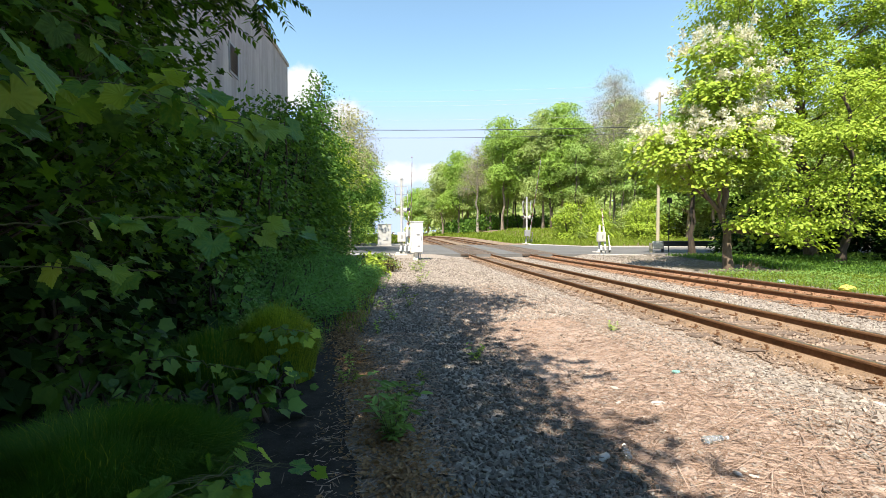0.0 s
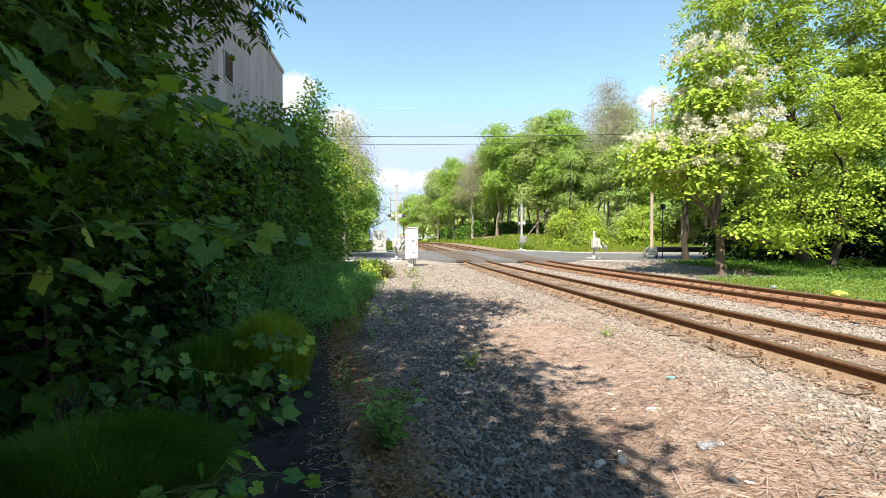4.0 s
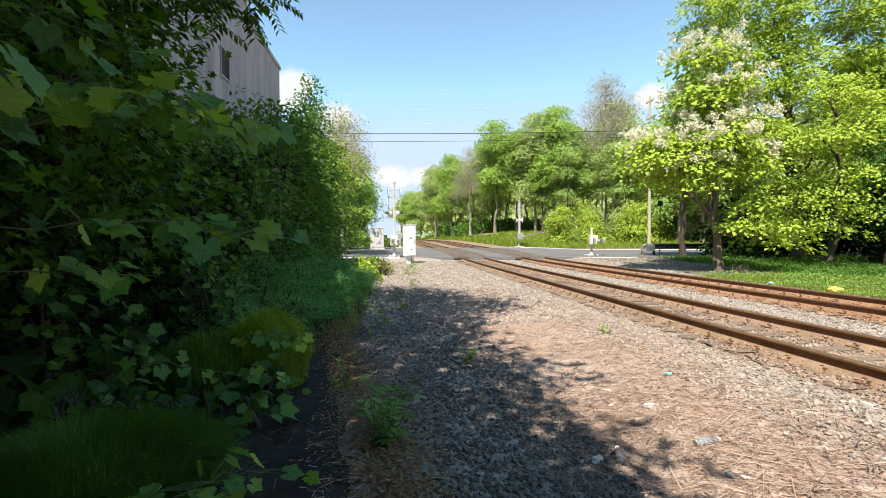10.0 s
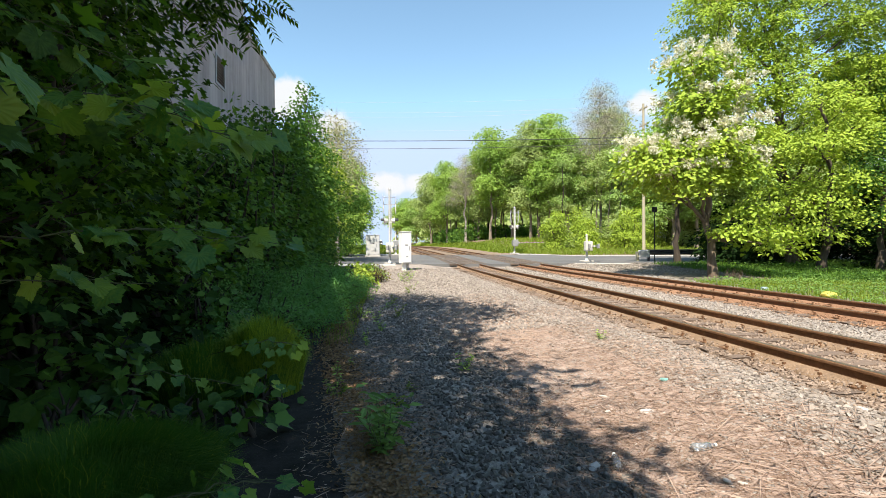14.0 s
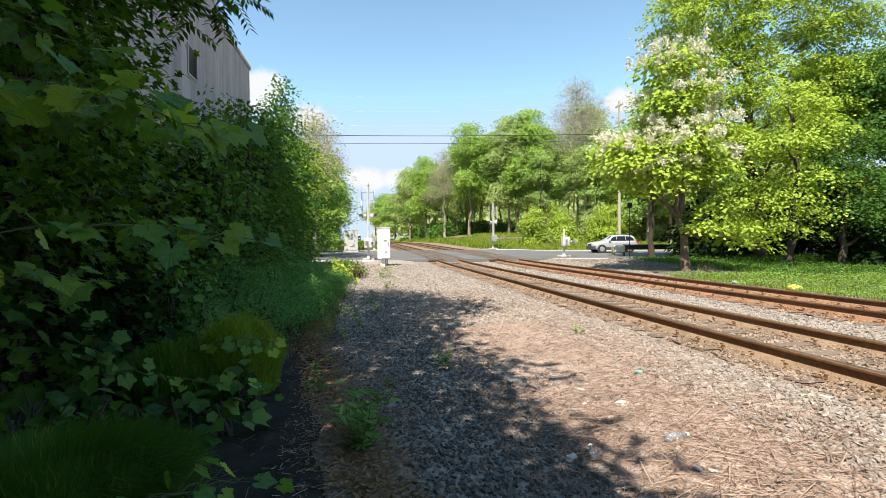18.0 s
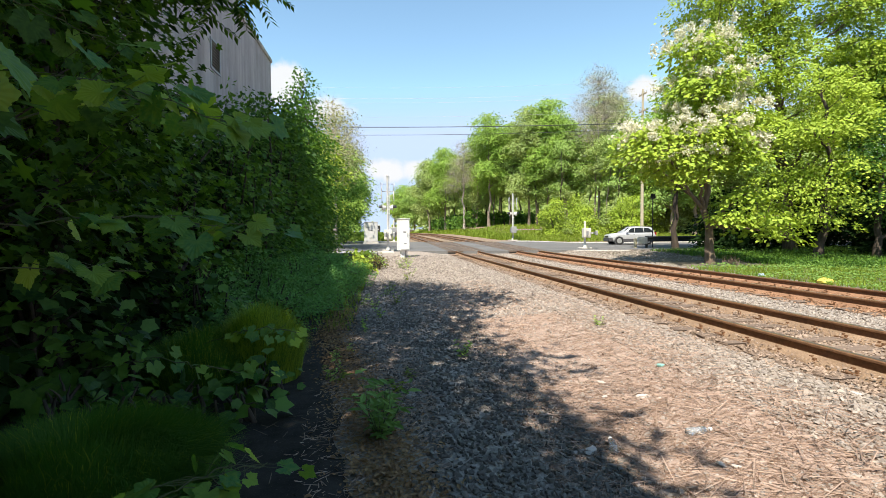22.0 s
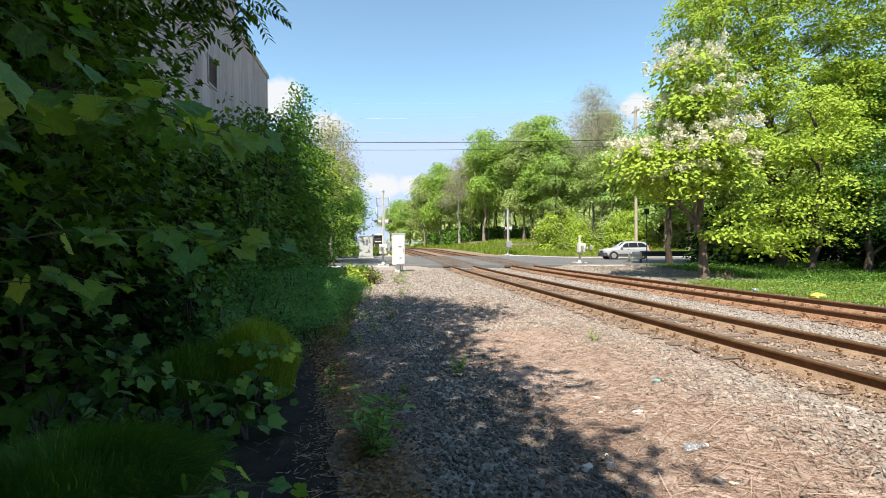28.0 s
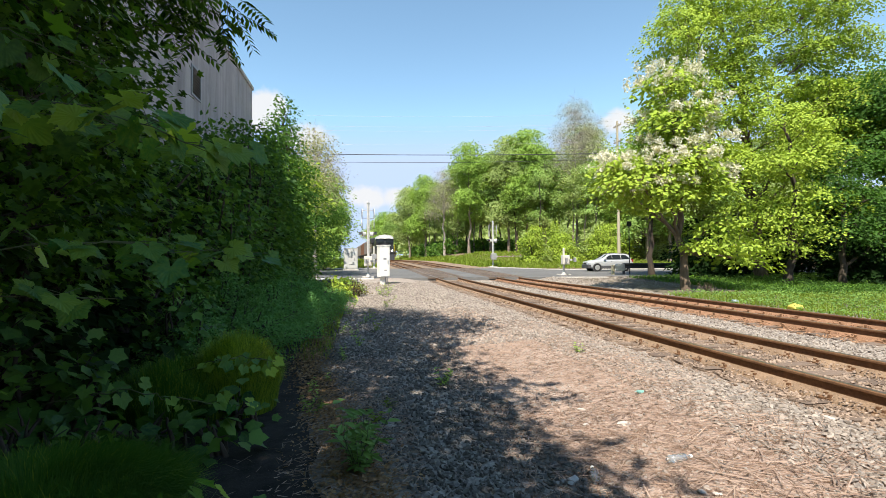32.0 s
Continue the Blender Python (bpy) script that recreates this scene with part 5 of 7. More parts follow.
def build_locomotive():
    """Nose at -y, rail top at z = 0."""
    t = tagged(empty("locomotive"), "black diesel freight locomotive with a pale roof and lit headlamps", "locomotive")
    part("frame", boxes((-1.5, 1.5, 0.0, 21.5, 1.25, 1.62), bevel=0.04), LOCO, t)
    part("pilot", loft([[(-1.35, -0.1, 0.2), (1.35, -0.1, 0.2), (1.4, 0.15, 1.3), (-1.4, 0.15, 1.3)], [(-1.35, 0.25, 0.2), (1.35, 0.25, 0.2), (1.4, 0.5, 1.3), (-1.4, 0.5, 1.3)]]), LOCO, t)
    part("nose", loft([[(-0.8, 1.2, 1.6), (0.8, 1.2, 1.6), (0.72, 1.35, 2.75), (-0.72, 1.35, 2.75)], [(-1.0, 2.6, 1.6), (1.0, 2.6, 1.6), (0.95, 2.6, 2.95), (-0.95, 2.6, 2.95)]]), LOCO, t)
    cab = part("cab", loft([[(-1.5, 2.6, 1.6), (1.5, 2.6, 1.6), (1.5, 2.75, 3.75), (1.15, 2.85, 4.35), (-1.15, 2.85, 4.35), (-1.5, 2.75, 3.75)], [(-1.5, 5.2, 1.6), (1.5, 5.2, 1.6), (1.5, 5.2, 3.75), (1.15, 5.2, 4.35), (-1.15, 5.2, 4.35), (-1.5, 5.2, 3.75)]]), LOCO, t)
    part("cab_roof", loft([[(x, y, z) for x, z in ((-1.5, 3.8), (1.5, 3.8), (1.38, 4.12), (0.95, 4.4), (0.0, 4.54), (-0.95, 4.4), (-1.38, 4.12))] for y in (2.5, 5.3)]), PALE, cab, "pale cab roof")
    for s in (-1, 1):
        part("windscreen", boxes((s * 0.75 - 0.55, s * 0.75 + 0.55, 2.50, 2.62, 3.12, 3.72), bevel=0.02), DARK_GLASS, cab)
        part("side_window", boxes((s * 1.5 - 0.02, s * 1.5 + 0.02, 3.3, 4.7, 3.0, 3.65)), DARK_GLASS, cab)
        part("number_board", boxes((s * 0.62 - 0.26, s * 0.62 + 0.26, 2.44, 2.52, 3.9, 4.14)), WHITE, cab)
        part("handrail", tubes(((s * 1.42, 0.35, 1.6), (s * 1.42, 0.35, 2.7), 0.03), ((s * 1.42, 0.35, 2.7), (s * 1.42, 2.5, 2.7), 0.025), ((s * 1.42, 5.4, 2.6), (s * 1.42, 20.8, 2.6), 0.025)), YELLOW, t)
        part("ditch_light", tubes(((s * 0.95, 0.0, 1.75), (s * 0.95, 0.12, 1.75), 0.12), n=14), GLOW.m, t)
        part("steps", boxes((s * 1.38 - 0.12, s * 1.38 + 0.12, 0.35, 0.9, 0.4, 1.25)), YELLOW, t)
    part("headlamp", tubes(((-0.12, 2.40, 4.18), (-0.12, 2.52, 4.18), 0.1), ((0.14, 2.40, 4.18), (0.14, 2.52, 4.18), 0.1), n=14), GLOW.m, cab)
    part("nose_stripe", boxes((-0.78, 0.78, 1.17, 1.24, 1.75, 1.95)), PALE, t)
    part("hood", boxes((-0.95, 0.95, 5.2, 20.6, 1.6, 4.1), bevel=0.12), LOCO, t)
    part("radiator", boxes((-1.45, 1.45, 15.4, 19.6, 3.3, 4.45), bevel=0.12), LOCO, t)
    part("fan", tubes(((0, 16.4, 4.45), (0, 16.4, 4.6), 0.6), ((0, 18.3, 4.45), (0, 18.3, 4.6), 0.6), n=18), GREY, t)
    part("horn", tubes(((-0.2, 4.4, 4.5), (0.3, 4.4, 4.5), 0.06), n=10), GREY, t)
    part("fuel_tank", boxes((-1.35, 1.35, 7.8, 13.6, 0.35, 1.2), bevel=0.15), LOCO, t)
    part("coupler", boxes((-0.15, 0.15, -0.65, 0.1, 0.7, 1.0), bevel=0.03), DARK_STEEL, t)
    truck(t, 4.2)
    truck(t, 17.2)
    return t


def build_wagon(mat, label):
    t = tagged(empty("freight_wagon"), label, "freight wagon", "wagons of the train")
    part("body", loft([[(-1.45, 0.3, 1.3), (1.45, 0.3, 1.3), (1.5, 0.3, 3.9), (1.1, 0.3, 4.4), (-1.1, 0.3, 4.4), (-1.5, 0.3, 3.9)], [(-1.45, 15.7, 1.3), (1.45, 15.7, 1.3), (1.5, 15.7, 3.9), (1.1, 15.7, 4.4), (-1.1, 15.7, 4.4), (-1.5, 15.7, 3.9)]]), mat, t)
    for k in range(13):
        y = 0.9 + k * 1.18
        for s in (-1, 1):
            part("rib", boxes((s * 1.5 - 0.05, s * 1.5 + 0.05, y - 0.05, y + 0.05, 1.3, 3.9)), mat, t)
    part("sill", boxes((-1.4, 1.4, 0.0, 16.0, 1.05, 1.3)), DARK_STEEL, t)
    truck(t, 2.4, 2)
    truck(t, 13.6, 2)
    return t


locomotive = build_locomotive()
wagons = [build_wagon(m, l) for m, l in ((HOPPER, "grey covered hopper wagon behind the locomotive"), (BROWN, "rust-brown freight wagon in the train"), (HOPPER, "grey covered hopper wagon in the train"), (BROWN, "rust-brown freight wagon in the train"))]

# --- right of the line: a flowering tree, and tall trees behind it
tree("flowering_tree", foot(15.6, 20.5), (8.6, 0.2),
     [(-0.9, 0, 9.7, 1.25, 1.3, 1.2), (-0.7, -0.2, 8.2, 1.6, 1.5, 0.8), (-3.1, -0.5, 5.4, 1.5, 1.5, 0.9), (-1.2, -0.7, 6.0, 1.5, 1.5, 0.7), (0.5, -0.5, 5.2, 1.1, 1.3, 0.7), (0.3, -0.4, 6.9, 1.2, 1.3, 0.6), (-1.8, -0.9, 4.6, 1.2, 1.2, 0.5), (-2.4, 0.4, 4.5, 1.2, 1.2, 0.4),
      (1.3, -0.7, 3.3, 1.1, 1.1, 0.2), (0.3, -0.9, 2.3, 0.9, 0.9, 0.2), (2.2, -0.8, 2.2, 0.9, 0.9, 0.2), (2.7, -0.9, 1.5, 0.6, 0.6, 0.15), (-0.4, 0.4, 7.0, 1.5, 1.5, 0.5)],
     11, 0.7, 90, 0.2, LEAF_BRIGHT, BARK_BROWN, HEART, "tree with heart-shaped leaves and white blossom panicles by the tracks", blossom=((BLOSSOM, 0.135, 0.9),), lean=(-0.4, 0), gap=1.1)
tree("broadleaf_tree", foot(25.7, 26.5), (16.0, 0.3),
     [(-5.9, -0.6, 15.4, 2.0, 2.2, 1.5), (-4.0, -0.6, 17.9, 2.2, 2.2, 1.3), (-6.2, -0.8, 12.8, 1.5, 1.6, 0.8), (-3.0, -1.0, 14.4, 1.8, 2.0, 0.9), (0.8, -0.4, 18.0, 2.0, 2.2, 1.1), (3.0, -0.6, 15.2, 1.8, 2.0, 0.9),
      (4.4, -1.2, 18.0, 2.0, 2.2, 1.1), (5.6, -0.8, 15.6, 1.8, 2.2, 1.0), (6.6, -1.0, 12.6, 1.9, 2.0, 0.9), (5.8, -1.6, 9.6, 1.9, 2.0, 0.8), (-1.2, -0.6, 16.2, 1.7, 1.8, 0.8), (-1.4, -0.9, 12.6, 1.5, 1.6, 0.6), (2.2, -0.9, 12.6, 1.6, 1.7, 0.6), (-3.6, -0.7, 12.2, 1.4, 1.5, 0.6), (-4.6, -0.8, 10.4, 1.6, 1.8, 0.8), (-1.9, -1.6, 10.2, 2.0, 2.0, 0.8), (1.5, -1.6, 9.4, 2.0, 2.0, 0.8), (4.2, -1.6, 11.6, 1.9, 2.0, 0.8),
      (-3.6, -1.4, 7.6, 1.7, 1.8, 0.7), (-0.6, -2.0, 7.0, 2.0, 1.8, 0.7), (-2.2, -2.2, 4.8, 1.6, 1.5, 0.4), (-3.0, -1.8, 2.9, 1.3, 1.3, 0.25)],
     12, 1.2, 400, 0.18, LEAF_BRIGHT, BARK_BROWN, OVAL, "tall broadleaf tree with a loose bright crown", lean=(-1.4, 0), gap=1.15, dome=0.5, hollow=0.6)
tree("broadleaf_tree", foot(22.9, 22.0), (8.6, 0.2),
     [(0.2, 0, 9.2, 1.5, 1.7, 0.8), (1.2, -0.6, 7.4, 1.4, 1.7, 0.7), (-1.3, -0.6, 6.6, 1.3, 1.5, 0.6), (0.0, -0.8, 5.0, 1.5, 1.6, 0.5), (-1.5, -0.9, 3.7, 1.4, 1.4, 0.4), (0.7, -0.8, 3.0, 1.2, 1.2, 0.4), (-1.6, -1.6, 2.2, 1.2, 1.1, 0.3)],
     13, 1.05, 240, 0.165, LEAF_BRIGHT, BARK, OVAL, "broadleaf tree with tiers of leaves at the edge of a wood", gap=1.15, dome=0.5, hollow=0.6)
# deep green leaf, darkened further for the shade this tree stands in
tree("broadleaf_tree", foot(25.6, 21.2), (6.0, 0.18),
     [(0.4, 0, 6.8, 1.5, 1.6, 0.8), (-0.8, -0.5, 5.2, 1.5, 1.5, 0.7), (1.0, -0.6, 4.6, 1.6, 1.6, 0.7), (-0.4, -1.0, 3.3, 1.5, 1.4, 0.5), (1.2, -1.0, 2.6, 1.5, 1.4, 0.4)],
     14, 0.95, 190, 0.155, LEAF_HEDGE_SHADE, BARK, OVAL, "small deep green broadleaf tree with some shade put into its leaf colour", gap=1.15)
tree("broadleaf_tree", foot(20.3, 30.2), (8.0, 0.2),
     [(0, 0, 9.0, 1.8, 2.0, 1.6), (-0.6, -0.2, 6.4, 2.0, 1.8, 0.8), (0.8, 0, 11.2, 1.7, 2.0, 1.2)],
     15, 0.85, 80, 0.2, LEAF_MID, BARK, OVAL, "slim broadleaf tree with a bare lower trunk")

# --- the wood across the road
far_rows = [  # image column from the line's end, depth, height, spread, kind
    (24, 190, 16, 5.0, 0), (38, 165, 17, 5.0, 0), (58, 140, 14, 4.5, 0), (84, 112, 17.5, 4.6, 0), (112, 96, 17.5, 4.0, 0), (146, 86, 16.5, 4.0, 1), (168, 88, 17, 3.2, 0),
    (190, 80, 19.5, 3.9, 0), (228, 82, 18.5, 4.0, 0), (262, 78, 20.5, 4.2, 0), (296, 76, 21.2, 4.4, 0), (330, 74, 17.0, 3.8, 0), (352, 80, 20.0, 3.6, 1), (386, 72, 25.5, 5.8, 1),
    (420, 70, 15.5, 4.0, 0), (452, 66, 15.0, 4.0, 0), (485, 62, 17.0, 4.2, 0), (520, 58, 15.5, 4.2, 0), (560, 56, 15.5, 4.4, 0), (610, 56, 17.0, 4.6, 0), (670, 54, 16, 4.6, 0), (740, 54, 17, 5.0, 0),
    (820, 56, 17, 5.0, 0)]
far_rows += [(col + 17, deep + 16, high * 1.02, wide * 1.05, 0) for col, deep, high, wide, kind in far_rows[3:20]]
for k, (col, deep, high, wide, kind) in enumerate(far_rows):
    r = np.random.default_rng(100 + k)
    x = deep * math.tan(math.atan((col - 85) / 829) + radians(5.86))
    lobes = [(0, 0, high - wide * 0.42, wide * 0.5, wide * 0.5, wide * 0.42), (0.1 * wide, 0, high - wide * 1.0, wide * 0.78, wide * 0.78, wide * 0.5)]
    for q in range(6):
        a = r.uniform(0, 6.28)
        lobes.append((math.cos(a) * wide * 0.5, math.sin(a) * wide * 0.5, r.uniform(0.3, 0.72) * high, wide * r.uniform(0.38, 0.55), wide * r.uniform(0.38, 0.55), high * r.uniform(0.06, 0.1)))
    if kind == 1:
        tree("woodland_tree", foot(x, deep), (high * 0.8, 0.22), lobes, 200 + k, 0.95, 12, 0.2, LEAF_DRY, BARK_GREY, OVAL, "tall half-bare tree with grey twigs and sparse pale leaves", hollow=0.3, group="trees of the wood beyond the road", gap=0.9, limb=0.45, bare=5)
    else:
        back = k > 22
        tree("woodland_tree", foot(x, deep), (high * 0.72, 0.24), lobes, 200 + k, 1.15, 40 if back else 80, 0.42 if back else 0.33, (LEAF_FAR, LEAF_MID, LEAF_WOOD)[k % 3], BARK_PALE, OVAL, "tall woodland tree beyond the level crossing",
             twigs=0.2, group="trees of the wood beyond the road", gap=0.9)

# slim trees in front, whose bare trunks show
for k in range(26):
    r = np.random.default_rng(260 + k)
    y = 60 + 9 * r.random() + max(0, 12 - k) * 4.0
    x = 15.5 + float(bend(y)) + k * 1.35 + r.normal() * 0.7
    h = r.uniform(11, 15)
    lobes = [(r.uniform(-0.4, 0.4), r.uniform(-0.4, 0.4), h - 1.0, 1.2, 1.2, 1.3), (r.uniform(-1, 1), r.uniform(-1, 1), h * 0.74, 1.6, 1.5, 0.9), (r.uniform(-1, 1), r.uniform(-1, 1), h * r.uniform(0.4, 0.56), 1.2, 1.2, 0.5)]
    tree("woodland_tree", foot(x, y), (h * 0.85, r.uniform(0.11, 0.19)), lobes, 280 + k, 0.9, 54, 0.28, (LEAF_FAR, LEAF_WOOD)[k % 2], (BARK_PALE, BARK)[k % 2], OVAL, "slim woodland tree with a long bare trunk", twigs=0.4, group="trees of the wood beyond the road", lean=(r.normal() * 0.5, r.normal() * 0.5))

# --- left of the line
left_rows = [(-3.6, 22.5, 8.7, 1.3, 4), (-3.5, 27.0, 7.4, 1.7, 2), (-3.1, 33.0, 10.4, 2.2, 3), (-3.5, 46.0, 9.6, 3.0, 1), (-3.6, 38.0, 7.6, 2.4, 4), (-5.2, 56.0, 15.0, 4.2, 3), (-5.6, 66.0, 12.0, 4.2, 2), (-6.2, 80.0, 12.5, 4.6, 0), (-7.2, 96, 12.0, 5.0, 0), (-9.0, 120, 12, 5.0, 0), (-9.5, 50, 13, 4.5, 0)]
for k, (x, y, high, wide, kind) in enumerate(left_rows):
    r = np.random.default_rng(300 + k)
    near = y < 40
    if y < 25:
        # the pointed one by the tower, broad at its foot; its dark leaf also holds some of the shade there
        lobes = [(r.uniform(-0.15, 0.15), 0, high * f, w, w, 0.62) for f, w in ((0.98, 0.32), (0.9, 0.6), (0.79, 0.95), (0.66, 1.3), (0.53, 1.5), (0.4, 1.65), (0.27, 1.7), (0.14, 1.5))]
    else:
        lobes = [(0, 0, high - wide * 0.4, wide * 0.5, wide * 0.5, wide * 0.4), (0.2, 0, high * 0.66, wide * 0.75, wide * 0.75, high * 0.13), (0.1, 0, high * (0.4 if kind != 3 else 0.55), wide * 0.6, wide * 0.75, high * 0.1), (-0.2, 0, high * (0.18 if kind != 3 else 0.7), wide * 0.55, wide * 0.7, high * 0.08)]
        for q in range(4):
            a = r.uniform(0, 6.28)
            lobes.append((math.cos(a) * wide * 0.5, math.sin(a) * wide * 0.5, r.uniform(0.5 if kind == 3 else 0.3, 0.8) * high, wide * r.uniform(0.35, 0.5), wide * r.uniform(0.35, 0.5), high * r.uniform(0.06, 0.1)))
    bare = kind == 3
    tree("lineside_tree", foot(x, y), (high * 0.6, 0.16), lobes, 400 + k, (0.5 if y < 25 else 0.7) if near else 0.95, 24 if bare else ((48 if y < 25 else 80) if near else 60), 0.15 if near else 0.27,
         (LEAF_DEEP, LEAF_MID, LEAF_BRIGHT, LEAF_DRY, LEAF_HEDGE_SHADE)[kind], BARK_GREY if bare else BARK, OVAL, "half-bare tree with pale leaves along the railway" if bare else "leafy tree growing close along the railway", twigs=1.0 if bare else 0.4, group="trees along the line", gap=0.9, bare=4 if bare else 0)

# --- tall trees overhead and behind, out of view, added so that their shade lies over the path
# the first, furthest back, is added only to block sky light
for k, (x, y, base, lobes) in enumerate((
        (-1.5, -10.0, 7.0, [(0, 0, 8.5, 3, 2.5, 2), (-3, 1, 8, 3, 2.5, 2), (2.5, -1, 7.5, 2.5, 2.5, 2), (0, -1, 4, 3.5, 2, 2)]),
        (-3.9, -6.0, 7.0, [(0.6, -1.5, 7.5, 2.2, 2.2, 1.5), (1.6, 1.0, 8.4, 1.9, 2.2, 1.4), (0.4, 3.0, 9.0, 2.0, 2.0, 1.4)]),
        (-3.9, -1.2, 7.5, [(0.9, 0.0, 8.6, 2.0, 2.0, 1.3), (1.95, -1.0, 8.4, 1.0, 1.5, 1.2), (1.7, 1.8, 9.0, 1.2, 1.6, 1.1), (0.4, 3.2, 9.8, 1.8, 1.8, 1.2)]),
        (-3.8, 4.6, 8.0, [(0.8, -0.6, 9.8, 1.9, 1.9, 1.2), (1.9, 1.2, 10.0, 1.5, 1.7, 1.1), (0.6, 2.6, 11.2, 1.8, 1.7, 1.1)]))):
    tree("overhanging_tree", foot(x, y), (base, 0.2), lobes, 450 + k, 0.6, 44, 0.19, LEAF_DEEP, BARK, OVAL, "tall tree out of view, added for its shade over the path", twigs=0.5, group="trees overhanging the path", gap=0.85)

for x, y, h, seed in ((31.5, 22.5, 13, 21), (33.0, 28.5, 15, 22), (38.0, 24.0, 14, 23), (41.0, 30.0, 15, 24)):
    tree("broadleaf_tree", foot(x, y), (h * 0.7, 0.22), [(0, 0, h - 2, 2.6, 2.6, 1.8), (-1.4, -1, h * 0.6, 2.6, 2.4, 1.3), (1.6, -0.6, h * 0.66, 2.6, 2.4, 1.3), (0.2, -1.2, h * 0.36, 2.6, 2.2, 1.0), (0, 0.5, h * 0.78, 2.8, 2.8, 1.3), (0, -1.4, h * 0.2, 2.4, 1.8, 0.6)],
         seed, 1.0, 100, 0.22, LEAF_HEDGE_SHADE, BARK, OVAL, "tall dark broadleaf tree at the edge of a wood", twigs=0.5)

# ---------------------------------------------------------------- the green wall beside the path
def shrub(x, y, high, wide, seed, reach, per, size, leaf, shape, label, low=0.1, hollow=0.35, name="shrub", gap=0.85, dome=0.45, loose=0.4, out=0.6):
    """A many-stemmed bush: stems and leaves from the ground up."""
    r = np.random.default_rng(seed)
    t = tagged(empty(name, foot(x, y)), label, "shrub", "bushes along the path")
    lobes = []
    n = max(3, int(high / wide * 1.6))
    for k in range(n):
        z = high * (low + (0.9 - low) * k / (n - 1))
        w = wide * (1.0 - 0.55 * (k / (n - 1)) ** 3) * r.uniform(0.75, 1.15)
        lobes.append((r.uniform(-0.25, 0.25) * wide, r.uniform(-0.25, 0.25) * wide, z, w, w, high / n * 0.75))
    p, a, f, s, c = sprays(lobes, reach, per, size, r, gap, hollow, loose, dome, floor=0.05, out=out)
    keep = p[:, 2] > 0.02
    stems = []
    for k in range(7):
        d = np.array((r.uniform(-0.3, 0.3), r.uniform(-0.3, 0.3), -0.15))
        q = curve(d, (r.uniform(-0.6, 0.6) * wide, r.uniform(-0.6, 0.6) * wide, high * r.uniform(0.55, 0.9)), r, 0.15, 7)
        stems.append(sweep(q, np.linspace(0.035, 0.01, 7) * max(1, high / 3), 6))
    for k in r.choice(len(c), min(len(c), 60), replace=False):
        b = np.array((c[k][0] * 0.3, c[k][1] * 0.3, c[k][2] * 0.75))
        stems.append(sweep(curve(b, c[k], r, 0.1, 4), np.linspace(0.012, 0.003, 4), 4))
    obj("stem", joined("stem", stems), BARK, t)
    obj("leaves", leaves("leaves", p[keep], a[keep], f[keep], s[keep], shape), leaf, t)
    return t


MAPLE = "tall dark green leafy bush crowding the path"
# along the path, and added on behind the camera, out of view, to shade the ground
for k, (x, y, h, w) in enumerate(((-2.9, -6.5, 5.4, 1.5), (-2.8, -3.6, 5.6, 1.5), (-2.7, -1.0, 6.0, 1.3), (-3.1, 1.5, 6.4, 1.3), (-3.3, 3.6, 5.4, 1.2), (-3.4, 5.2, 5.9, 0.95), (-3.6, 6.4, 6.4, 0.9), (-3.3, 7.8, 3.9, 1.1), (-3.2, 10.2, 4.2, 1.05), (-2.9, 11.6, 3.4, 0.8), (-3.3, 12.8, 5.2, 1.25), (-3.3, 15.8, 5.9, 1.3), (-3.6, 18.8, 6.8, 1.4))):
    near = 0 < y < 8
    # leaf colours step along the row and hold part of its shade
    shrub(x, y, h, w, 500 + k, 0.46 if near else 0.6, 26 if near else 56, 0.14 if near else 0.15, LEAF_DEEP if y < 7 else (LEAF_SHADE_TONED if y < 17 else LEAF_HEDGE_SHADE), MAPLE_LEAF if near else OVAL, MAPLE, low=0.3 if near else 0.1, gap=0.88, out=0.4, hollow=0.5)

# backing bushes added to block light; their near-black leaves paint the inner shade
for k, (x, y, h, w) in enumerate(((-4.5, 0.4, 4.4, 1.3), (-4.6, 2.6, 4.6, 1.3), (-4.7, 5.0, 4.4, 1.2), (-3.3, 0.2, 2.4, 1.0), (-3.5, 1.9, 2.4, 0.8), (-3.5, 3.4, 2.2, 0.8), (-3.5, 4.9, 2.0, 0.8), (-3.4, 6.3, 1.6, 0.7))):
    shrub(x, y, h, w, 520 + k, 0.5, 30, 0.2, LEAF_PAINTED_SHADE, OVAL, "added bush deep in the thicket with shade painted into near-black leaves", hollow=0.1)
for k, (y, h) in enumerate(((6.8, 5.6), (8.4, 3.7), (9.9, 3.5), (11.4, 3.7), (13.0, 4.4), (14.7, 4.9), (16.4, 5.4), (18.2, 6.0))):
    shrub(-4.0, y, h, 0.55, 530 + k, 0.55, 30, 0.26, LEAF_PAINTED_SHADE, OVAL, "added bush deep in the thicket with shade painted into near-black leaves", gap=0.6, hollow=0.1)

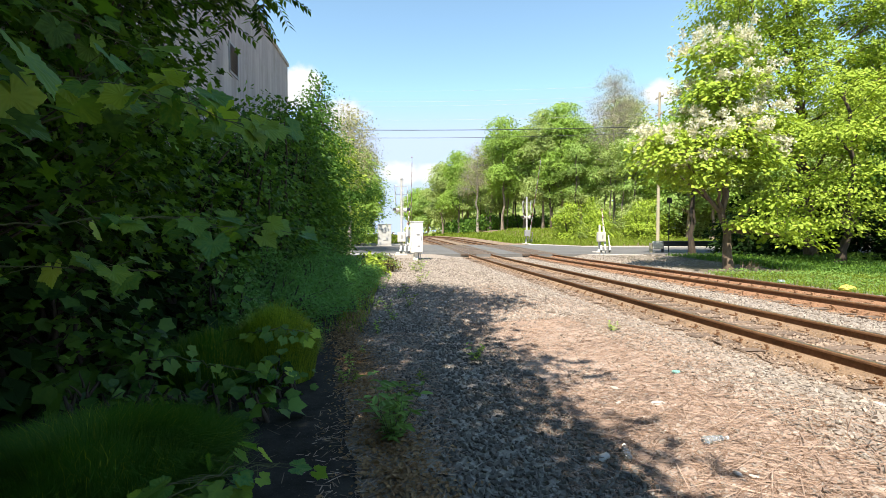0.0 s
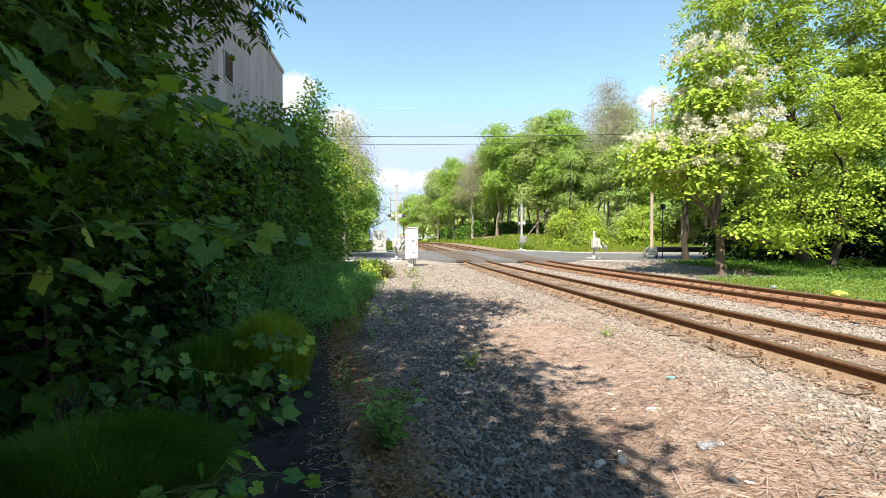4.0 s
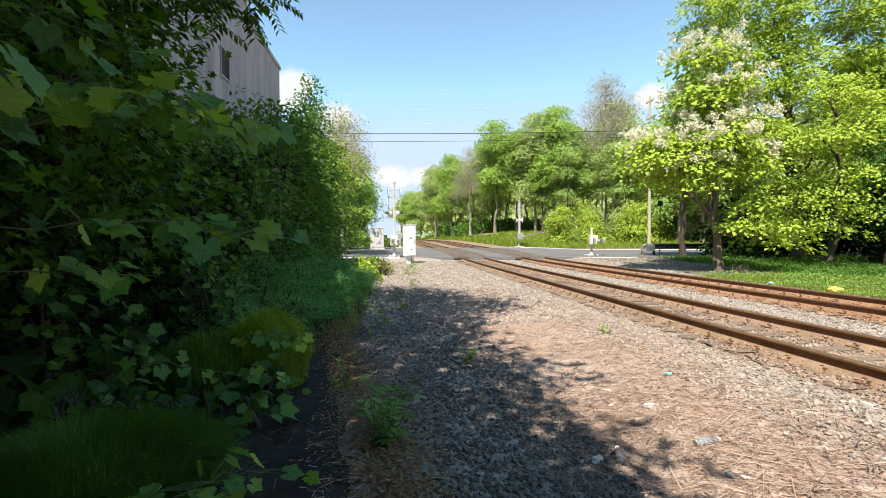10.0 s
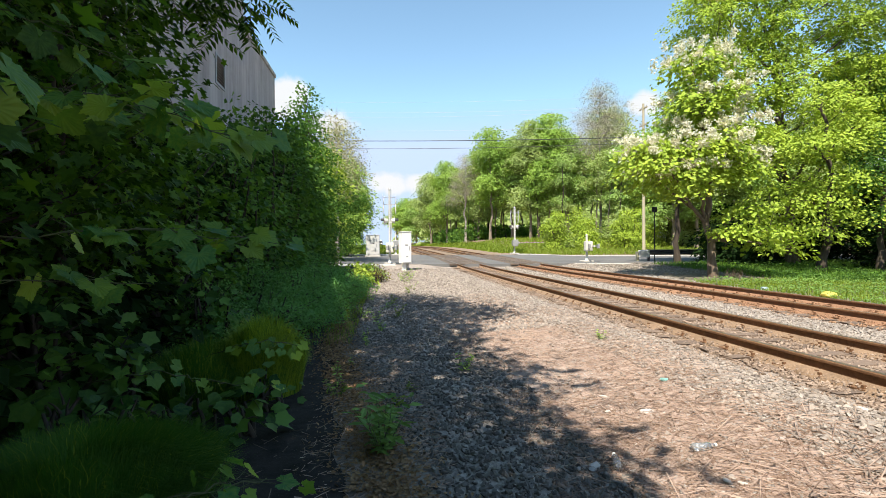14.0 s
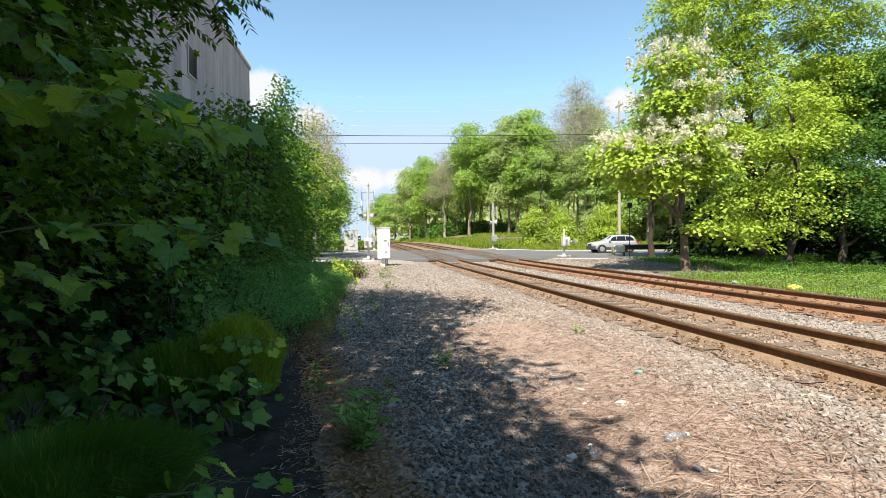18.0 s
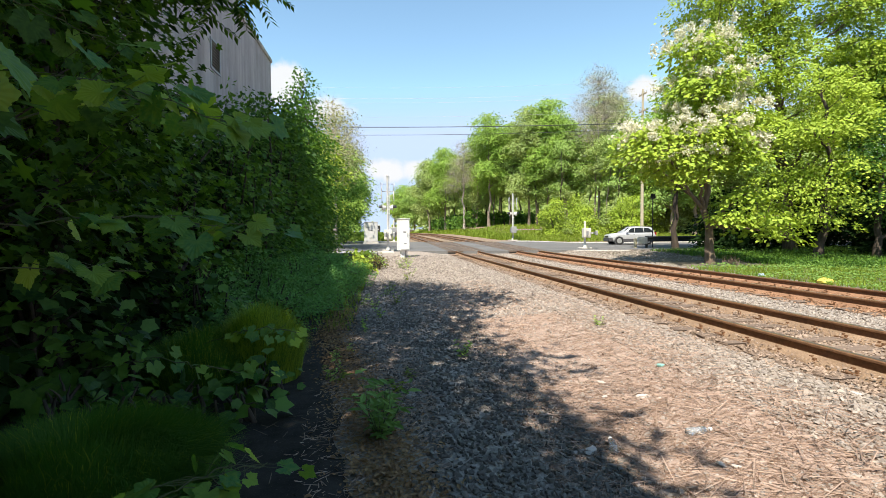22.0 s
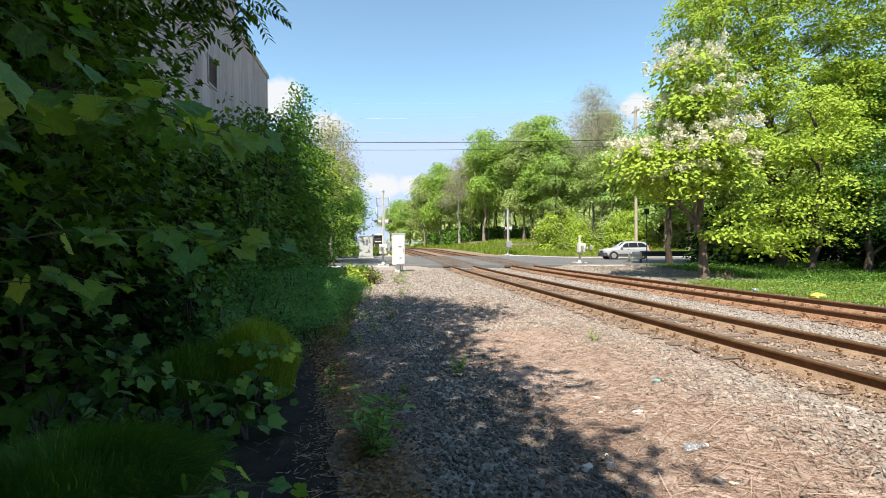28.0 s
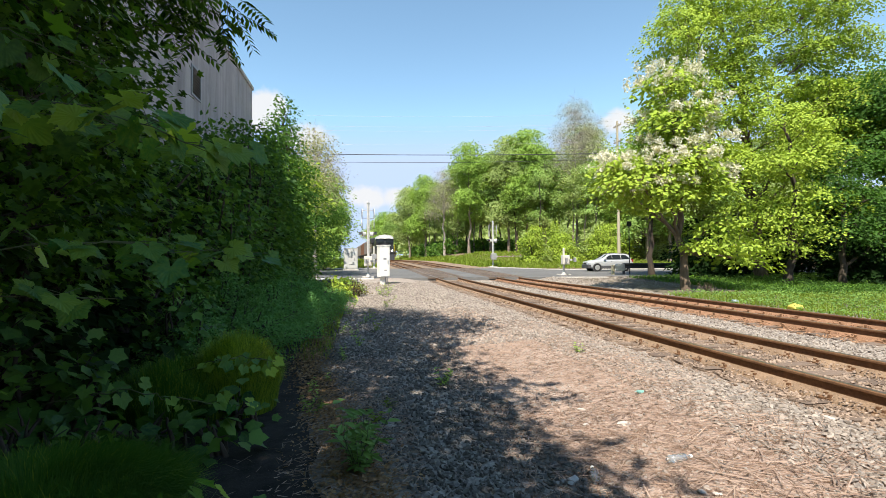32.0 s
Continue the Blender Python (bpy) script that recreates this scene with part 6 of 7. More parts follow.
# waist-high feathery growth in front of them
for k, (x, y, h, w) in enumerate(((-1.9, 8.2, 0.95, 0.8), (-1.75, 9.9, 1.1, 0.9), (-2.6, 9.4, 1.2, 0.9), (-1.7, 11.8, 1.15, 0.95), (-2.6, 12.0, 1.3, 0.9), (-1.45, 13.9, 0.95, 0.9), (-2.3, 14.4, 1.3, 0.95), (-1.35, 16.0, 0.9, 0.85), (-2.2, 17.0, 1.2, 0.95), (-2.4, 7.0, 1.0, 0.6))):
    shrub(x, y, h, w, 540 + k, 0.17, 22, 0.055, LEAF_FERN, SIMPLE, "feathery dark green undergrowth beside the path", low=0.25, name="undergrowth", gap=0.8, loose=0.4)
shrub(-1.05, 19.2, 0.85, 0.9, 560, 0.26, 14, 0.13, LEAF_BRIGHT, HEART, "small leafy bush half in sunlight by the gravel", low=0.25, name="bush")
shrub(-0.75, 21.4, 0.7, 0.7, 561, 0.2, 14, 0.085, LEAF_MID, HEART, "small leafy bush half in sunlight by the gravel", low=0.3, name="bush")
shrub(-0.2, 20.4, 0.75, 0.5, 563, 0.2, 7, 0.08, LEAF_RUSSET, HEART, "sparse bush with reddish young leaves by the gravel", low=0.3, name="bush", gap=1.0)
shrub(-2.7, 22.5, 1.5, 1.0, 562, 0.3, 16, 0.11, LEAF_MID, HEART, "leafy bush at the end of the thicket", low=0.2, name="bush")
# low broad-leaved plants at the wall's foot
for k, (x, y, h, w) in enumerate(((-1.3, 4.3, 0.34, 0.24), (-1.75, 4.3, 0.42, 0.3), (-2.5, 4.7, 0.7, 0.4), (-1.2, 4.95, 0.42, 0.26), (-2.5, 6.9, 1.1, 0.5), (-1.3, 5.6, 0.36, 0.22), (-2.35, 3.8, 0.5, 0.3), (-2.0, 3.95, 0.46, 0.26), (-2.75, 2.75, 0.5, 0.3), (-3.0, 4.4, 1.5, 0.5))):
    shrub(x, y, h, w, 580 + k, 0.22, 4, 0.15, LEAF_PLANT, LOBED, "low plant with broad lobed leaves in the shade", low=0.25, name="broad_leaved_plant", gap=0.8, loose=0.4)


def leafy_branch(name, points, count, size, seed, label, droop=0.9, spread=0.13, first=0.15, leaf=None):
    """A reaching shoot with large lobed leaves on stalks."""
    r = np.random.default_rng(seed)
    t = tagged(empty(name, (0, 0, 0)), label, "branch", "shoots reaching over the path")
    p = np.array(points, float)
    s = np.linspace(0, len(p) - 1, 18)
    line = np.stack([np.interp(s, np.arange(len(p)), p[:, k]) for k in range(3)], -1)
    line += r.normal(size=line.shape) * 0.012
    pieces = [sweep(line, np.linspace(0.006, 0.003, 18), 6)]
    at = r.uniform(first, 1.0, count) * 17
    base = np.stack([np.interp(at, np.arange(18), line[:, k]) for k in range(3)], -1)
    off = r.normal(size=(count, 3)) * spread
    off[:, 2] = np.abs(off[:, 2]) * 0.5 - 0.03
    tip = base + off
    tip[:, 2] -= 0.02
    for b, e in zip(base, tip):
        pieces.append(sweep(curve(b, e, r, 0.15, 4), np.linspace(0.0022, 0.0014, 4), 4))
    along = unit(off * (1, 1, 0) + r.normal(size=off.shape) * 0.06 + np.array((0.05, -0.03, -droop * spread)))
    face = unit(np.array((0.3, -0.32, 0.9)) + 0.45 * r.normal(size=off.shape))
    obj("stem", joined("stem", pieces), STEM, t)
    obj("leaves", leaves("leaves", tip, along, face, size * r.uniform(0.55, 1.15, count), BROAD), leaf or LEAF_NEAR, t)
    return t


STEM = plain("green_stem", (0.09, 0.10, 0.04), 0.6)
SHOOT = "shoot with large lobed green leaves reaching over the path"
# shoots given their own leaf colour are darker, in place of the shade there
leafy_branch("leafy_shoot", ((-2.9, 1.7, 1.95), (-2.1, 2.1, 2.32), (-1.4, 2.5, 2.44), (-0.74, 2.9, 2.3)), 44, 0.2, 700, SHOOT, first=0.3)
leafy_branch("leafy_shoot", ((-2.2, 2.5, 2.1), (-1.6, 2.8, 2.4), (-1.25, 3.05, 2.5), (-0.95, 3.3, 2.42)), 18, 0.22, 709, SHOOT, first=0.5)
leafy_branch("leafy_shoot", ((-2.7, 1.3, 2.3), (-2.2, 1.6, 2.4), (-1.8, 1.8, 2.3), (-1.45, 2.0, 2.2)), 12, 0.2, 701, SHOOT, leaf=LEAF_PLANT)
leafy_branch("leafy_shoot", ((-2.3, 1.3, 2.0), (-1.9, 1.45, 2.2), (-1.5, 1.6, 2.3), (-1.25, 1.66, 2.26)), 4, 0.22, 710, SHOOT, first=0.7)
leafy_branch("leafy_shoot", ((-2.7, 2.0, 1.5), (-2.0, 2.4, 1.72), (-1.3, 2.8, 1.78), (-0.72, 3.3, 1.72)), 26, 0.17, 702, SHOOT, first=0.5)
leafy_branch("leafy_shoot", ((-2.9, 2.2, 1.3), (-2.3, 2.5, 1.5), (-1.8, 2.7, 1.52), (-1.4, 3.0, 1.45)), 16, 0.17, 711, SHOOT, first=0.4)
leafy_branch("leafy_shoot", ((-2.9, 2.8, 2.5), (-2.3, 3.3, 2.75), (-1.8, 3.7, 2.7), (-1.5, 4.1, 2.55)), 24, 0.16, 703, SHOOT, leaf=LEAF_SHADE_TONED)
leafy_branch("leafy_shoot", ((-2.7, 2.4, 2.9), (-2.3, 2.7, 3.05), (-2.0, 3.0, 3.0), (-1.7, 3.2, 2.9)), 14, 0.18, 712, SHOOT, leaf=LEAF_SHADE_TONED)
leafy_branch("leafy_shoot", ((-1.5, 2.2, 0.1), (-1.15, 2.5, 0.33), (-0.9, 2.62, 0.42), (-0.64, 2.7, 0.38)), 20, 0.16, 704, SHOOT, first=0.3)
leafy_branch("leafy_shoot", ((-2.6, 4.4, 0.5), (-2.0, 4.3, 0.62), (-1.5, 4.3, 0.5), (-1.1, 4.5, 0.35)), 16, 0.14, 706, SHOOT)
leafy_branch("leafy_shoot", ((-1.9, 5.2, 0.5), (-1.5, 5.1, 0.66), (-1.2, 5.1, 0.7), (-0.9, 5.2, 0.62)), 16, 0.15, 713, SHOOT, first=0.4)


def feather_branch():
    """An overhanging bough with long feather-like compound leaves."""
    r = np.random.default_rng(720)
    t = tagged(empty("overhanging_bough", (0, 0, 0)), "overhanging bough with long feathered leaves against the sky", "branch")
    wood, places, along, face, size = [], [], [], [], []
    main = curve((-3.9, 4.2, 5.0), (-1.75, 5.6, 4.6), r, 0.05, 10, 0.5)
    wood.append(sweep(main, np.linspace(0.05, 0.012, 10), 6))
    for k in range(240):
        b = main[r.integers(2, 10)] + r.normal(size=3) * (0.34, 0.36, 0.2)
        d = unit(np.array((r.normal() * 0.6 + 0.35, r.normal() * 0.6 + 0.2, -0.12 + 0.25 * r.normal())))
        length = r.uniform(0.32, 0.55)
        s = np.linspace(0, 1, 9)[:, None]
        q = b + d * length * s + np.array((0, 0, -0.16)) * s ** 2 * length
        wood.append(sweep(q, np.linspace(0.004, 0.002, 9), 4))
        side = unit(np.cross(d, (0, 0, 1)))
        for j in range(1, 9):
            for sgn in (-1, 1):
                places.append(q[j])
                along.append(side * sgn + d * 0.5 + np.array((0, 0, -0.45)))
                face.append(np.array((0, 0, 1)) + r.normal(size=3) * 0.25)
                size.append(0.135 * r.uniform(0.8, 1.1))
    obj("bough", joined("bough", wood), BARK, t)
    narrow = (SIMPLE[0] * (0.6, 1, 1), SIMPLE[1])
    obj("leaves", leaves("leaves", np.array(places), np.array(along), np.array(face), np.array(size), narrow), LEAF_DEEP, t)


feather_branch()


# ---------------------------------------------------------------- grass and weeds
def grass(name, n, area, height, mat, label, seed, bend_by=0.5, width=0.006, where=None, kind="stuff", category="grass", segs=3):
    """Blades with a bend, rooted on the ground. area: a function of the generator that gives x, y."""
    r = np.random.default_rng(seed)
    x, y = area(r, n)
    z = surface(x, y)
    h = height * r.uniform(0.4, 1.2, n)
    a = r.uniform(0, 6.28, n)
    lean = bend_by * r.uniform(0.1, 1.0, n)
    d = np.stack([np.cos(a), np.sin(a), 0 * a], -1)
    sd = np.stack([-np.sin(a), np.cos(a), 0 * a], -1) * width
    base = np.stack([x, y, z], -1)
    v = []
    for k in range(segs):
        s = k / segs
        c = base + (d * (lean * s * s)[:, None] + np.array((0, 0, 1)) * (s * (1 - 0.3 * lean * s))[:, None]) * h[:, None]
        w = 1 - 0.6 * s
        v += [c - sd * w, c + sd * w]
    v.append(base + (d * lean[:, None] + np.array((0, 0, 1)) * (1 - 0.3 * lean)[:, None]) * h[:, None])
    m = len(v)
    v = np.stack(v, 1).reshape(-1, 3)
    f = []
    for k in range(segs - 1):
        f += [(2 * k, 2 * k + 1, 2 * k + 3), (2 * k, 2 * k + 3, 2 * k + 2)]
    f.append((m - 3, m - 2, m - 1))
    f = np.array(f)[None] + (np.arange(n) * m)[:, None, None]
    return tagged(obj(name, mesh_arrays(name, v, f.reshape(-1, 3)), mat), label, category, kind=kind)


def field(x0, x1, y0, y1):
    return lambda r, n: (r.uniform(x0, x1, n), r.uniform(y0, y1, n))


def mound(x, y, w, d):
    return lambda r, n: (x + r.normal(size=n) * w, y + r.normal(size=n) * d)


def grass_mound(x, y, wide, high, n, seed, label, young=0.06):
    """A drooping tussock: fine blades that rise from the middle and arch outward."""
    r = np.random.default_rng(seed)
    t = tagged(empty("grass_tussock", foot(x, y)), label, "grass")
    for name, share, mat in (("turf", 1 - young, LEAF_TURF), ("young_turf", young, LEAF_YOUNG)):
        m = int(n * share)
        a, q = r.uniform(0, 6.28, m), np.sqrt(r.random(m))
        d = np.stack([np.cos(a), np.sin(a), 0 * a], -1)
        root = d * (q * wide * 0.85)[:, None]
        root[:, 2] = -0.03
        reach = wide * (0.2 + 0.3 * q) * r.uniform(0.7, 1.1, m)
        top = high * (1 - 0.45 * q * q) * r.uniform(0.75, 1.1, m)
        sd = np.stack([-np.sin(a), np.cos(a), 0 * a], -1) * 0.0034
        rows = []
        for s in (0.0, 0.35, 0.7, 1.0):
            c = root + d * (reach * s ** 1.6)[:, None] * 0.6 + np.array((0, 0, 1)) * (top * (1.55 * s - 0.55 * s ** 3) * 0.95)[:, None] + r.normal(size=(m, 3)) * 0.03 * s
            rows += [c - sd * (1.1 - s), c + sd * (1.1 - s)]
        v = np.stack(rows, 1).reshape(-1, 3)
        f = np.array([(0, 1, 3, 2), (2, 3, 5, 4), (4, 5, 7, 6)])[None] + (np.arange(m) * 8)[:, None, None]
        obj(name, mesh_arrays(name, v, f.reshape(-1, 4)), mat, t)
    return t


grass_mound(-1.40, 5.6, 0.52, 0.9, 14000, 800, "soft dome of fine green grass beside the path", 0.75)
grass_mound(-1.95, 5.35, 0.62, 0.66, 9000, 802, "soft dome of fine dark grass beside the path", 0.15)
grass_mound(-1.85, 3.05, 0.84, 0.52, 20000, 801, "soft dome of fine dark grass beside the path")
def verge(r, n):
    """The open strip between the track and the trees."""
    x = r.uniform(13.0, 29, n)
    return x, 7.5 + r.random(n) * (np.minimum(18.6, 19.0 - 0.32 * (x - 16)) - 7.5)


grass("grass", 30000, verge, 0.2, LEAF_GRASS, "bright green grass and weeds beyond the tracks", 802, 0.8, 0.009)
# darker than the verge grass: tree shade painted into the blades
grass("grass", 26000, field(17.6, 36, 17.0, 29), 0.3, LEAF_SHADE_TONED, "grass under the trees with shade put into its darker colour", 803, 0.6, 0.014)
grass("grass", 26000, lambda r, n: ((lambda y: (14.2 + bend(y) + (y - 48) * 0.02 + r.random(n) ** 1.3 * 36, y))(48.3 + r.random(n) * 26)), 0.42, LEAF_GRASS, "sunlit tall grass bank beyond the road", 804, 0.7, 0.03)
grass("grass", 9000, lambda r, n: ((lambda y: (13.2 + bend(y) + r.random(n) * 3.5, y))(50 + r.random(n) * 90)), 0.55, LEAF_GRASS, "sunlit tall grass beside the far line", 805, 0.6, 0.06)
grass("grass", 6000, lambda r, n: ((lambda y: (2.5 + bend(y) - r.random(n) * 6, y))(50 + r.random(n) * 90)), 0.5, LEAF_GRASS, "grass beside the far line", 806, 0.6, 0.06)
grass("grass", 1500, lambda r, n: (-0.55 - r.random(n) ** 1.5 * 1.0 + 0 * r.random(n), r.uniform(8, 22, n)), 0.22, LEAF_GRASS, "thin grass at the edge of the gravel", 807, 0.9, 0.005)
grass("dry_grass", 110, mound(16.3, 20.0, 0.16, 0.16), 0.5, STRAW, "tuft of dry yellow grass at the tree's foot", 808, 0.6, 0.006, kind="")


def weed(x, y, h, n, size, seed, leaf=LEAF_MID, label="small green weed growing in the gravel", dead=False):
    r = np.random.default_rng(seed)
    t = tagged(empty("weed", foot(x, y)), label, "weed", "weeds in the gravel")
    stems, places, along, face = [], [], [], []
    for k in range(max(3, n // 7)):
        a, l = r.uniform(0, 6.28), h * r.uniform(0.5, 1.1)
        tip = np.array((math.cos(a) * l * 0.6, math.sin(a) * l * 0.6, l))
        q = curve((0, 0, -0.02), tip, r, 0.15, 6)
        stems.append(sweep(q, np.linspace(0.004, 0.0015, 6), 4))
        for j in range(1, 6):
            for _ in range(2):
                places.append(q[j] + r.normal(size=3) * 0.01)
                b = r.uniform(0, 6.28)
                along.append((math.cos(b), math.sin(b), r.uniform(-0.3, 0.5)))
                face.append((0.3 * r.normal(), 0.3 * r.normal(), 1.0))
    obj("stem", joined("stem", stems), STEM, t)
    m = len(places)
    narrow = (BLADE[0] * (0.75, 1, 1), BLADE[1])
    obj("leaves", leaves("leaves", np.array(places), np.array(along), np.array(face), size * r.uniform(0.6, 1.2, m), narrow), leaf, t)
    return t


WEEDS = ((-0.02, 3.78, 0.46, 110, 0.12), (0.06, 4.3, 0.36, 50, 0.11), (-0.58, 5.4, 0.2, 40, 0.06), (-0.5, 5.3, 0.16, 30, 0.05), (1.05, 6.2, 0.24, 24, 0.08), (1.12, 6.4, 0.18, 14, 0.07), (0.3, 11.0, 0.34, 40, 0.09), (-0.15, 10.6, 0.3, 30, 0.08), (1.15, 20.8, 0.55, 40, 0.12), (0.95, 20.2, 0.4, 30, 0.1), (-0.3, 7.9, 0.22, 30, 0.07), (-0.05, 9.3, 0.3, 30, 0.08),
         (0.15, 4.9, 0.16, 20, 0.07), (-0.62, 6.3, 0.18, 34, 0.06), (-0.45, 6.7, 0.14, 26, 0.05), (0.3, 5.4, 0.12, 16, 0.06), (-0.4, 11.0, 0.25, 30, 0.08), (0.1, 12.6, 0.25, 26, 0.08), (0.9, 16.5, 0.35, 30, 0.1), (1.1, 17.6, 0.3, 24, 0.1), (0.8, 21.0, 0.4, 36, 0.11),
         (1.2, 23.5, 0.4, 40, 0.12), (3.65, 7.5, 0.16, 20, 0.06), (3.6, 7.4, 0.12, 14, 0.05), (0.25, 13.6, 0.25, 26, 0.08), (-0.35, 14.6, 0.3, 30, 0.09), (-0.25, 16.8, 0.35, 34, 0.1))
for k, (x, y, h, n, s) in enumerate(WEEDS):
    weed(x, y, h, n, s, 900 + k, LEAF_SIDE if k < 2 else (LEAF_MID if k % 3 else LEAF_GRASS))


# low leafy weeds that make the bank beyond the tracks
def weed_bank(name, n, area, height, size, mat, label, seed):
    r = np.random.default_rng(seed)
    x, y = area(r, n)
    lump = 0.5 + 0.5 * np.clip(bumps(x, y, 1.2, seed) * 2.5, -1, 1)
    z = surface(x, y) + height * (0.25 + 0.75 * lump) * r.uniform(0.3, 1.0, n)
    p = np.stack([x, y, z], -1)
    return tagged(obj(name, leaves(name, p, r.normal(size=(n, 3)) * (1, 1, 0.3), r.normal(size=(n, 3)) * 0.4 + (0, -0.2, 0.8), size * r.uniform(0.6, 1.3, n), BLADE), mat), label, "weeds", kind="stuff")


# darker leaf than on the verge, in place of the tree shade
weed_bank("weed_bank", 8000, field(17.8, 34, 16.6, 27), 0.4, 0.14, LEAF_SHADE_TONED, "leafy weeds under the trees with shade put into their darker colour", 952)
weed_bank("weed_bank", 17000, verge, 0.34, 0.08, LEAF_SIDE, "bright leafy weeds beyond the tracks", 950)
weed_bank("weed_bank", 9000, lambda r, n: ((lambda y: (14.6 + bend(y) + r.random(n) * 40, y))(50 + r.random(n) * 24)), 0.6, 0.2, LEAF_GRASS, "leafy weeds on the bank beyond the road", 951)

# the thicket at the foot of the wood
for k in range(5, 30):
    r = np.random.default_rng(960 + k)
    y = 56.5 + 7 * r.random()
    x = 13.5 + float(bend(y)) + k * 1.7 + 1.2 * r.normal()
    h = r.uniform(3.0, 6.5)
    shrub(x, y, h, r.uniform(1.5, 2.3), 960 + k, 0.75, 44, 0.24, (LEAF_FAR, LEAF_BRIGHT, LEAF_BRIGHT)[k % 3], OVAL, "leafy thicket at the foot of the wood", low=0.1, name="thicket_bush")
# near-black leaves put the shade under the roadside trees into the colour
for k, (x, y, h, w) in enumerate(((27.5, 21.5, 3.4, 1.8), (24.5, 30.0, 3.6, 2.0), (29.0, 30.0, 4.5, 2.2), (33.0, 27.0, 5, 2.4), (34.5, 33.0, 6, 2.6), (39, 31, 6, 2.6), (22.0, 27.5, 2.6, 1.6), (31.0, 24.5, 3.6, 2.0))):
    shrub(x, y, h, w, 1000 + k, 0.8, 60, 0.24, LEAF_PAINTED_SHADE, OVAL, "thicket under the roadside trees with shade painted into near-black leaves", low=0.2, name="thicket_bush")


def far_woods():
    """Woods that close the distance all round."""
    r = np.random.default_rng(1010)
    n = 60000
    ang = r.uniform(-1.2, 1.5, n)
    dist = r.uniform(120, 270, n)
    x, y = np.sin(ang) * dist, np.cos(ang) * dist
    line = 5.0 + bend(y)
    away = np.abs(x - line) > 9 + 0 * x
    x, y = x[away], y[away]
    top = 13 + 3.0 * bumps(x, y, 0.12, 5) + 2.0 * bumps(x, y, 0.5, 6)
    z = land(x, np.minimum(y, 300)) + top * r.random(len(x)) ** 0.6
    p = np.stack([x, y, z], -1)
    k = len(p)
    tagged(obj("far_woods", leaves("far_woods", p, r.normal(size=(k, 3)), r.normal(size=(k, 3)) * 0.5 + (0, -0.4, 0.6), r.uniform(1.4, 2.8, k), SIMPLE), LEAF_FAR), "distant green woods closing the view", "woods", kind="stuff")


far_woods()


def undergrowth_of_wood():
    """Saplings and brush between the trunks of the wood, their dark leaf colour standing in for its inner shade."""
    r = np.random.default_rng(1011)
    n = 30000
    y = 84 + 40 * r.random(n)
    x = 14.5 + bend(y) + (y - 60) * 0.02 + r.random(n) * 60
    z = land(x, y) + (1.4 + 2.4 * (0.5 + 0.5 * bumps(x, y, 0.6, 12))) * r.random(n) ** 0.8
    p = np.stack([x, y, z], -1)
    tagged(obj("brush", leaves("brush", p, r.normal(size=(n, 3)), r.normal(size=(n, 3)) * 0.5 + (0, -0.4, 0.6), r.uniform(0.35, 0.7, n), SIMPLE), LEAF_SHADE_TONED), "dense brush between the trunks with the shade of the wood painted into its leaves", "brush", kind="stuff")


undergrowth_of_wood()


# ---------------------------------------------------------------- stones, straw and litter
def stone_mesh(seed):
    r = random.Random(seed)
    bm = bmesh.new()
    # broken rubble: the hull of a few points
    for _ in range(9):
        d = Vector((r.gauss(0, 1), r.gauss(0, 1), r.gauss(0, 1))).normalized() * r.uniform(0.42, 0.58)
        bm.verts.new((d.x * 1.2, d.y * 0.95, d.z * 0.75))
    hull = bmesh.ops.convex_hull(bm, input=bm.verts)
    bmesh.ops.delete(bm, geom=list({g for g in hull["geom_interior"] + hull["geom_unused"] if isinstance(g, bmesh.types.BMVert)}), context="VERTS")
    me = bpy.data.meshes.new("stone")
    bm.to_mesh(me)
    bm.free()
    return me


def stone_arrays(seed):
    me = stone_mesh(seed)
    v = np.array([q.co for q in me.vertices])
    f = np.array([list(p.vertices) for p in me.polygons])
    bpy.data.meshes.remove(me)
    return v, f


SHAPES = [stone_arrays(k) for k in range(14)]


def spin(r, n, tip=0.5):
    """Random turns, mostly about the upright."""
    a, b, c = r.uniform(0, 6.28, n), r.normal(size=n) * tip, r.normal(size=n) * tip
    ca, sa, cb, sb, cc, sc = np.cos(a), np.sin(a), np.cos(b), np.sin(b), np.cos(c), np.sin(c)
    o, i = np.zeros(n), np.ones(n)
    rz = np.stack([ca, -sa, o, sa, ca, o, o, o, i], -1).reshape(-1, 3, 3)
    rx = np.stack([i, o, o, o, cb, -sb, o, sb, cb], -1).reshape(-1, 3, 3)
    ry = np.stack([cc, o, sc, o, i, o, -sc, o, cc], -1).reshape(-1, 3, 3)
    return rz @ rx @ ry


def stones(name, x, y, size, mat, label, seed, lift=0.15, floor=None):
    r = np.random.default_rng(seed)
    n = len(x)
    z = (surface(x, y) if floor is None else floor(x, y)) + size * lift
    turn, pick = spin(r, n), r.integers(0, len(SHAPES), n)
    vs, fs, k = [], [], 0
    for s, (v, f) in enumerate(SHAPES):
        m = pick == s
        w = np.einsum("nij,vj->nvi", turn[m], v) * size[m][:, None, None] + np.stack([x[m], y[m], z[m]], -1)[:, None]
        vs.append(w.reshape(-1, 3))
        fs.append((f[None] + (np.arange(m.sum()) * len(v))[:, None, None]).reshape(-1, 3) + k)
        k += len(vs[-1])
    return tagged(obj(name, mesh_arrays(name, np.concatenate(vs), np.concatenate(fs)), mat), label, "stones", kind="stuff")


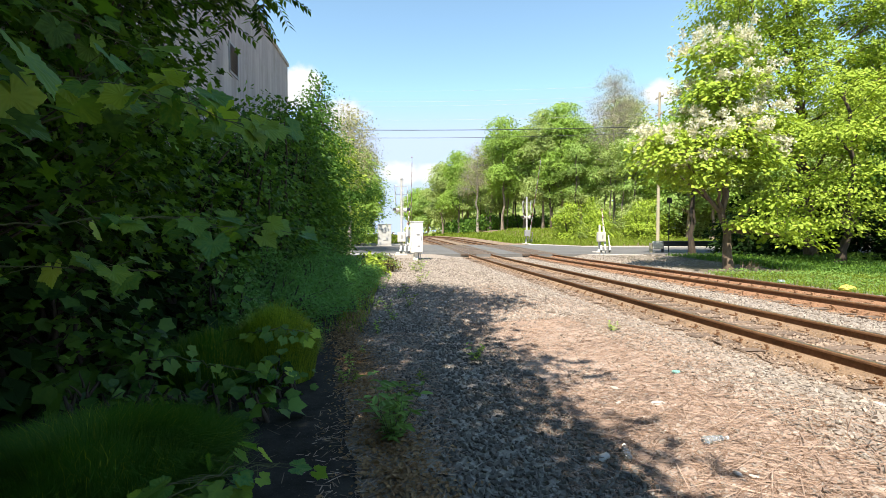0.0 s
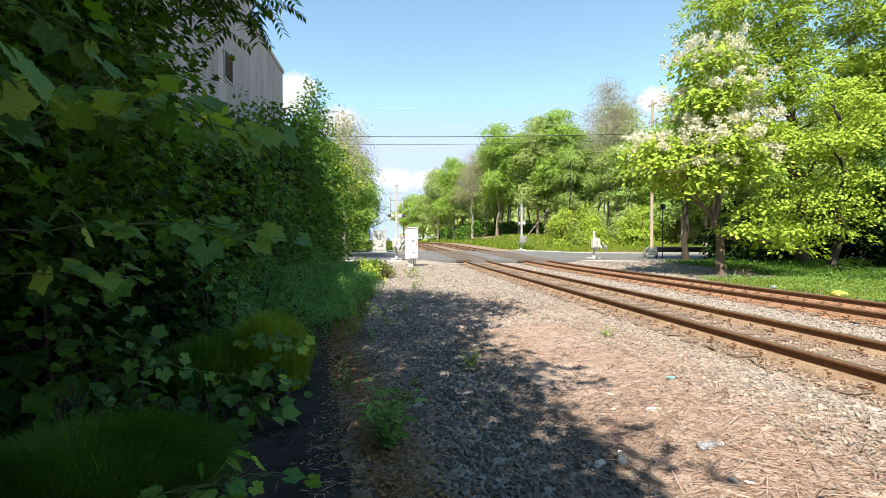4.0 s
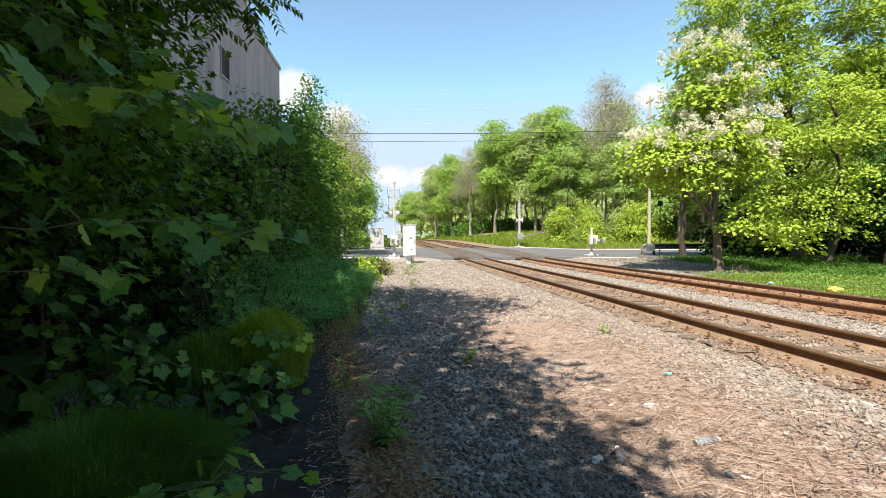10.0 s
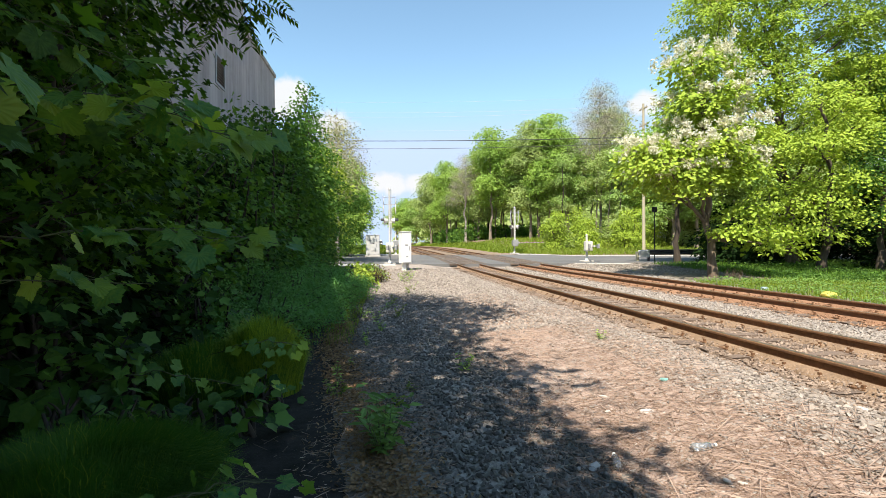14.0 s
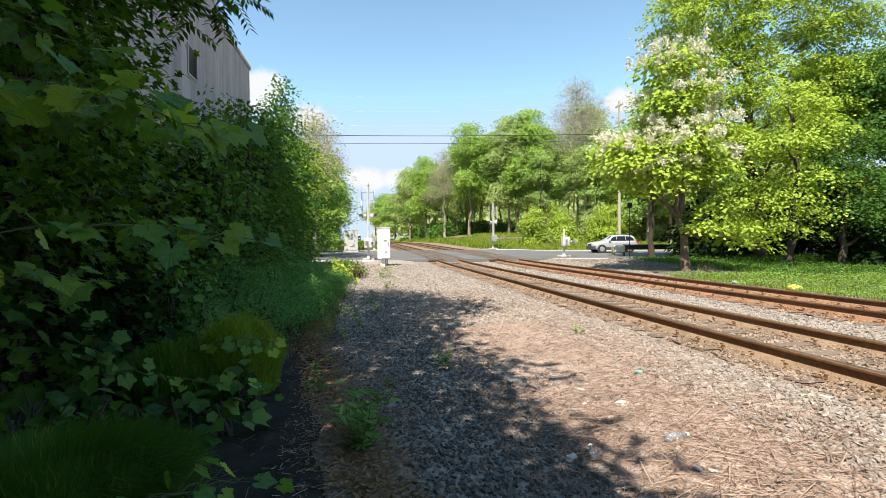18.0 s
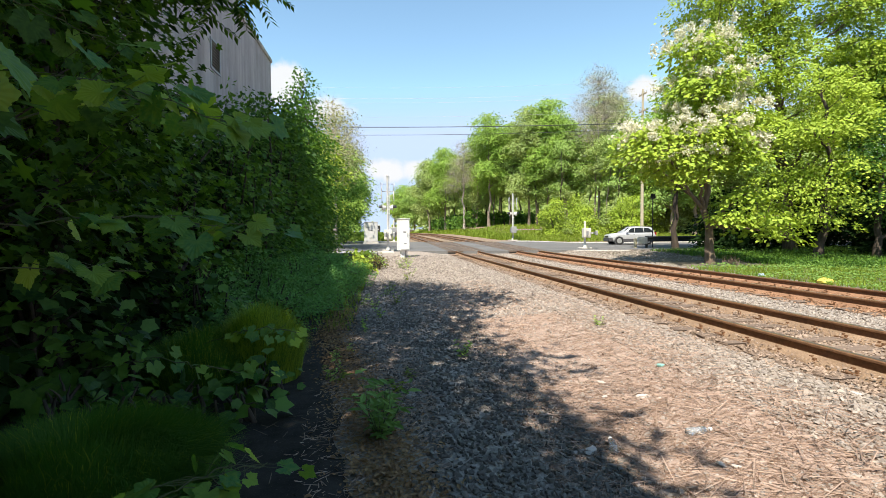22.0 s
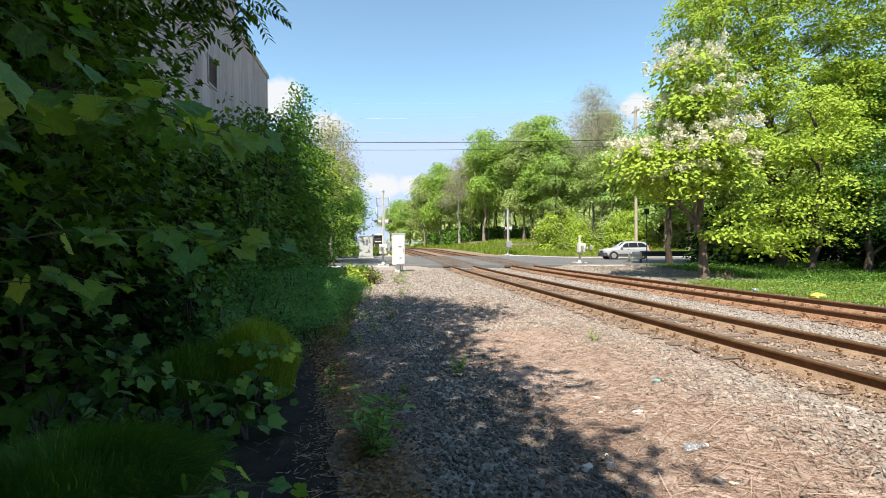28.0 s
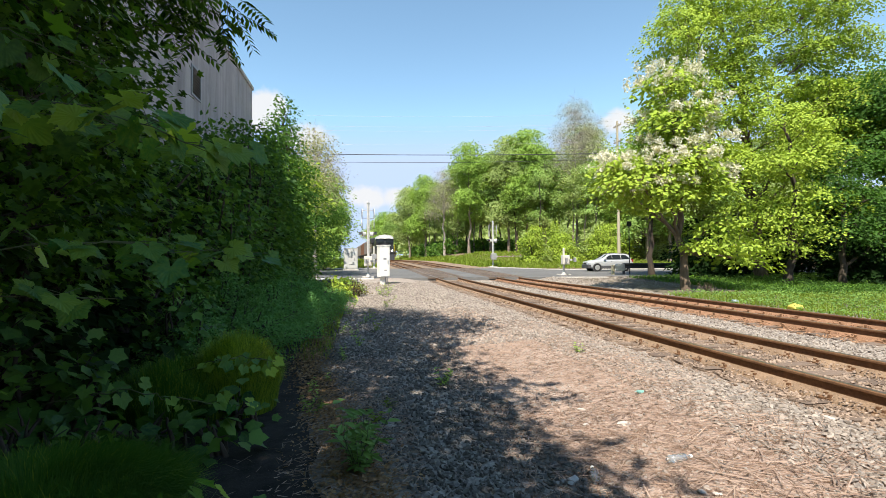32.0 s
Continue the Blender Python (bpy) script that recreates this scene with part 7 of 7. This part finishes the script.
def scatter(seed, n, x0, x1, y0, y1, low, high, thin=1.0):
    """Places with more of them near the camera."""
    r = np.random.default_rng(seed)
    x = r.uniform(x0, x1, n)
    y = y0 + (y1 - y0) * r.random(n) ** thin
    return x, y, r.uniform(low, high, n) * (0.75 + 0.5 * r.random(n))


BAL = "loose grey ballast stones beside the track"
x, y, s = scatter(20, 6000, 0.3, 1.8, -5.0, 2.3, 0.03, 0.06)
stones("ballast", x, y, s, STONE_DARK_SHADED, "grey ballast stones along the path, darkened for the shade they lie in", 20)
x, y, s = scatter(21, 5000, 1.6, 4.5, -5.0, 2.8, 0.02, 0.055)
stones("ballast", x, y, s, STONE, BAL, 21)
x, y, s = scatter(1, 19500, -0.8, 1.75, 1.9, 17, 0.026, 0.056, 1.7)
keep = x > np.maximum(path_edge(y), -1.2) + 0.48 + 0.25 * bumps(x, y, 3, 9)
x, y, s = x[keep], y[keep], s[keep]
stones("ballast", x + 0.15 * bumps(x, y, 3, 8), y, s, STONE_DARK_SHADED, "grey ballast stones along the path, darkened for the shade they lie in", 1)
x, y, s = scatter(2, 10000, -0.5, 3.6, 9, 28, 0.04, 0.085, 1.3)
stones("ballast", x, y, s, STONE, BAL, 2)
x, y, s = scatter(11, 3000, 4.4, 4.78, 2.8, 31, 0.028, 0.05, 1.6)
stones("ballast", x, y, s, STONE_RUST, "rust-stained ballast along the rail", 11, 0.1, floor=lambda x, y: np.maximum(surface(x, y), TIE_TOP - 0.012 - 0.09 * np.maximum(0, 4.62 - x) / 0.1 + 0.02 * bumps(x, y, 5, 21)))
x, y, s = scatter(3, 8500, 3.35, 4.5, 2.6, 31, 0.028, 0.056, 1.6)
stones("ballast", x, y, s, STONE, BAL, 3)
x, y, s = scatter(4, 7000, 7.15, 8.75, 5.0, 31, 0.03, 0.06, 1.5)
stones("ballast", x, y, s, STONE, BAL, 4)
x, y, s = scatter(5, 11000, 4.6, 7.1, 3.6, 31, 0.035, 0.065, 1.5)
stones("ballast", x, y, s, STONE_RUST, "rust-stained ballast between the ties", 5, 0.0, floor=lambda x, y: np.maximum(surface(x, y), TIE_TOP - 0.02 + 0.025 * bumps(x, y, 4, 22)))
x, y, s = scatter(6, 6500, 8.7, 11.4, 7.0, 31, 0.04, 0.07, 1.4)
stones("ballast", x, y, s, STONE_ORANGE, "orange rust-stained ballast between the ties", 6, 0.0, floor=lambda x, y: np.maximum(surface(x, y), TIE_TOP - 0.03 + 0.02 * bumps(x, y, 4, 23)))
x, y, s = scatter(7, 3500, 11.2, 13.4, 9.0, 31, 0.04, 0.08, 1.3)
stones("ballast", x, y, s, STONE, BAL, 7)
x, y, s = scatter(8, 9000, 1.3, 3.8, 2.2, 17, 0.008, 0.028, 1.25)
stones("pebbles", x, y, s, STONE_PALE, "small pale pebbles in dry earth", 8)
x, y, s = scatter(10, 3500, 11.4, 18.5, 22, 31, 0.04, 0.085, 1.0)
stones("ballast", x, y, s, STONE, BAL, 10)
x, y, s = scatter(12, 1500, 17.0, 20.5, 25.5, 30.8, 0.05, 0.13, 1.0)
stones("rubble", x, y, s, STONE_DARK_SHADED, "dark broken rubble heaped under the trees", 12)
x, y, s = scatter(9, 2400, 0.9, 3.9, 2.4, 15, 0.022, 0.05, 0.9)
stones("pebbles", x, y, s, STONE, "grey stones strewn over dry earth", 9)

for k, (xr, mat) in enumerate(((TRACKS[0] - GAUGE / 2, STONE_RUST), (TRACKS[0] + GAUGE / 2, STONE_RUST), (TRACKS[1] - GAUGE / 2, STONE_ORANGE), (TRACKS[1] + GAUGE / 2, STONE_ORANGE))):
    x, y, s = scatter(30 + k, 5200, -0.36, 0.36, 3.0, 31, 0.012, 0.04, 1.6)
    keep = np.abs(x) > 0.09
    x, y, s = x[keep], y[keep], s[keep]
    stones("ballast", xr + x, y, s, mat, "small rust-stained stones along the rail", 30 + k, 0.1, floor=lambda px, py, c=xr: TIE_TOP + 0.034 - 0.24 * np.maximum(0, np.abs(px - c) - 0.12) + 0.02 * bumps(px, py, 5, 33))

# the stones nearest the camera, one by one, in the colour darkened for shade
near_meshes = [stone_mesh(40 + k) for k in range(8)]
for me in near_meshes:
    me.materials.append(STONE_DARK_SHADED)
r = random.Random(5)
for k in range(290):
    sy = 2.0 + 3.2 * r.random() ** 1.3
    sx = r.uniform(0.36 - 0.05 * sy, 1.7)
    sz = r.uniform(0.04, 0.068)
    o = obj("stone", near_meshes[r.randrange(8)], None, ground, at=Matrix.Translation((sx, sy, float(surface(sx, sy)) + sz * 0.22)) @ pose(0, 0, 0, r.uniform(-25, 25), r.uniform(-25, 25), r.uniform(0, 360)) @ Matrix.Scale(sz, 4))


def straws(name, n, x0, x1, y0, y1, seed, length, mat, label, thick=0.0016, thin=1.5, lift=0.012):
    """Dead stalks lying every way over the ground."""
    r = np.random.default_rng(seed)
    x, y = r.uniform(x0, x1, n), y0 + (y1 - y0) * r.random(n) ** thin
    keep = bumps(x, y, 1.3, seed) + 0.55 * r.random(n) > 0.12
    x, y = x[keep], y[keep]
    n = len(x)
    a = r.normal(size=n) * 0.9 + 0.4
    l = length * r.uniform(0.3, 1.2, n)
    d = np.stack([np.cos(a) * l / 2, np.sin(a) * l / 2, 0 * a], -1)
    c = np.stack([x, y, surface(x, y) + lift * r.uniform(0.3, 1.6, n)], -1)
    d[:, 2] = r.normal(size=n) * 0.07 * l
    up = np.array((0, 0, 1.0))
    side = unit(np.cross(d, up)) * thick * r.uniform(0.6, 1.6, n)[:, None]
    h = up * thick * 1.2
    mid = c + side * 0 + r.normal(size=(n, 3)) * (0.03, 0.03, 0.005) * l[:, None]
    v = np.stack([c - d - side, c - d + side, c - d + h, mid - side, mid + side, mid + h, c + d - side, c + d + side, c + d + h], 1)
    t = []
    for b in (0, 3):
        for q in range(3):
            w = (q + 1) % 3
            t += [(b + q, b + w, b + w + 3), (b + q, b + w + 3, b + q + 3)]
    f = np.array(t)[None] + (np.arange(n) * 9)[:, None, None]
    return tagged(obj(name, mesh_arrays(name, v.reshape(-1, 3), f.reshape(-1, 3)), mat), label, "straw", kind="stuff")


straws("dead_straw", 11000, 1.2, 4.3, 2.2, 12, 61, 0.19, STRAW, "dead reddish straw and stalks over dry earth", thin=1.25)
straws("dead_straw", 9000, 1.1, 4.0, 2.2, 14.5, 67, 0.16, STALK, "fine brown stalks strewn over dry earth", 0.002, thin=1.1)
straws("dead_straw", 5000, 0.5, 3.4, 8, 15.5, 68, 0.2, STRAW, "pale straw strewn over dry earth", 0.0024, thin=1.0)
straws("dead_straw", 1400, 1.6, 3.9, 2.2, 7, 62, 0.6, STRAW, "long dead stalks lying on the ground", 0.0026)
straws("dead_straw", 3600, -0.7, 0.5, 2.0, 8, 63, 0.14, STRAW, "leaf litter along the path's edge", 0.003)
straws("dead_straw", 5000, 1.4, 4.2, 2.2, 7, 65, 0.09, STALK, "broken brown straw over dry earth", 0.0022, lift=0.008)


def leaf_litter():
    r = np.random.default_rng(66)
    n = 9500
    y = 2.0 + 8.5 * r.random(n) ** 1.4
    x = np.maximum(path_edge(y), -1.1) + 0.27 + r.normal(size=n) * 0.17
    p = np.stack([x, y, surface(x, y) + 0.025], -1)
    tagged(obj("leaf_litter", leaves("leaf_litter", p, r.normal(size=(n, 3)) * (1, 1, 0.2), r.normal(size=(n, 3)) * 0.35 + (0, 0, 1), 0.042 * r.uniform(0.5, 1.3, n), BLADE), LEAF_DEAD), "dry brown leaf litter along the path", "leaf litter", kind="stuff")


leaf_litter()
straws("twigs", 260, -1.6, -0.1, 2.0, 9, 64, 0.35, plain("dead_twig", (0.16, 0.12, 0.09), 0.9), "thin dead twigs on the dark path", 0.0025)


def litter(name, bm, mat, at, label, smooth=False):
    t = part(name, bm, mat, None, label, at, smooth)
    return tagged(t, "", "litter")


def crumple(size, seed, flat=0.4):
    r = random.Random(seed)
    bm = bmesh.new()
    bmesh.ops.create_icosphere(bm, subdivisions=2, radius=0.5)
    for q in bm.verts:
        q.co = Vector((q.co.x * size[0], q.co.y * size[1], q.co.z * size[2])) * r.uniform(0.72, 1.25)
    return bm


def flat_rock(at, size, seed, label="pale flat stone lying on the dry earth"):
    bm = crumple(size, seed)
    tagged(part("flat_rock", bm, STONE_PALE, None, label, at), "", "stone", "larger stones beside the track")


def on_ground(x, y, up=0.02, turn=0):
    return Matrix.Translation((x, y, float(surface(x, y)) + up)) @ pose(0, 0, 0, 0, 0, turn)


litter("plastic_wrapper", crumple((0.1, 0.06, 0.04), 3), plain("teal_plastic", (0.20, 0.40, 0.36), 0.3, 0, 0.4, 30.0), on_ground(3.28, 5.16), "crumpled teal plastic wrapper on the ground")
litter("plastic_bag", crumple((0.95, 0.42, 0.22), 4), plain("yellow_plastic", (0.62, 0.51, 0.10), 0.5, 0, 0.25, 9.0), on_ground(13.45, 12.7, 0.07, 40), "crumpled yellow plastic bag in the weeds")
litter("plastic_bag", crumple((0.26, 0.2, 0.12), 5), plain("blue_plastic", (0.34, 0.42, 0.5), 0.4), on_ground(13.3, 14.9, 0.08), "small crumpled pale blue plastic bag in the weeds")
for k, (x, y, w) in enumerate(((2.61, 4.39, 0.14), (1.62, 3.46, 0.15), (2.42, 3.05, 0.08), (2.42, 4.93, 0.1), (2.25, 4.49, 0.07), (3.27, 3.48, 0.07), (4.4, 3.82, 0.1), (2.5, 3.0, 0.06))):
    flat_rock(on_ground(x, y, 0.015, k * 47), (w, w * 0.55, w * 0.32), 20 + k)


def bottle(x, y, turn):
    t = tagged(empty("plastic_bottle", on_ground(x, y, 0.033, turn)), "crushed clear plastic bottle on the straw", "bottle")
    m = Mat("clear_plastic", 0.12)
    m.colour((0.85, 0.88, 0.9))
    m.p.inputs["Transmission Weight"].default_value, m.p.inputs["IOR"].default_value = 0.8, 1.35
    bm = bmesh.new()
    for a, b, r0, r1 in ((-0.1, 0.06, 0.033, 0.031), (0.06, 0.1, 0.031, 0.013), (0.1, 0.115, 0.012, 0.012)):
        tube(bm, (a, 0, 0), (b, 0, 0), r0, r1, 14)
    part("body", bm, m.m, t, smooth=True)
    part("cap", tubes(((0.115, 0, 0), (0.135, 0, 0), 0.015), n=12), WHITE, t)


bottle(2.58, 3.52, 8)
bottle(1.8, 3.46, 70)

# ---------------------------------------------------------------- what moves
def on_line(y):
    """Pose of a vehicle on the first track with its near end at y."""
    ahead = math.degrees(math.atan2(float(bend(y + 4) - bend(y)), 4.0))
    return pose(TRACKS[0] + float(bend(y)), y, RAIL_TOP_Z + float(rise(y)), math.degrees(math.atan2(float(rise(y + 8) - rise(y)), 8.0)), 0, -ahead)


def motions():
    # the gate arms come down: degrees from upright
    fall = ((0, 27), (0.5, 34), (1, 42), (1.5, 48), (2, 53.5), (2.5, 58.5), (3, 63), (3.5, 67), (4.5, 72.5), (5.5, 76), (6, 77.2), (7, 79.7), (8, 82), (9, 84.5), (10, 87.2), (11, 88.8), (12, 90), (32, 90))
    for k, (thing, arm, toward) in enumerate(GATES):
        turn = 180 if toward < 0 else -14
        walk(arm, [(t, pose(0.36, 0, 1.16, 0, 0, turn) @ pose(0, 0, 0, 90 - a)) for t, a in fall])
    # the car rolls up and stops
    rows = []
    for t, off in ((0, 84), (6, 64), (10, 42), (12, 27), (13.5, 15.5), (14.5, 8.6), (15.5, 4.9), (16.5, 2.35), (17, 1.5), (17.5, 0.95), (18, 0.42), (18.5, 0.14), (19, 0), (32, 0)):
        x, v = 22.62 + off, 0.71
        y = ROAD_NEAR + ROAD_SLANT * min(x, 40) + v * ROAD_WIDE
        rows.append((t, pose(x, y, 0.322 + float(climb(x, y)), 0, 0, -6.8 if x < 39 else 0)))
    walk(car, rows)
    # the train comes in
    for k, thing in enumerate([locomotive] + wagons):
        back = 0 if k == 0 else 22.2 + (k - 1) * 16.6
        walk(thing, [(t, on_line(78.0 + (32 - t) * 16.5 + back)) for t in [0, 8, 16, 22, 26, 28] + [28.5 + 0.5 * q for q in range(8)]])


motions()
